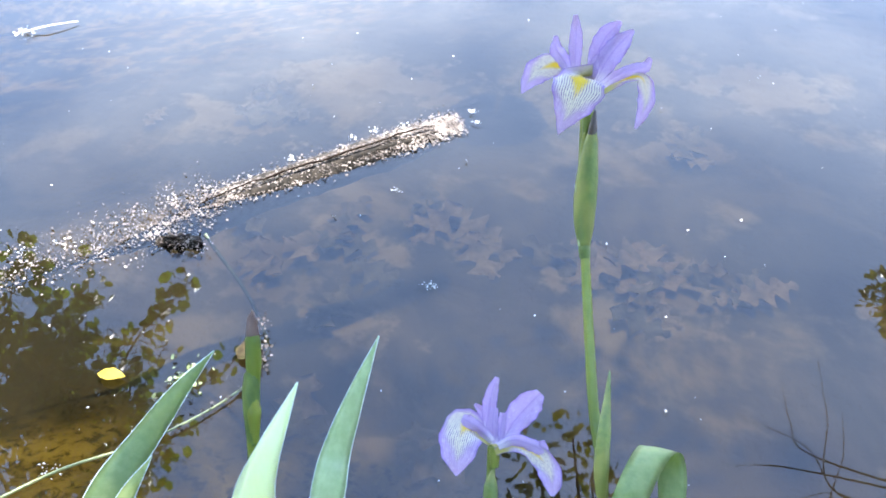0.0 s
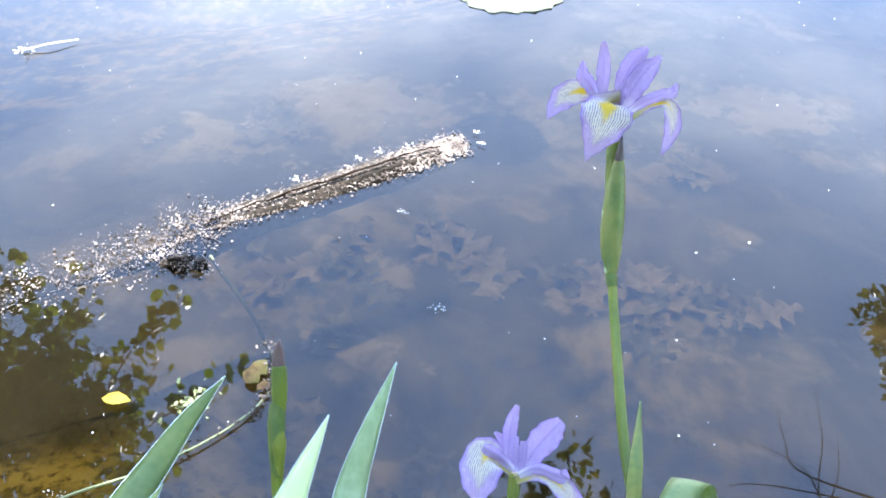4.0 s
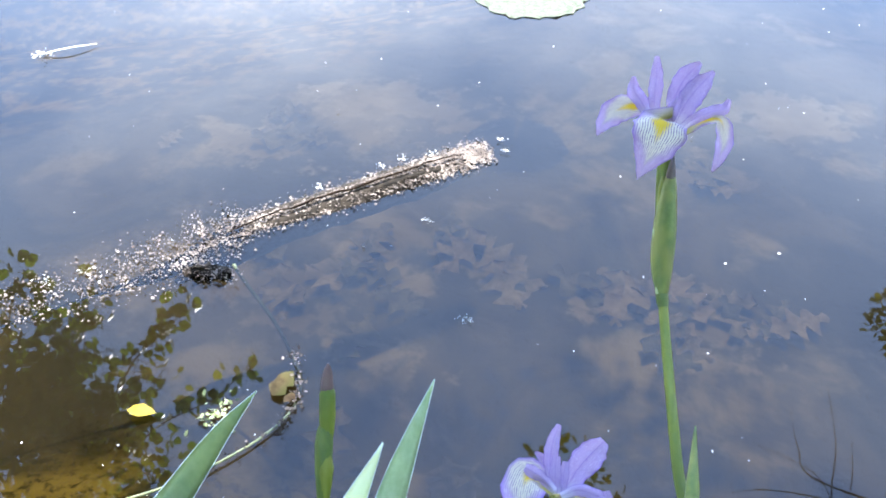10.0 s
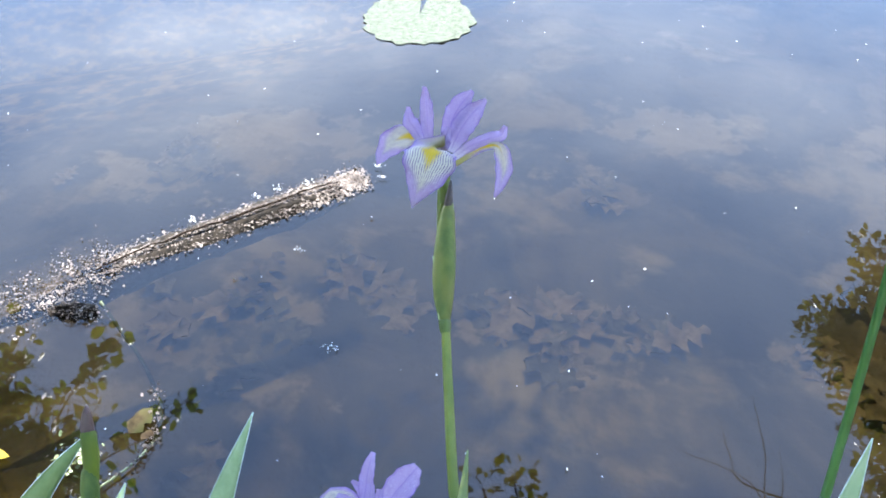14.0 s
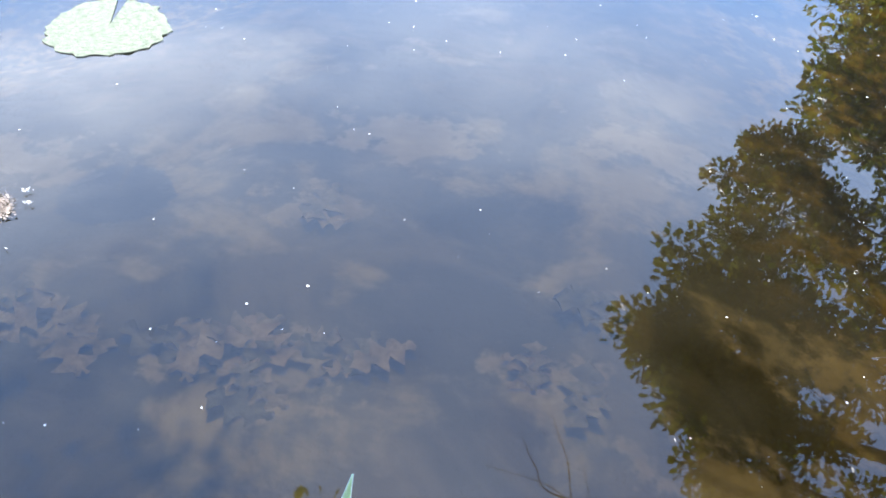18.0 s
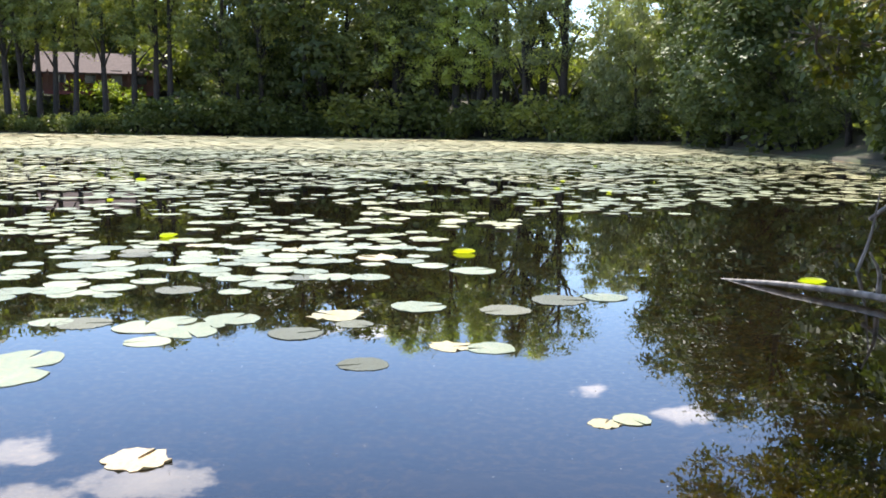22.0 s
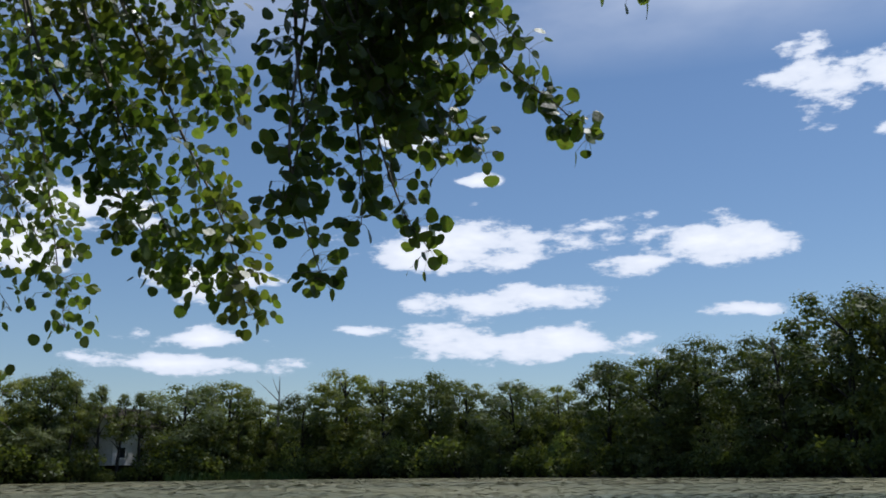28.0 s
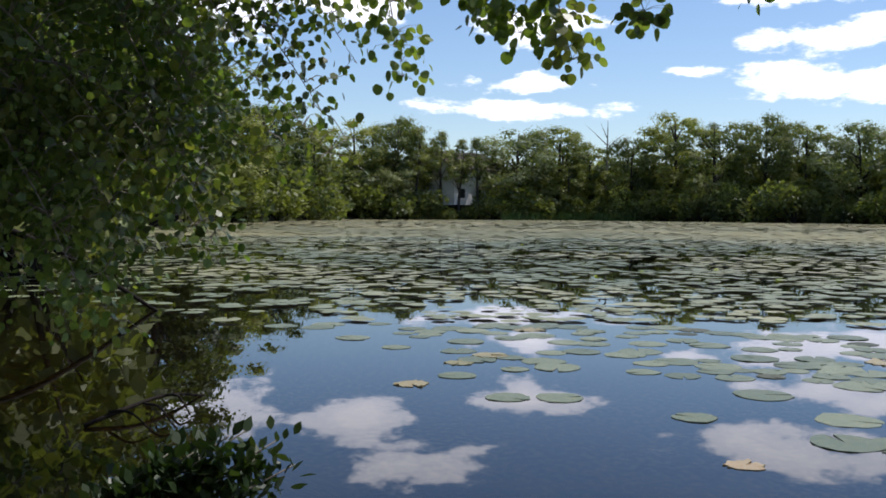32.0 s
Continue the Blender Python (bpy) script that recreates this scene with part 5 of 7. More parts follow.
petal("standard", [at_(30, 40, -30), at_(55, 140, -60), at_(92, 225, -75), at_(150, 300, -80)], [18 * U, 40 * U, 52 * U, 48 * U, 10 * U], STANDARD, iris, .5, toward, .18, "upright violet standard", seed=8)
petal("standard", [at_(62, 0, 0), at_(100, 95, -20), at_(150, 180, -40), at_(218, 262, -60)], [22 * U, 50 * U, 58 * U, 48 * U, 8 * U], STANDARD, iris, .45, toward, .14, "upright violet standard", seed=9)
stalk("ovary", [(-0.1866, 0.5930, 0.5113), (-0.1928, 0.6116, 0.5278), (-0.2010, 0.6333, 0.5402)], [.0040, .0050, .0044], STEM, iris)
stalk("spathe", [(-0.1690, 0.5341, 0.4544), (-0.1752, 0.5516, 0.4730), (-0.1798, 0.5703, 0.4947), (-0.1835, 0.5889, 0.5144), (-0.1850, 0.6002, 0.5247)], [.0046, .0080, .0094, .0090, .0072, .0052, .0024], SHEATH, iris, "long green papery bud sheath")
stalk("sheath_margin", [(-0.1722, 0.5330, 0.4560), (-0.1790, 0.5480, 0.4740), (-0.1876, 0.5640, 0.4930)], [.0020, .0018, .0005], BLADE, iris, "pale dry sheath margin")
stalk("inner_spathe", [(-0.1773, 0.5485, 0.4730), (-0.1835, 0.5703, 0.4947), (-0.1886, 0.5899, 0.5144), (-0.1902, 0.5961, 0.5216)], [.0030, .0036, .0034, .0012], STEM, iris)
stalk("second_bud", [(-0.1835, 0.5858, 0.5123), (-0.1850, 0.5982, 0.5247), (-0.1871, 0.6106, 0.5351)], [.0030, .0036, .0006], BUD, iris, "dark furled violet bud")
stalk("node", [(-0.1659, 0.5268, 0.4492), (-0.1682, 0.5320, 0.4534), (-0.1705, 0.5382, 0.4580)], [.0042, .0049, .0042], SHEATH, iris)
stalk("side_sheath", [(-0.1044, 0.3612, 0.3765), (-0.1095, 0.3740, 0.3959), (-0.1147, 0.3982, 0.4105), (-0.1222, 0.4392, 0.4269)], [.0034, .0058, .0050, .0006], SHEATH, iris, "pointed green side sheath")

# the low iris
low = thing("iris", "low blue flag iris in bloom beside the tall stem", "flower", group="blue flag irises")
stalk("stem", [(-.17, .32, -.12), (-.190, .375, .12), (-.206, .416, .198), (-.217, .455, .222), (-.222, .470, .236)], [.0052, .0048, .0046, .0043, .0036], STEM, low)
stalk("spathe", [(-.196, .392, .165), (-.204, .412, .195), (-.211, .436, .216), (-.214, .449, .226)], [.0048, .0074, .0070, .0012], SHEATH, low, "green bud sheath")
at_, toward = bloom_frame((-.218, .463, .2435), .000215)
U = .000228
petal("fall", [at_(-10, 10, 0), at_(-60, 50, 30), at_(-115, 82, 60), at_(-142, 30, 92), at_(-150, -60, 95), at_(-152, -132, 80)],
      [14 * U, 24 * U, 62 * U, 86 * U, 84 * U, 56 * U, 3 * U], FALL, low, -.08, toward, .08, "violet fall with dark veins and a yellow throat", seed=31)
petal("fall", [at_(10, -25, 0), at_(70, 5, 10), at_(150, 0, 15), at_(225, -60, 20), at_(258, -130, 15), at_(262, -195, 5)],
      [14 * U, 22 * U, 28 * U, 40 * U, 48 * U, 40 * U, 8 * U], FALL, low, .25, toward, .10, "violet fall arching over", seed=32)
petal("fall", [at_(0, 0, -20), at_(20, 40, -90), at_(30, 50, -170), at_(40, -20, -230)], [14 * U, 30 * U, 70 * U, 76 * U, 10 * U], FALL, low, .1, tuple(toward + Vector((0, 0, 1))), .12, "violet fall on the water side", seed=33)
petal("style_arm", [at_(-6, 20, 10), at_(-60, 70, 45), at_(-112, 98, 85), at_(-138, 112, 95)], [16 * U, 22 * U, 26 * U, 14 * U], STANDARD, low, -.35, toward, .15, "violet style arm", seed=34)
petal("style_arm", [at_(20, 0, 12), at_(90, 32, 20), at_(165, 14, 26), at_(212, 0, 28), at_(206, 36, 30)], [16 * U, 24 * U, 26 * U, 24 * U, 12 * U], STANDARD, low, -.35, toward, .12, "violet style arm", seed=35)
petal("style_arm", [at_(0, 10, 0), at_(-8, 90, 5), at_(-4, 165, 10)], [22 * U, 26 * U, 16 * U], STANDARD, low, .2, toward, .05, "pale upright style arm", seed=36)
petal("style_arm", [at_(22, 10, 0), at_(28, 80, 0), at_(36, 145, 5)], [16 * U, 22 * U, 14 * U], STANDARD, low, .2, toward, .05, "pale upright style arm", seed=37)
petal("standard", [at_(-20, 30, -10), at_(-28, 150, -25), at_(-18, 230, -15), at_(2, 298, 0)], [14 * U, 28 * U, 30 * U, 24 * U, 10 * U], STANDARD, low, .4, toward, .10, "upright violet standard", seed=38)
petal("standard", [at_(30, 10, -5), at_(85, 110, -15), at_(150, 190, -5), at_(195, 240, 10)], [20 * U, 46 * U, 60 * U, 52 * U, 22 * U], STANDARD, low, .3, toward, .14, "upright violet standard", seed=39)
petal("standard", [at_(-10, 60, -30), at_(-50, 140, -50), at_(-92, 178, -50)], [12 * U, 22 * U, 18 * U, 6 * U], STANDARD, low, .3, toward, .1, "short violet standard", seed=40)
stalk("ovary", [(-.213, .452, .226), (-.2175, .466, .238)], [.0040, .0056], STEM, low)

# the closed bud
bud = thing("iris", "closed iris bud with a dark violet tip", "flower bud", group="blue flag irises")
stalk("stem", [(-.335, .21, .02), (-.350, .268, .28), (-.361, .306, .385), (-.365, .322, .424)], [.0046, .0044, .0044, .0044], STEM, bud)
stalk("spathe", [(-.3615, .309, .392), (-.3645, .322, .425), (-.3660, .330, .441), (-.3672, .336, .452)], [.0046, .0062, .0066, .0056, .0018], SHEATH, bud, "green furled bud sheath")
stalk("inner_spathe", [(-.3640, .326, .430), (-.3660, .337, .452), (-.3680, .345, .470), (-.3690, .349, .476)], [.0040, .0058, .0056, .0014], SHEATH_YELLOW, bud, "yellow-green inner sheath")
stalk("bud_tip", [(-.3670, .341, .458), (-.3690, .347, .473), (-.3700, .352, .484), (-.3702, .355, .490)], [.0040, .0048, .0032, .0005], BUD, bud, "dark violet-brown furled petals")
stalk("bract", [(-.3600, .308, .390), (-.3610, .318, .420), (-.3640, .329, .440)], [.0030, .0056, .0006], STEM, bud)


def leaf_plant(label, spine, width, material=BLADE, facing=(.3, -.55, .75), fold=.12, taper=(.75, .95, 1, 1, .9, .7, .4, .02)):
    ob = thing("iris_leaf", label, "leaf", group="iris leaves at the bank")
    blade(ob, spine, width, material, facing=facing, fold=fold, taper=taper)
    return ob


leaf_plant("broad sword leaf, sunlight put into its pale green", [(-.35, .16, .06), (-.342, .225, .31), (-.333, .257, .397), (-.325, .272, .438), (-.308, .305, .495)], .032, BLADE_PALE)
leaf_plant("broad blue-green sword leaf in sunlight", [(-.345, .22, -.02), (-.352, .31, .11), (-.360, .387, .189), (-.366, .425, .210), (-.362, .469, .248), (-.357, .521, .283)], .033)
leaf_plant("pale sword leaf bending over the water", [(-.58, .14, .0), (-.600, .26, .085), (-.602, .338, .127), (-.594, .407, .140), (-.579, .466, .163), (-.561, .515, .182)], .036, BLADE_SOFT)
leaf_plant("pale sword leaf folded back on itself", [(-.55, .16, .0), (-.570, .27, .085), (-.574, .333, .132), (-.567, .388, .153)], .026, BLADE_SOFT)
curled = thing("iris_leaf", "green leaf curling over at its tip", "leaf", group="iris leaves at the bank")
blade(curled, [(-.10, .20, .10), (-.094, .30, .33), (-.086, .345, .392), (-.082, .372, .403), (-.077, .396, .401), (-.070, .407, .391), (-.064, .409, .377), (-.059, .402, .369), (-.055, .385, .362)], .024, BLADE_SOFT,
      fold=.10, taper=(.8, .95, 1, 1, 1, 1, .95, .85), rows_=36, across=(.975, .20, -.10), margin=False)
leaf_plant("narrow dark green blade close by", [(.02, -.06, .12), (.028, .06, .50), (.033, .15, .71), (.038, .219, .821), (.0385, .243, .858), (.041, .257, .884)], .0075, BLADE_DARK, (.85, -.35, .35), .12,
           (.8, .95, 1, 1, .95, .85, .6, .02))
leaf_plant("green leaf tip by the bank", [(.14, .36, -.06), (.150, .45, .18), (.160, .51, .32), (.172, .566, .394)], .030)

# ---------------------------------------------------------------- the floating log and its litter
log_line = [(-1.50, .20, -.045), (-1.25, .44, -.040), (-1.05, .658, -.032), (-.92, .789, -.022), (-.83, .912, -.006), (-.735, 1.008, .004), (-.63, 1.122, .006), (-.580, 1.178, .003), (-.528, 1.232, -.010)]
log = thing("floating_log", "half-sunken rotten log covered in seed litter", "log")
rng = np.random.default_rng(50)
line = curve_points(log_line, 60)
sides = 14
verts, faces = [], []
for i, p in enumerate(line):
    u = i / 59
    r = (.0125 + .005 * math.sin(u * 3.0)) * (1 if u < .86 else max(.25, (1 - u) / .14)) * min(1, max(.06, (u - .30) / .16))
    way = (line[min(i + 1, 59)] - line[max(i - 1, 0)]).normalized()
    side = way.cross(Vector((0, 0, 1))).normalized()
    for k in range(sides):
        an = 2 * math.pi * k / sides
        crack = -.004 if abs(an - (math.pi / 2 - .35)) < .23 and u > .45 else 0
        rr = r * (1 + .10 * math.sin(an * 3 + i * .4) + .07 * rng.normal()) + crack
        # underwater side widened to imitate the shadow band beside the log
        low_ = max(0, -math.sin(an))
        verts.append(p + side * (math.cos(an) * rr * (1.25 + (.9 if u > .42 else .1) * low_) + (.020 if u > .42 else 0) * low_) + Vector((0, 0, 1)) * math.sin(an) * rr * (.45 + 1.8 * low_))
    if i:
        for k in range(sides):
            a0, b0 = (i - 1) * sides + k, (i - 1) * sides + (k + 1) % sides
            faces.append((a0, b0, b0 + sides, a0 + sides))
mesh_object("bark", verts, faces, DARK_WOOD, log)
v, f = tube(curve_points([(-.868, .785, -.012), (-.850, .795, .004), (-.825, .803, .008), (-.805, .808, .004), (-.795, .812, -.012)], 13), [.002, .004, .008, .007, .010, .008, .010, .007, .009, .007, .006, .004, .001], 12)
v = [q + Vector(rng.normal(size=3)) * .0034 for q in v]
v = [Vector((q.x, q.y, q.z - .004)) for q in v]
mesh_object("broken_knot", v, f, DARK_WOOD, log, "dark broken branch stub")
crack_line = [Vector(q) + Vector((.004, -.004, .0)) + Vector(rng.normal(size=3)) * .0012 for q in curve_points(log_line, 60)[26:55]]
for q in crack_line:
    q.z += .0135
v, f = tube(crack_line, [.0006 + .0017 * math.sin(math.pi * i / 28) * rng.uniform(.5, 1.2) for i in range(29)], 5)
mesh_object("crack", v, f, CRACK, log, "dark open crack along the log")
# seed litter lying on and beside the log
n = 11500
u = rng.beta(2.1, 1.12, n)
base = np.array([tuple(curve_points(log_line, 200)[int(q * 199)]) for q in u])
off = rng.normal(size=(n, 2)) * np.where(u < .50, .026, .0125)[:, None] + np.array([.002, 0])
pts = base + np.stack([off[:, 0] * .8, -off[:, 0] * .8 + off[:, 1] * .5, np.zeros(n)], 1)
dist2 = np.linalg.norm(pts[:, :2] - base[:, :2], axis=1)
pts[:, 2] = np.maximum(.003, base[:, 2] + .0105 - dist2 * .45)
clear_of_crack = (np.abs(off[:, 0] - .002) > .0019) | (u < .5)
pts = pts[clear_of_crack]
knot_ = np.array([-.828, .800, .010]) + rng.normal(size=(420, 3)) * np.array([.026, .011, .0025])
pts = np.concatenate([pts, knot_])
n = len(pts)
ways = rng.normal(size=(n, 3)) * np.array([1, 1, .14])
v, f = scatter_leaves([(-.3, 0, 0), (.3, 0, .1), (.35, .7, .2), (0, 1, .05), (-.35, .6, .15)], pts, ways, rng.uniform(.0009, .0030, n) * rng.choice([1, 1, 1, 1.9], n), rng, .3)
tagged(leaves_object("seed_litter", v, f, GRIT), "pale seeds and husks caught on the log", "litter", kind="stuff")
# loose white catkin fluff
for i, (x, y, s) in enumerate(((-.680, 1.115, .013), (-.610, 1.175, .015), (-.652, 1.145, .010), (-.755, 1.03, .011), (-.515, 1.262, .009), (-.500, 1.235, .008), (-.99, .74, .024), (-1.04, .70, .02), (-.76, .40, .02), (-.432, .842, .013), (-.56, 1.02, .012))):
    m_ = 22
    p0 = np.array([x, y, .004]) + rng.normal(size=(m_, 3)) * np.array([s * .45, s * .28, .0015])
    p0[:, 2] = np.abs(p0[:, 2]) + (.009 if i < 4 else .002)
    v, f = scatter_leaves([(-.3, 0, 0), (.3, 0, .1), (.35, .7, .2), (0, 1, .05), (-.35, .6, .15)], p0, rng.normal(size=(m_, 3)) * np.array([1, 1, .5]), rng.uniform(.0012, .0032, m_), rng, .6)
    tagged(leaves_object("fluff_tuft", v, f, FLUFF), "white tuft of seed fluff on the water", "fluff", group="fluff on the water")

# specks of pollen and petals all over the open water
n = 640
x = rng.uniform(-2.2, 1.4, n)
y = rng.uniform(.45, 4.2, n)
spread_ok = rng.random(n) < np.clip(1.3 - y * .18, .2, 1)
pts = np.stack([x, y, np.full(n, .004)], 1)[spread_ok]
n = len(pts)
ways = rng.normal(size=(n, 3)) * np.array([1, 1, .15])
v, f = scatter_leaves([(-.3, 0, 0), (.3, 0, 0), (.35, .7, .1), (0, 1, 0), (-.3, .6, .1)], pts, ways, rng.uniform(.0008, .0030, n) * rng.choice([1, 1, 1, 1.5], n) * (1 + pts[:, 1] * .10), rng, .3)
tagged(leaves_object("floating_specks", v, f, FLUFF), "white specks of fluff scattered over the water", "litter", kind="stuff")

# the bent reed stem with debris along it
reed = thing("bent_reed", "thin bent reed stem lying in the water", "reed")
reed_line = [(-.80, .335, .004), (-.745, .405, .006), (-.675, .468, .008), (-.62, .545, .006), (-.595, .61, .003), (-.608, .668, -.012), (-.645, .715, -.020), (-.70, .765, -.020), (-.775, .815, -.010), (-.80, .83, .002)]
stalk("stem", reed_line, [.0020, .0019, .0016, .0016, .0018, .0026, .0030, .0030, .0030, .0026], STRAW, reed, n=46, sides=7)
n = 150
u = np.clip(rng.normal(.45, .14, n), 0, .62)
rl = curve_points(reed_line, 120)
pts = np.array([tuple(rl[int(q * 119)]) for q in u]) + rng.normal(size=(n, 3)) * np.array([.006, .006, .002])
pts[:, 2] = np.abs(pts[:, 2]) + .003
v, f = scatter_leaves([(-.3, 0, 0), (.3, 0, .1), (.35, .7, .2), (0, 1, .05), (-.35, .6, .15)], pts, rng.normal(size=(n, 3)) * np.array([1, 1, .4]), rng.uniform(.0025, .006, n), rng, .6)
tagged(leaves_object("reed_debris", v, f, GRIT), "pale debris caught on the bent reed", "litter", kind="stuff")
CRUMPLED = [(0, 0, 0), (.20, .06, .10), (.34, .24, .02), (.26, .44, .14), (.36, .62, .0), (.18, .84, .10), (0, 1, .02), (-.16, .80, .12), (-.30, .66, .02), (-.22, .42, .12), (-.34, .26, .0), (-.14, .08, .08)]
for x, y, t_, s_ in ((-.628, .628, 75, .044), (-.600, .640, 250, .020)):
    ob = thing("dead_leaf", "curled tan dead leaf floating by the reed", "leaf", at=(x, y, .004), turn=t_)
    v, f = scatter_leaves(CRUMPLED, np.array([[0, 0, .002]]), np.array([[1., 0, .12]]), np.array([s_]), rng, .1)
    leaves_object("leaf_blade", v, f, TAN_LEAF, ob)
n = 70
pts = np.array([-.678, .575, .004]) + rng.normal(size=(n, 3)) * np.array([.013, .016, .001])
v, f = scatter_leaves(CRUMPLED, pts, rng.normal(size=(n, 3)) * np.array([1, 1, .4]), rng.uniform(.003, .010, n), rng, .5)
tagged(leaves_object("weed_scraps", v, f, STRAW), "ragged yellow-green scraps of weed beside the reed", "litter", kind="stuff")
pond_leaf = thing("yellow_leaf", "yellow pointed leaf floating on the water", "leaf", at=(-.792, .542, .004), turn=12)
v, f = scatter_leaves([(0, 0, 0), (.18, .2, .06), (.26, .5, .08), (.14, .8, .05), (0, 1, 0), (-.14, .8, .05), (-.26, .5, .08), (-.18, .2, .06)], np.array([[0, 0, .003]]), np.array([[1., 0, .03]]), np.array([.040]), rng, .02)
leaves_object("leaf_blade", v, f, YELLOW_LEAF, pond_leaf)
# far thin stick at the water's surface
stick = thing("floating_stick", "bleached forked stick with white fluff", "stick")
stalk("stick", [(-1.447, 1.214, .004), (-1.405, 1.245, .010), (-1.366, 1.286, .005)], [.0014, .0014, .0008], FLUFF, stick, n=10, sides=6)
v, f = scatter_leaves(RHOMB, np.array([-1.445, 1.216, .006]) + rng.normal(size=(40, 3)) * np.array([.014, .008, .002]), rng.normal(size=(40, 3)) * np.array([1, 1, .3]), rng.uniform(.002, .006, 40), rng, .6)
leaves_object("fluff", v, f, FLUFF, stick, "white fluff")

# ---------------------------------------------------------------- sunken leaves on the pond bed
leaf_rng = np.random.default_rng(77)


def sunken_leaf(x, y, size, turn):
    z = float(ground_height(np.array(x), np.array(y))) + .008
    ob = new("sunken_oak_leaf", SUNK[int(leaf_rng.integers(0, 4))])
    ob.matrix_world = pose(x, y, z + leaf_rng.uniform(0, .012), leaf_rng.normal() * 3, leaf_rng.normal() * 3, turn) @ Matrix.Diagonal((size, size, size, 1))
    tagged(ob, "pale brown lobed oak leaf sunk on the bed", "leaf", group="sunken leaves on the pond bed")


SUNK = []
for k in range(4):
    bm = bmesh.new()
    lobes, ph = leaf_rng.uniform(2.6, 3.6), leaf_rng.uniform(-.4, .4)
    strip = []
    for i_ in range(17):
        s_ = i_ / 16
        wave = .62 + .38 * math.cos(2 * math.pi * lobes * s_ + ph + math.pi)
        half = .34 * max(.02, math.sin(math.pi * min(1, s_ * .96 + .04))) ** .55 * wave
        bend = .05 * math.sin(3 * s_ + k)
        strip.append([bm.verts.new((bend + side_ * half * leaf_rng.uniform(.8, 1.15), s_ - .5 + (.05 * abs(side_)), .06 * side_ * side_ * math.sin(4 * s_ + ph * 5) + .04 * math.sin(5 * s_ + k))) for side_ in (-1, -.5, 0, .5, 1)])
    for one, two in zip(strip, strip[1:]):
        for q in range(4):
            bm.faces.new((one[q], one[q + 1], two[q + 1], two[q]))
    me = bpy.data.meshes.new("sunken_oak_leaf")
    bm.to_mesh(me)
    bm.free()
    me.shade_smooth()
    me.materials.append(DEAD_LEAF)
    SUNK.append(me)
# heaps of leaves on the bed: place, how many, spread
SUNK_HEAPS = [(-.29, 1.24, 9, .040), (-.21, 1.23, 10, .045), (-.16, 1.15, 9, .040), (-.10, 1.27, 9, .045), (-.05, 1.24, 6, .035), (.29, 1.28, 5, .035), (.35, 1.28, 5, .03), (.43, 1.47, 7, .03), (.36, 1.19, 3, .03),
              (-.19, 1.66, 4, .05), (-.54, 1.25, 9, .05), (-.47, 1.18, 6, .05), (-1.22, 1.48, 9, .09), (-1.12, 1.50, 8, .08), (-.84, 1.05, 10, .06), (-.76, 1.12, 8, .05), (-.42, .69, 5, .035), (-.56, .67, 4, .04), (-.64, .95, 4, .05)]
for cx, cy, n_, sp in SUNK_HEAPS:
    for _ in range(int(n_ * .5)):
        sunken_leaf(cx + leaf_rng.normal() * sp, cy + leaf_rng.normal() * sp * .8, leaf_rng.uniform(.08, .15), leaf_rng.uniform(0, 360))

# ---------------------------------------------------------------- the aspen that hangs over the water
rng = np.random.default_rng(300)


def mirrored(yaw_, down, reach, eye=(.30, .20, .93)):
    """The place whose mirror image in the pond lies at that yaw and that far below the horizon."""
    return Vector((eye[0] - math.sin(radians(yaw_)) * reach, eye[1] + math.cos(radians(yaw_)) * reach, math.tan(radians(down)) * reach - eye[2]))


def twig_leaves(line, count, size, rng_, spread=0.09, start=0.15, hang=0.7):
    """Leaf bases, ways and sizes along a twig: leaves hang from short stalks round it."""
    n_ = len(line)
    pos, way, siz = [], [], []
    for _ in range(count):
        u_ = rng_.uniform(start, 1.0) ** 0.85
        k_ = min(int(u_ * (n_ - 1)), n_ - 2)
        p_ = line[k_].lerp(line[k_ + 1], u_ * (n_ - 1) - k_)
        o_ = rng_.normal(size=3)
        o_ /= np.linalg.norm(o_)
        d_ = spread * rng_.uniform(.25, 1.0)
        q_ = np.array(p_) + o_ * d_ * np.array([1, 1, .8]) + np.array([0, 0, -.01])
        w_ = o_ * .6 + np.array([0, 0, -hang]) + rng_.normal(size=3) * .25
        pos.append(q_)
        way.append(w_)
        siz.append(size * rng_.uniform(.65, 1.15))
    return np.array(pos), np.array(way), np.array(siz)


def petioles(pos, line, radius=.0012):
    """Thin stalks from the twig to its leaves."""
    out = []
    pts_ = np.array([tuple(q) for q in line])
    for p_ in pos:
        near_ = pts_[np.argmin(((pts_ - p_) ** 2).sum(1))]
        out.append(tube([tuple(near_), tuple((near_ + p_) / 2 + np.array([0, 0, .006])), tuple(p_)], [radius, radius * .8, radius * .7], 3))
    return out


aspen = thing("aspen_tree", "aspen with round leaves hanging over the pond", "tree")
ASPEN_FOOT = Vector((-6.9, -3.3, 0.1))
HUB_A, HUB_B, HUB_C = sight(64, 40, 3.6), sight(82, 38, 5.0), sight(97, 24, 6.0)
trunk_line = curve_points([ASPEN_FOOT - Vector((0, 0, .4)), ASPEN_FOOT + Vector((.2, .2, 1.6)), ASPEN_FOOT + Vector((.5, .3, 3.4)), ASPEN_FOOT + Vector((.6, .6, 6.5))], 12)
v, f = tube(trunk_line, [.19, .17, .16, .15, .14, .13, .12, .11, .10, .085, .07, .05], 12)
mesh_object("trunk", v, f, BARK, aspen)
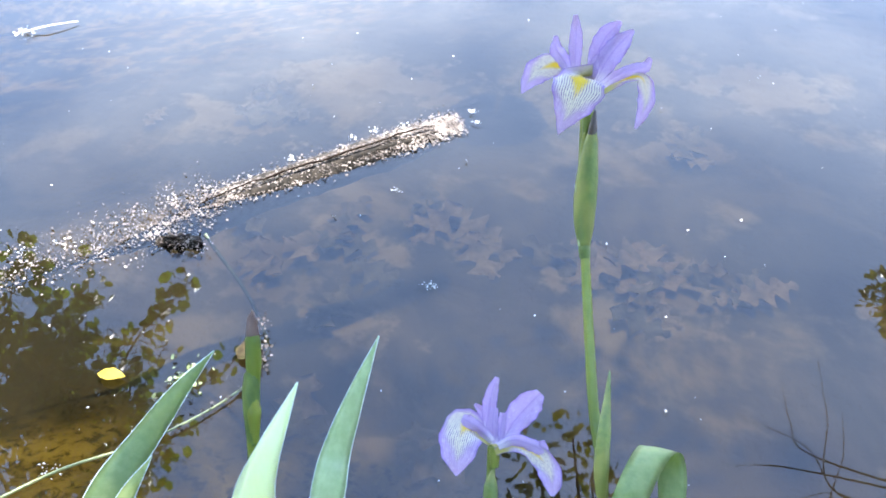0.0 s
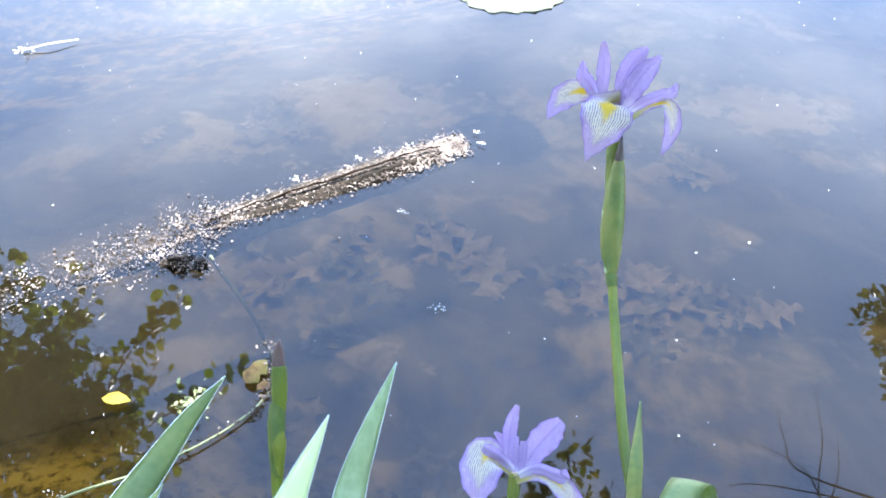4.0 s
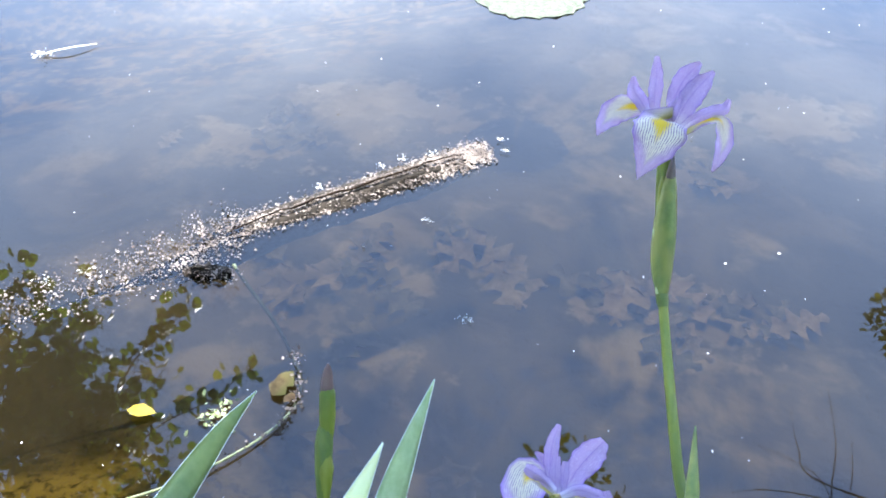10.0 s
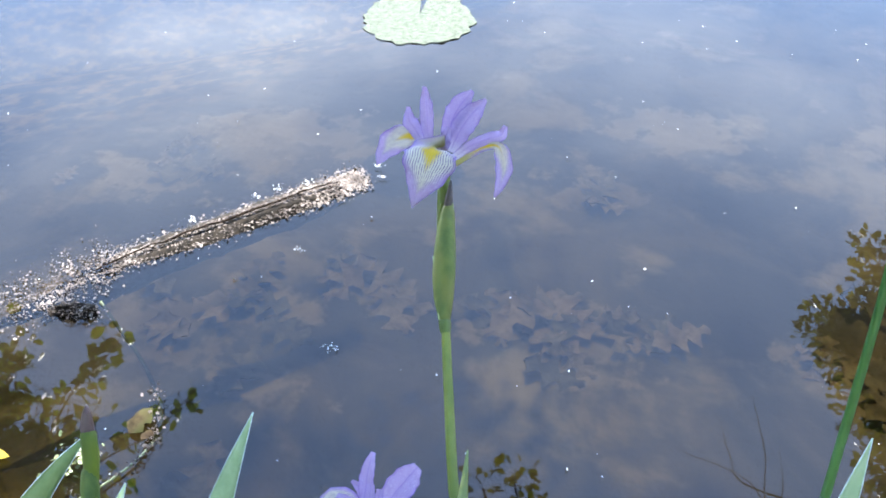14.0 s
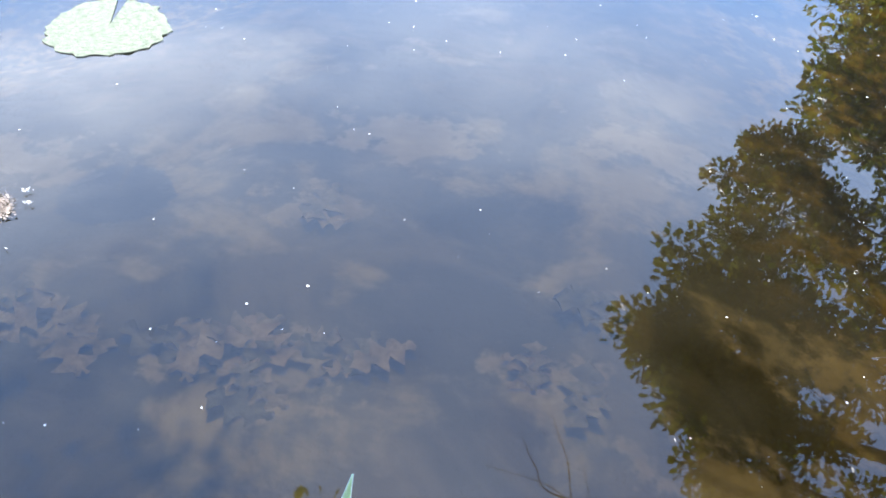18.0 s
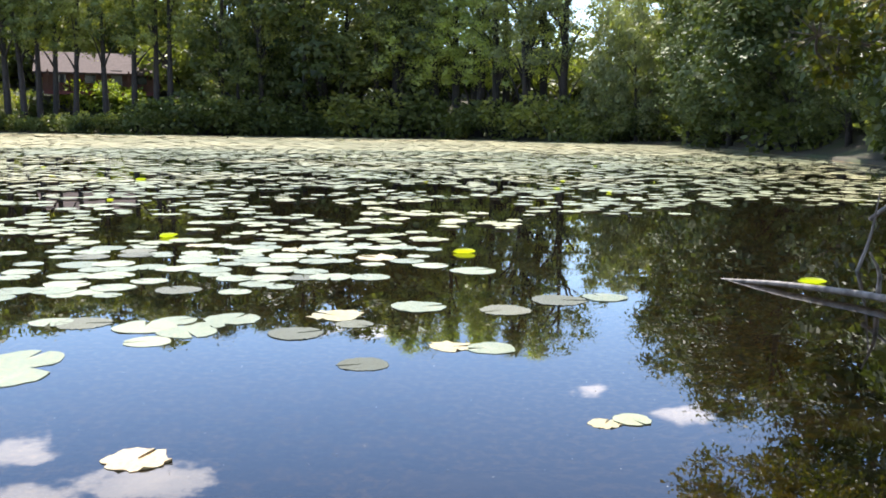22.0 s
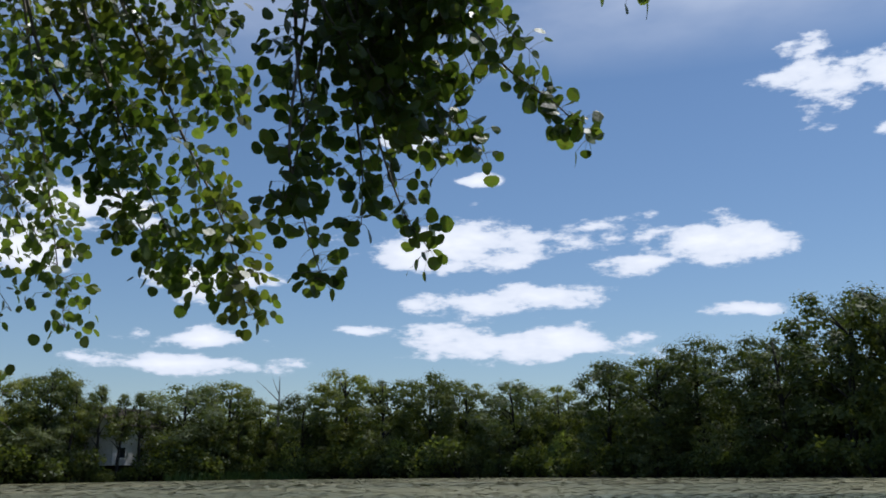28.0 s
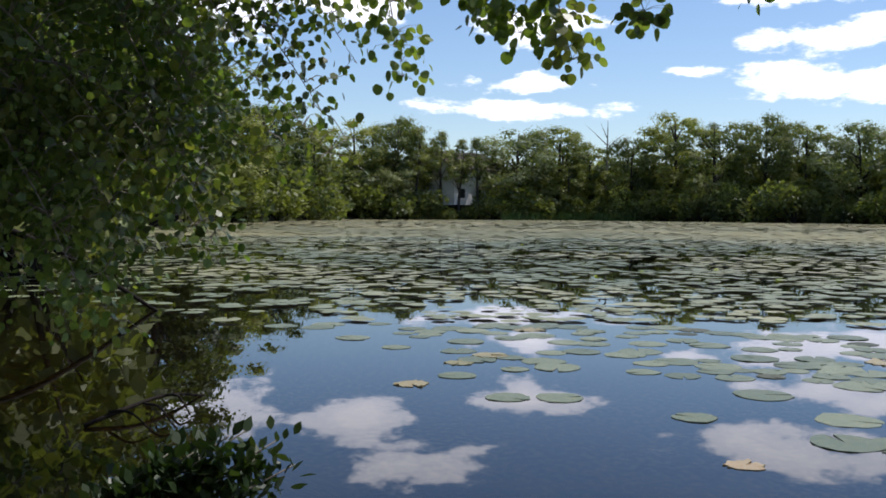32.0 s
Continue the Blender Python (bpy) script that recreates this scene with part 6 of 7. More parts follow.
for hub, k, r0 in ((HUB_A, 7, .05), (HUB_B, 6, .06), (HUB_C, 4, .05)):
    foot = trunk_line[k]
    mid = foot.lerp(hub, .5) + Vector((0, 0, .35))
    v, f = tube(curve_points([foot, mid, hub], 12), list(np.linspace(r0, .018, 12)), 8)
    mesh_object("limb", v, f, BARK, aspen)

LEAF_MESHES = []
for k in range(3):
    v, f = scatter_leaves(ROUND_LEAF, np.zeros((1, 3)), np.array([[0, 1., 0]]), np.array([1.0]), np.random.default_rng(900 + k), 0.0)
    v = v * np.array([1 + .1 * k, 1 - .06 * k, 1]) + np.array([0, 0, 0])
    me = bpy.data.meshes.new("leaf")
    me.from_pydata([tuple(q) for q in v], [], [tuple(q) for q in f])
    me.materials.append(LEAF_ROUND)
    LEAF_MESHES.append(me)


def hung_leaf(pos_, way_, size_, parent, rng_):
    q_ = Vector(way_).to_track_quat("Y", "Z").to_matrix().to_4x4()
    ob = new("leaf", LEAF_MESHES[int(rng_.integers(0, 3))])
    ob.parent = parent
    ob.matrix_basis = Matrix.Translation(pos_) @ q_ @ Matrix.Rotation(rng_.uniform(-2.2, 2.2), 4, "Y") @ Matrix.Diagonal((size_, size_, size_, 1))


REACH = 3.4
STRANDS_NEAR = [  # yaw and height along each bough, then its leaves
    ([(57, 33), (50, 25), (46, 21.8), (43.9, 19.6)], 64), ([(57, 31), (55, 24), (50.6, 19.0)], 66), ([(60, 31), (58, 22), (56, 16), (54.2, 13.2)], 62),
    ([(62, 31), (63, 20), (62, 15), (60.8, 11.4)], 56), ([(58, 36), (50, 32), (44, 29.5), (39.7, 27.2)], 50), ([(60, 29), (56, 22), (53, 18.6)], 60), ([(62, 30), (59, 25), (55.3, 20.5)], 66), ([(61, 28), (62.5, 19), (63.4, 15.4)], 48), ([(60, 27), (58.5, 19), (58.4, 14.8)], 50), ([(58, 33), (52, 29), (47.5, 25)], 56)]
for path_, count in STRANDS_NEAR:
    pts = [HUB_A] + [sight(a_, b_, REACH + rng.uniform(-.15, .15)) for a_, b_ in path_]
    line = curve_points(pts, 30)
    v, f = tube(line, list(np.linspace(.009, .0016, 30)), 6)
    pieces = [(v, f)]
    pos, way, siz = twig_leaves(line, int(count * 1.4), .051, rng, .11, .28)
    pieces += petioles(pos, line)
    bough = mesh_object("bough", *joined(pieces), TWIG, aspen)
    for p_, w_, s_ in zip(pos, way, siz):
        hung_leaf(p_, w_, s_, bough, rng)
# fuller leafage behind them, and the strands further along
STRANDS_MID = [([(72, 32), (69, 25), (67.2, 21)], 150, 3.3), ([(76, 30), (70, 20), (67, 14.5), (65.4, 9.2)], 210, 3.4), ([(77, 28), (73, 19), (68.6, 10.8)], 190, 3.5),
               ([(80, 28), (77.5, 17), (75.8, 8.2)], 200, 3.8), ([(79, 25), (74, 17), (70.4, 12)], 180, 3.6), ([(74, 34), (71, 30), (67.5, 26)], 150, 3.4),
               ([(80, 33), (76, 25), (72.5, 20)], 200, 3.6), ([(60, 35), (56, 30), (52, 27)], 190, 3.3), ([(61, 34), (59, 28), (56, 23)], 190, 3.4), ([(63, 36), (57, 33), (50, 30)], 150, 3.3), ([(63, 29), (62.5, 23), (61, 18)], 120, 3.4), ([(66, 48), (60, 42), (53, 36)], 170, 3.3), ([(68, 46), (62, 38), (56, 32)], 170, 3.4), ([(69, 52), (64, 46), (58, 41)], 170, 3.3), ([(60, 46), (55, 39), (49, 34)], 130, 3.3), ([(79, 30), (74, 27), (69.5, 22.5)], 180, 3.5)]
for path_, count, reach in STRANDS_MID:
    hub = HUB_A if path_[0][0] < 70 else HUB_B
    line = curve_points([hub] + [sight(a_, b_, reach * (1.04 if path_[0][0] < 70 else 1.25) + rng.uniform(-.15, .15)) for a_, b_ in path_], 30)
    pieces = [tube(line, list(np.linspace(.012, .0016, 30)), 6)]
    allpos = []
    pos, way, siz = twig_leaves(line, int(count * 1.6), .052, rng, .17, .30)
    side_twigs = []
    for p_ in pos[::3]:
        near_ = min(line, key=lambda q: (q - Vector(p_)).length)
        side_twigs.append(tube([near_, near_.lerp(Vector(p_), .5) + Vector((0, 0, .012)), p_], [.002, .0015, .001], 3))
    mesh_object("bough", *joined(pieces + side_twigs), TWIG, aspen)
    v, f = scatter_leaves(ROUND_LEAF, pos, way, siz, rng, .8)
    leaves_object("foliage", v, f, LEAF_ROUND, aspen)

# leafy sprays high over the water, seen in its mirror
SPRAYS = [(55.4, 42.5), (53.9, 43.7), (51.7, 43.6), (55.4, 44.6), (57.5, 44.5), (53.3, 44.9), (51.9, 45.7), (49.8, 45.2), (47.9, 46.4), (49.9, 47.6), (51.9, 48.1), (54.5, 48.4), (56.2, 48.8), (55.8, 50.4), (53.2, 49.5), (49.7, 42.1), (52.8, 42.3)]
for a_, b_ in SPRAYS:
    tip = mirrored(a_, b_, 3.4 + rng.uniform(-.1, .2), (-.08, -.02, .99))
    line = curve_points([HUB_A, HUB_A.lerp(tip, .5) + Vector((0, 0, .18)), tip], 24)
    pos, way, siz = twig_leaves(line[13:], 46, .056, rng, .15, .0)
    pieces = [tube(line, list(np.linspace(.008, .0016, 24)), 5)] + petioles(pos, line)
    bough = mesh_object("bough", *joined(pieces), TWIG, aspen)
    for p_, w_, s_ in zip(pos, way, siz):
        hung_leaf(p_, w_, s_, bough, rng)

# the dense left side of the crown, reaching down to the water
for k in range(128):
    band = rng.random()
    if k >= 92:
        up1 = rng.uniform(9, 34)
        yaw1 = rng.uniform(80, 104)
    elif band < .62:
        up1 = rng.uniform(3, 32)
        yaw1 = 75.6 + max(0, 9 - up1) * 0.9 + abs(rng.normal()) * 12
    else:
        up1 = rng.uniform(-6.5, 4)
        yaw1 = 83.5 + max(0, -up1) * 1.0 + abs(rng.normal()) * 11
    reach = rng.uniform(4.8, 6.4)
    yaw0, up0 = min(yaw1 + rng.uniform(5, 11), 118), up1 + rng.uniform(5, 12)
    a_, b_ = sight(yaw0, up0, reach + .3), sight(yaw1, up1, reach)
    b_.z = max(b_.z, .12)
    a_.z = max(a_.z, .5)
    mid = a_.lerp(b_, .5) + Vector((0, 0, .15))
    foot = trunk_line[min(11, max(3, int(a_.z * 1.7)))] + Vector(rng.normal(size=3)) * .5
    line = curve_points([foot, foot.lerp(a_, .6) + Vector((0, 0, .2)), a_, mid, b_], 40)
    pieces = [tube(line[12:], list(np.linspace(.010, .0016, 28)), 5)]
    pos, way, siz = twig_leaves(line[18:], int(rng.integers(165, 220)), .056, rng, .30, .0, .45)
    pos[:, 2] = np.maximum(pos[:, 2], .06)
    for p_ in pos[::6]:
        near_ = min(line[18:], key=lambda q: (q - Vector(p_)).length)
        pieces.append(tube([near_, near_.lerp(Vector(p_), .5) + Vector((0, 0, .03)), p_], [.004, .003, .0015], 3))
    mesh_object("bough", *joined(pieces), TWIG, aspen)
    v, f = scatter_leaves(SMALL_ROUND, pos, way, siz, rng, .9)
    leaves_object("foliage", v, f, LEAF_ROUND, aspen)

# leafage round the limbs further back
for k in range(46):
    c_ = sight(rng.uniform(92, 124), rng.uniform(4, 36), rng.uniform(5.0, 6.8))
    foot = trunk_line[4 + k % 7]
    line = curve_points([foot, foot.lerp(c_, .55) + Vector((0, 0, .3)) + Vector(rng.normal(size=3)) * .2, c_], 16)
    mesh_object("bough", *tube(line, list(np.linspace(.02, .003, 16)), 5), TWIG, aspen)
    pos, way, siz = twig_leaves(line[5:], 150, .072, rng, .42, .0, .4)
    v, f = scatter_leaves(ROUND_LEAF, pos, way, siz, rng, .8)
    leaves_object("foliage", v, f, LEAF_ROUND, aspen)

# the unseen upper crown, added to shade the boughs below it
for k in range(5):
    c_ = Vector((rng.uniform(-8.6, -3.2), rng.uniform(-.6, 3.2), rng.uniform(4.4, 7.6)))
    foot = trunk_line[min(11, 6 + k % 6)]
    line = curve_points([foot, foot.lerp(c_, .55) + Vector((0, 0, .35)), c_], 16)
    mesh_object("bough", *tube(line, list(np.linspace(.03, .004, 16)), 5), TWIG, aspen)
    m_ = 150
    o_ = rng.normal(size=(m_, 3))
    o_ /= np.linalg.norm(o_, axis=1, keepdims=True)
    pos = np.array(c_) + o_ * (rng.uniform(.1, .75, m_))[:, None]
    v, f = scatter_leaves(ROUND_LEAF, pos, o_ + np.array([0, 0, -.6]), rng.uniform(.05, .09, m_), rng, .7)
    leaves_object("foliage", v, f, LEAF_ROUND, aspen)

# pale dead twigs among the leaves
for path_ in ([(98, 27), (93.5, 25.6), (90.4, 24.8)], [(98, 23.4), (93, 22.6), (89.6, 23.0)], [(99, 23.5), (94.2, 19.4), (91.2, 15.0)]):
    twig_line = curve_points([HUB_C.lerp(sight(100, 27, 3.2), .6)] + [sight(a_, b_, 3.0) for a_, b_ in path_], 20)
    mesh_object("dead_twig", *tube(twig_line, list(np.linspace(.007, .0025, 20)), 5), TWIG, aspen, "pale bare dead twig")

# bare boughs dipping into the water below the aspen
dip = thing("sunken_branch", "dark bare branch dipping into the water", "branch", group="branches in the water")
stalk("branch", [(-9.5, -2.9, 1.35), (-9.77, -1.87, .95), (-9.67, -1.26, .71), (-9.71, -.81, .46), (-9.71, -.13, -.01)], [.04, .034, .03, .028, .018], DARK_WOOD, dip, n=16, sides=7)
dip = thing("sunken_branch", "dark forked branch lying at the waterline", "branch", group="branches in the water")
stalk("branch", [(-4.5, -.35, .01), (-4.7, -.15, .05), (-4.95, .02, .05), (-5.19, .225, -.01)], [.012, .011, .009, .005], DARK_WOOD, dip, n=14, sides=6)
for x0, y0, x1, y1 in ((-4.6, -.25, -4.3, -.05), (-4.75, -.1, -4.35, .05), (-4.95, .02, -4.6, .12)):
    stalk("twig", [(x0, y0, .05), ((x0 + x1) / 2, (y0 + y1) / 2, .07), (x1, y1, .01)], [.008, .006, .003], DARK_WOOD, dip, n=8, sides=5)
# a young willow at the water's edge, its shade put into the leaf colour
sprig = thing("young_willow", "small-leaved young willow at the water's edge, shade-coloured", "shrub")
for x, y, z in ((-1.89, 0.16, 0.54), (-1.89, 0.09, 0.51), (-1.88, 0.26, 0.53), (-1.88, 0.21, 0.49), (-1.89, 0.04, 0.51), (-1.88, -0.01, 0.46), (-1.88, 0.14, 0.47), (-1.86, 0.19, 0.555), (-1.90, 0.23, 0.45), (-1.87, 0.02, 0.42), (-1.90, 0.11, 0.50), (-1.86, 0.29, 0.48), (-1.88, 0.07, 0.44)):
    foot_ = Vector((-2.0 + (x + 1.9) * .4, -.50 + y * .3, -.05))
    line = curve_points([foot_, foot_.lerp(Vector((x, y, z)), .5) + Vector((0, -.04, .05)), (x, y, z)], 18)
    mesh_object("stem", *tube(line, list(np.linspace(.007, .0015, 18)), 5), TWIG, sprig)
    pos, way, siz = twig_leaves(line, 150, .036, rng, .05, .45, -.5)
    v, f = scatter_leaves([(0, 0, 0), (.22, .25, .03), (.28, .55, .04), (0, 1, -.03), (-.28, .55, .04), (-.22, .25, .03)], pos, way, siz, rng, .6)
    leaves_object("foliage", v, f, LEAF_SHADED, sprig)

# ---------------------------------------------------------------- oaks over the right of the water
rng = np.random.default_rng(400)


def sprig_cluster(centre, radius, count, size, rng_):
    c_ = np.array(centre)
    o_ = rng_.normal(size=(count, 3))
    o_ /= np.linalg.norm(o_, axis=1, keepdims=True)
    pos_ = c_ + o_ * (radius * rng_.uniform(.15, 1, count) ** .6)[:, None] * np.array([1, 1, .6])
    way_ = o_ * .8 + rng_.normal(size=(count, 3)) * .5 + np.array([0, 0, -.15])
    return pos_, way_, size * rng_.uniform(.6, 1.2, count)


def limbed_oak(label, foot, hubs, clusters, leaf_size, radius, count, trunk_r):
    """clusters: (place, which hub)."""
    ob = thing("oak_tree", label, "tree")
    top_z = max(h_.z for h_ in hubs)
    tl = curve_points([foot - Vector((0, 0, .4)), foot + Vector((-.1, .1, top_z * .4)), foot + Vector((-.2, .2, top_z * .8)), foot + Vector((-.2, .3, top_z * 1.3))], 12)
    v_, f_ = tube(tl, list(np.linspace(trunk_r, trunk_r * .4, 12)), 12)
    mesh_object("trunk", v_, f_, BARK, ob)
    for i_, h_ in enumerate(hubs):
        start = min(tl, key=lambda q: abs(q.z - h_.z * .8))
        v_, f_ = tube(curve_points([start, start.lerp(h_, .5) + Vector((0, 0, .25)), h_], 12), list(np.linspace(trunk_r * .45, .02, 12)), 8)
        mesh_object("limb", v_, f_, BARK, ob)
        mine = sorted((c_ for c_, k_ in clusters if k_ == i_), key=lambda q: (q - h_).length)
        nodes_ = [h_]
        pieces_, P_, W_, S_ = [], [], [], []
        for c_ in mine:
            from_ = min(nodes_, key=lambda q: (q - c_).length)
            mid_ = from_.lerp(c_, .55) + Vector(rng.normal(size=3)) * .06 + Vector((0, 0, .06))
            nodes_.append(c_)
            ln = curve_points([from_, mid_, c_], 8)
            pieces_.append(tube(ln, list(np.linspace(.011, .005, 8)), 5))
            p_, w_, s_ = sprig_cluster(c_, radius * rng.uniform(.7, 1.3), count, leaf_size, rng)
            for q_ in p_[::5]:
                pieces_.append(tube([c_, tuple(q_)], [.003, .0015], 3))
            P_.append(p_), W_.append(w_), S_.append(s_)
        if mine:
            mesh_object("bough", *joined(pieces_), BARK, ob)
            v_, f_ = scatter_leaves(LOBED_LEAF, np.concatenate(P_), np.concatenate(W_), np.concatenate(S_), rng, .7)
            leaves_object("foliage", v_, f_, LEAF_OAK, ob)
    return ob


def oak_reach(down):
    """Low mirror images belong to boughs further out."""
    return max(3.3, 2.4 / (math.tan(radians(down)) - .19)) * rng.uniform(.98, 1.08)


hubs = [mirrored(-17, 47, 3.4), mirrored(-24, 40, 4.2), sight(-27, 8, 5.4)]
cl = []
EDGE_DOWN = [29.2, 30.9, 33.8, 36, 38.2, 39.2, 41.7, 44.2, 45.8, 47.5, 52, 58]
EDGE_YAW = [-15.2, -11.0, -9.9, -11.0, -10.6, -8.2, -9.7, -6.2, -9.2, -11.4, -15, -20]
for down, yaw_ in ((32, -11.5), (34, -10.4), (36.5, -11.8), (38.8, -9.2), (40, -9.6), (42.5, -10), (44, -7.4), (45.0, -8.6), (47, -11.5)):
    cl.append((mirrored(yaw_ - 2.5, down, oak_reach(down)), 0 if down > 41 else 1))
for _ in range(120):
    down = rng.uniform(31, 58)
    yaw_ = np.interp(down, EDGE_DOWN, EDGE_YAW) - 3.8 - abs(rng.normal()) * 8
    cl.append((mirrored(yaw_, down, oak_reach(down)), 0 if down > 43 else 1))
for _ in range(9):
    cl.append((sight(rng.uniform(-26, -19.6), rng.uniform(2.5, 12), rng.uniform(4.6, 5.6), (.2, .07, 1.06)), 2))
limbed_oak("oak leaning over the pond from the near bank", Vector((4.9, 2.6, .1)), hubs, cl, .050, .19, 175, .16)
hubs = [mirrored(-20, 30, 8.4), mirrored(-23, 22, 9.6)]
cl = []
for _ in range(120):
    down = rng.uniform(18.5, 30)
    edge = np.interp(down, [18, 19.6, 21.7, 24, 26, 28, 31, 34], [-15, -12.2, -12.6, -14, -15.4, -15.6, -15.6, -15])
    yaw_ = edge - 2.2 - abs(rng.normal()) * 7
    cl.append((mirrored(yaw_, down, oak_reach(down)), 0 if down > 25 else 1))
limbed_oak("second oak further along the wooded bank", Vector((7.6, 8.2, .1)), hubs, cl, .080, .33, 105, .2)
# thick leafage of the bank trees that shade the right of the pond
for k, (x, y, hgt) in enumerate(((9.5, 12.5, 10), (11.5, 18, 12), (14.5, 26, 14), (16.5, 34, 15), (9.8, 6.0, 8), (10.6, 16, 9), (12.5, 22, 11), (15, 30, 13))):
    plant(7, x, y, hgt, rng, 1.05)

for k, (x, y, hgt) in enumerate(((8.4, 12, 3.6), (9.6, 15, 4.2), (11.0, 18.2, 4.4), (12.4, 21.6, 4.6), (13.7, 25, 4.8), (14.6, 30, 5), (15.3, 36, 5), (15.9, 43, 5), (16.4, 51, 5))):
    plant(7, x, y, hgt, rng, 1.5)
for k, (x, y, s) in enumerate(((10.4, 16, 1.0), (11.6, 19, 1.1), (13, 22.5, 1.2), (14.4, 26, 1.3), (15.4, 31, 1.2), (16.4, 38, 1.1))):
    ob = copy_thing(shrub_protos[k % 4], Matrix.Identity(4))
    ob.matrix_basis = Matrix.Translation((x, y, .0)) @ Matrix.Rotation(k * 1.3, 4, "Z") @ Matrix.Diagonal((s, s, s * 1.2, 1))

# a bare dead bough high over the water
dead_bough = thing("dead_bough", "thin bare dead bough above the water", "branch")
eye0 = (-.08, -.02, .99)
root = mirrored(-26, 50, 3.0, eye0)
tips = [[(-18, 53), (-13, 51.5), (-6.4, 51.3)], [(-17, 53), (-13.5, 49.5), (-11.2, 46.9)], [(-18, 54), (-16, 51), (-14.5, 49)], [(-15, 52.5), (-10, 53.5), (-7, 54.5)], [(-18, 54), (-16.4, 53.2), (-13.2, 55)], [(-14, 51.8), (-11, 50.6), (-9.2, 48.8)]]
for t_ in tips:
    line = [root] + [mirrored(a_, b_, 2.5, eye0) for a_, b_ in t_]
    stalk("twig", line, [.007, .0036, .0022, .0008], GREY_WOOD, dead_bough, n=22, sides=5)
# a leafy bough straight above the irises
over = thing("overhead_bough", "leafy oak bough above the bank", "branch")
ends = [mirrored(a_, b_, 2.1, eye0) for a_, b_ in ((14.4, 58.6), (11.9, 56.9), (9.2, 57.9), (8.1, 55.2), (5.5, 57.0), (3.5, 58.0), (11.3, 55.8), (7.5, 58.5), (6, 60), (12.5, 60))]
hub = mirrored(0, 66, 1.9, eye0)
pieces, P_, W_, S_ = [tube(curve_points([hub + Vector((1.6, -.9, -.3)), hub + Vector((.8, -.4, .1)), hub], 8), list(np.linspace(.03, .014, 8)), 6)], [], [], []
for e_ in ends:
    pieces.append(tube(curve_points([hub, hub.lerp(e_, .5) + Vector((0, 0, .08)), e_], 8), list(np.linspace(.014, .004, 8)), 5))
    p_, w_, s_ = sprig_cluster(e_, .11, 24, .046, rng)
    P_.append(p_), W_.append(w_), S_.append(s_)
mesh_object("bough", *joined(pieces), BARK, over)
v, f = scatter_leaves(LOBED_LEAF, np.concatenate(P_), np.concatenate(W_), np.concatenate(S_), rng, .7)
leaves_object("foliage", v, f, LEAF_OAK, over)

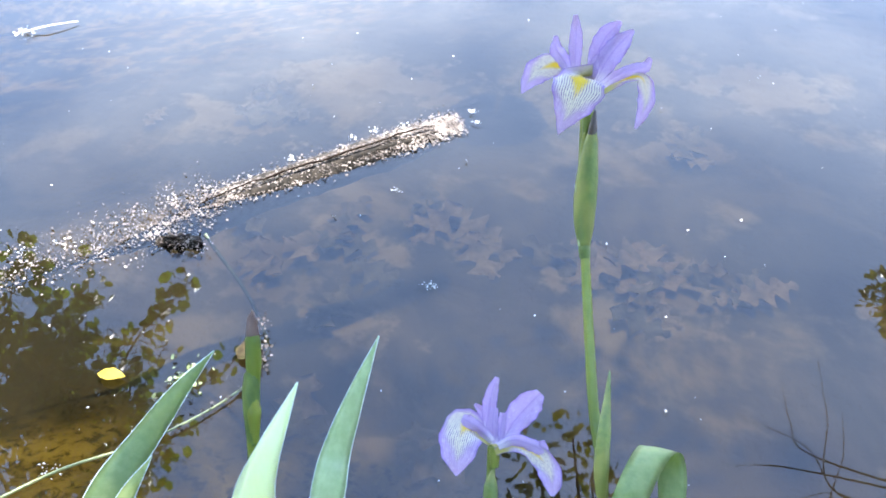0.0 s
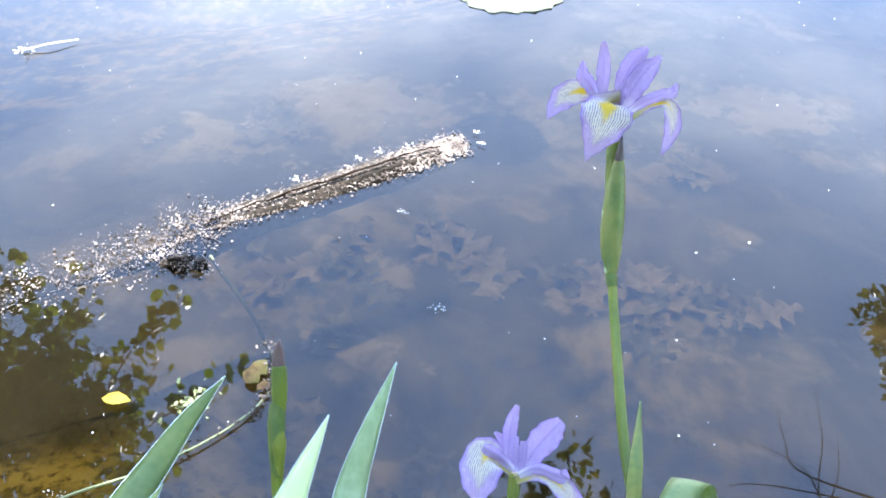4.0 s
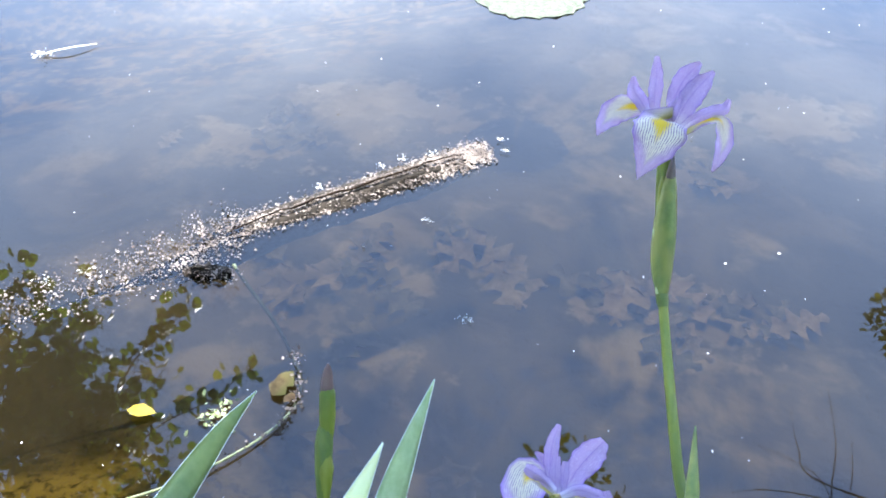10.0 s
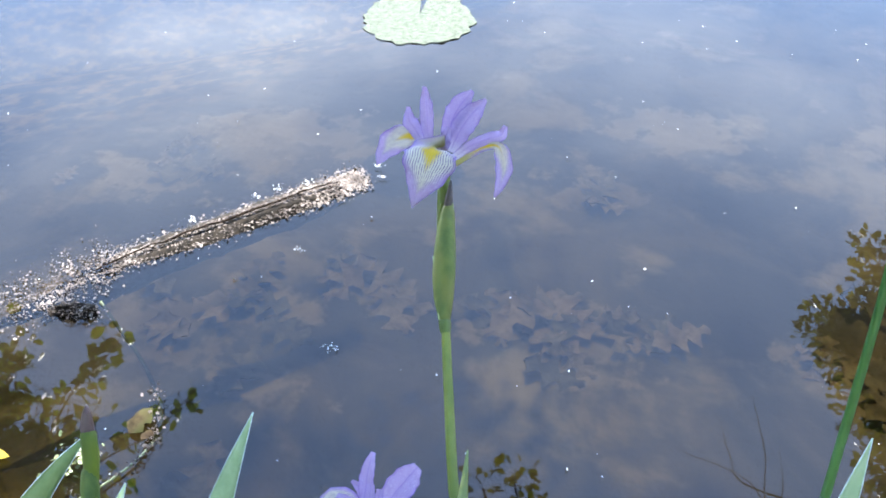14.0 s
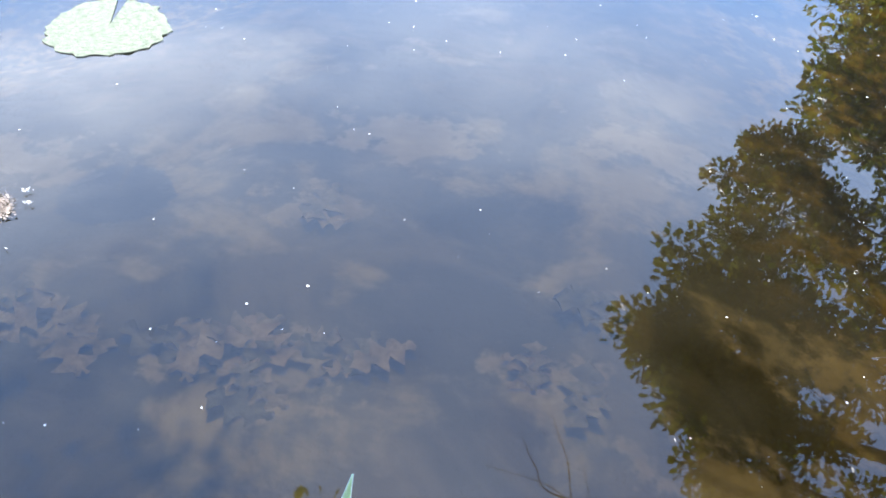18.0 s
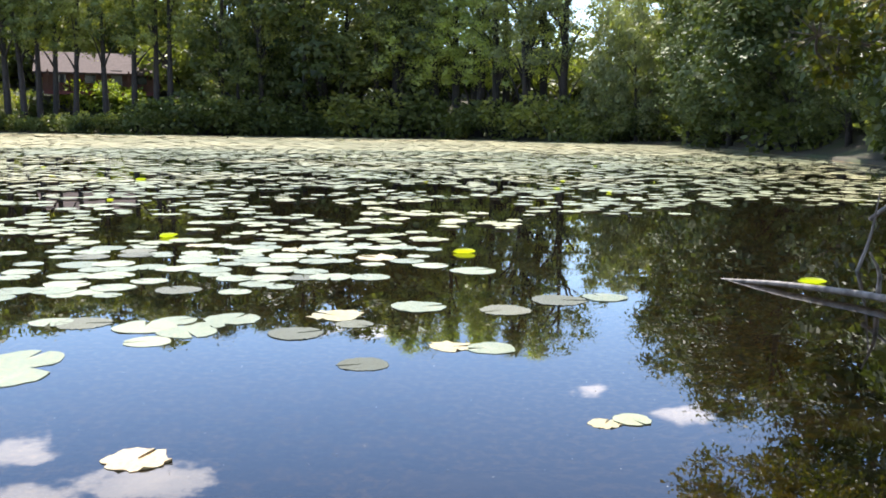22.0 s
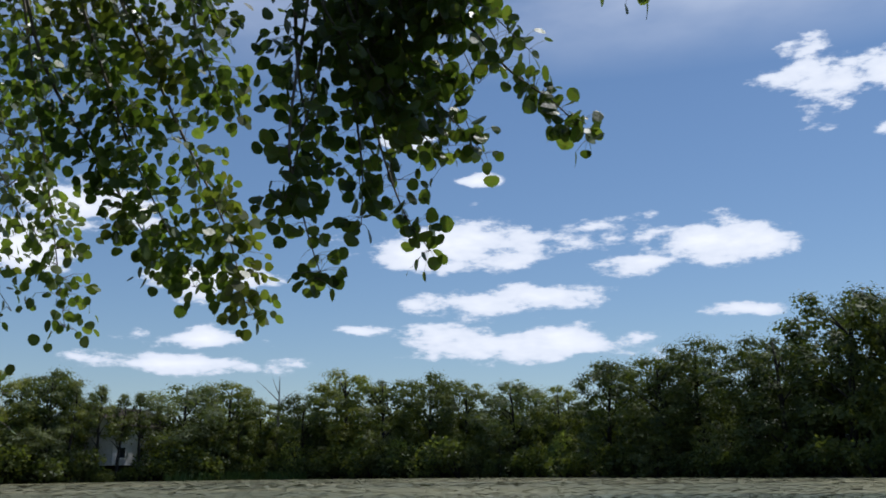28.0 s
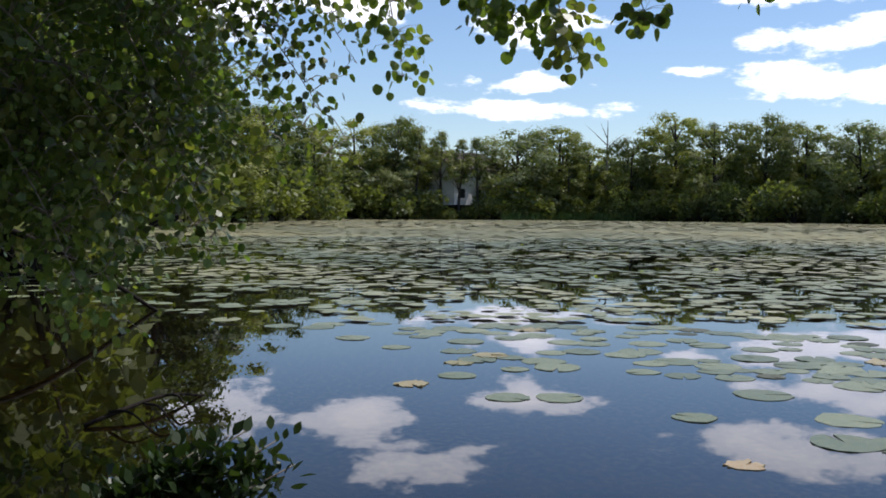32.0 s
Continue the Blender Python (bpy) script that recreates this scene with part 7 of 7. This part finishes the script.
# a tall unseen oak, added behind the bank to shade irises and near water
canopy = thing("oak_tree", "unseen tall oak added to shade the near bank", "tree")
foot = Vector((1.9, -2.6, .1))
crown_mid = Vector((-.9, 3.0, 7.4))
tl = curve_points([foot - Vector((0, 0, .4)), foot + Vector((-.1, .2, 3)), foot + Vector((-.3, .6, 6)), foot + Vector((-.4, .8, 10))], 12)
mesh_object("trunk", *tube(tl, list(np.linspace(.26, .10, 12)), 12), BARK, canopy)
for k in range(7):
    start = tl[5 + k % 4]
    end = Vector((rng.uniform(-1.3, .9), rng.uniform(1.6, 3.9), rng.uniform(6.6, 8.2)))
    limb_line = curve_points([start, start.lerp(end, .5) + Vector((0, 0, .5)), end], 16)
    mesh_object("limb", *tube(limb_line, list(np.linspace(.09, .015, 16)), 7), BARK, canopy)
    P_, W_, S_, pieces = [], [], [], []
    for m_ in range(23):
        c_ = Vector((rng.uniform(-1.1, 1.1), rng.uniform(1.6, 4.2), rng.uniform(6.6, 8.4)))
        if m_ < 2:
            c_ = Vector((rng.uniform(-.85, -.4), rng.uniform(3.4, 3.95), rng.uniform(6.8, 7.4)))
        near_ = min(limb_line[6:], key=lambda q: (q - c_).length)
        pieces.append(tube(curve_points([near_, near_.lerp(c_, .5) + Vector((0, 0, .1)), c_], 6), list(np.linspace(.014, .004, 6)), 5))
        p_, w_, s_ = sprig_cluster(c_, .42, 44, .14, rng)
        P_.append(p_), W_.append(w_), S_.append(s_)
    mesh_object("bough", *joined(pieces), BARK, canopy)
    v, f = scatter_leaves(LOBED_LEAF, np.concatenate(P_), np.concatenate(W_), np.concatenate(S_), rng, .5)
    leaves_object("foliage", v, f, LEAF_OAK, canopy)
for k, (x, y, hgt) in enumerate(((-15, -6.5, 9), (-21, -8.5, 11), (-10, -5.8, 8), (-30, -11, 12), (-44, -14, 13), (-55, -6, 14), (-48, -8, 13), (-13.2, -4.6, 9), (-17.5, -5.6, 11), (-11.4, -4.9, 8.5), (-15.2, -5.2, 10))):
    plant((0, 1)[k % 2], x, y, hgt, rng, 1.1)

for k in range(16):
    a_ = radians(93.5 + (k % 8) * 1.5)
    r_ = 15 + 3.2 * k
    ob = copy_thing(shrub_protos[k % 4], Matrix.Identity(4))
    ob.matrix_basis = Matrix.Translation((-math.sin(a_) * r_, math.cos(a_) * r_ - 1.2, 0)) @ Matrix.Rotation(k * 1.9, 4, "Z") @ Matrix.Diagonal((1.3, 1.3, 1.5, 1))

# the grey trunk fallen into the shaded water
fallen = thing("fallen_trunk", "grey fallen trunk half sunk under the oaks", "log")
stalk("trunk", [(2.05, 6.9, -.03), (2.45, 6.35, .03), (2.86, 5.78, .05), (3.05, 5.2, .06), (3.8, 4.4, .10)], [.010, .018, .024, .028, .036], GREY_WOOD, fallen, n=26, sides=10)
for x0, y0, z0, x1, y1, z1 in ((2.86, 5.8, .08, 2.7, 5.6, .35), (3.3, 7.2, -.1, 3.42, 7.1, .62), (3.38, 7.15, .4, 3.75, 7.3, .7), (3.0, 5.4, .1, 2.8, 5.2, .16)):
    stalk("snag", [(x0, y0, z0), ((x0 + x1) / 2 + .03, (y0 + y1) / 2, (z0 + z1) / 2), (x1, y1, z1)], [.018, .012, .005], GREY_WOOD, fallen, n=8, sides=6)


# unseen oaks added on the near bank behind the irises, to block sky light
for k, (x, y, hgt) in enumerate(((-2.6, -5.2, 11), (4.2, -4.6, 12), (7.6, -3.0, 11), (1.0, -8.0, 13), (10.5, -1.0, 11), (6.2, -8.5, 13))):
    plant(6, x, y, hgt, rng, 1.25)
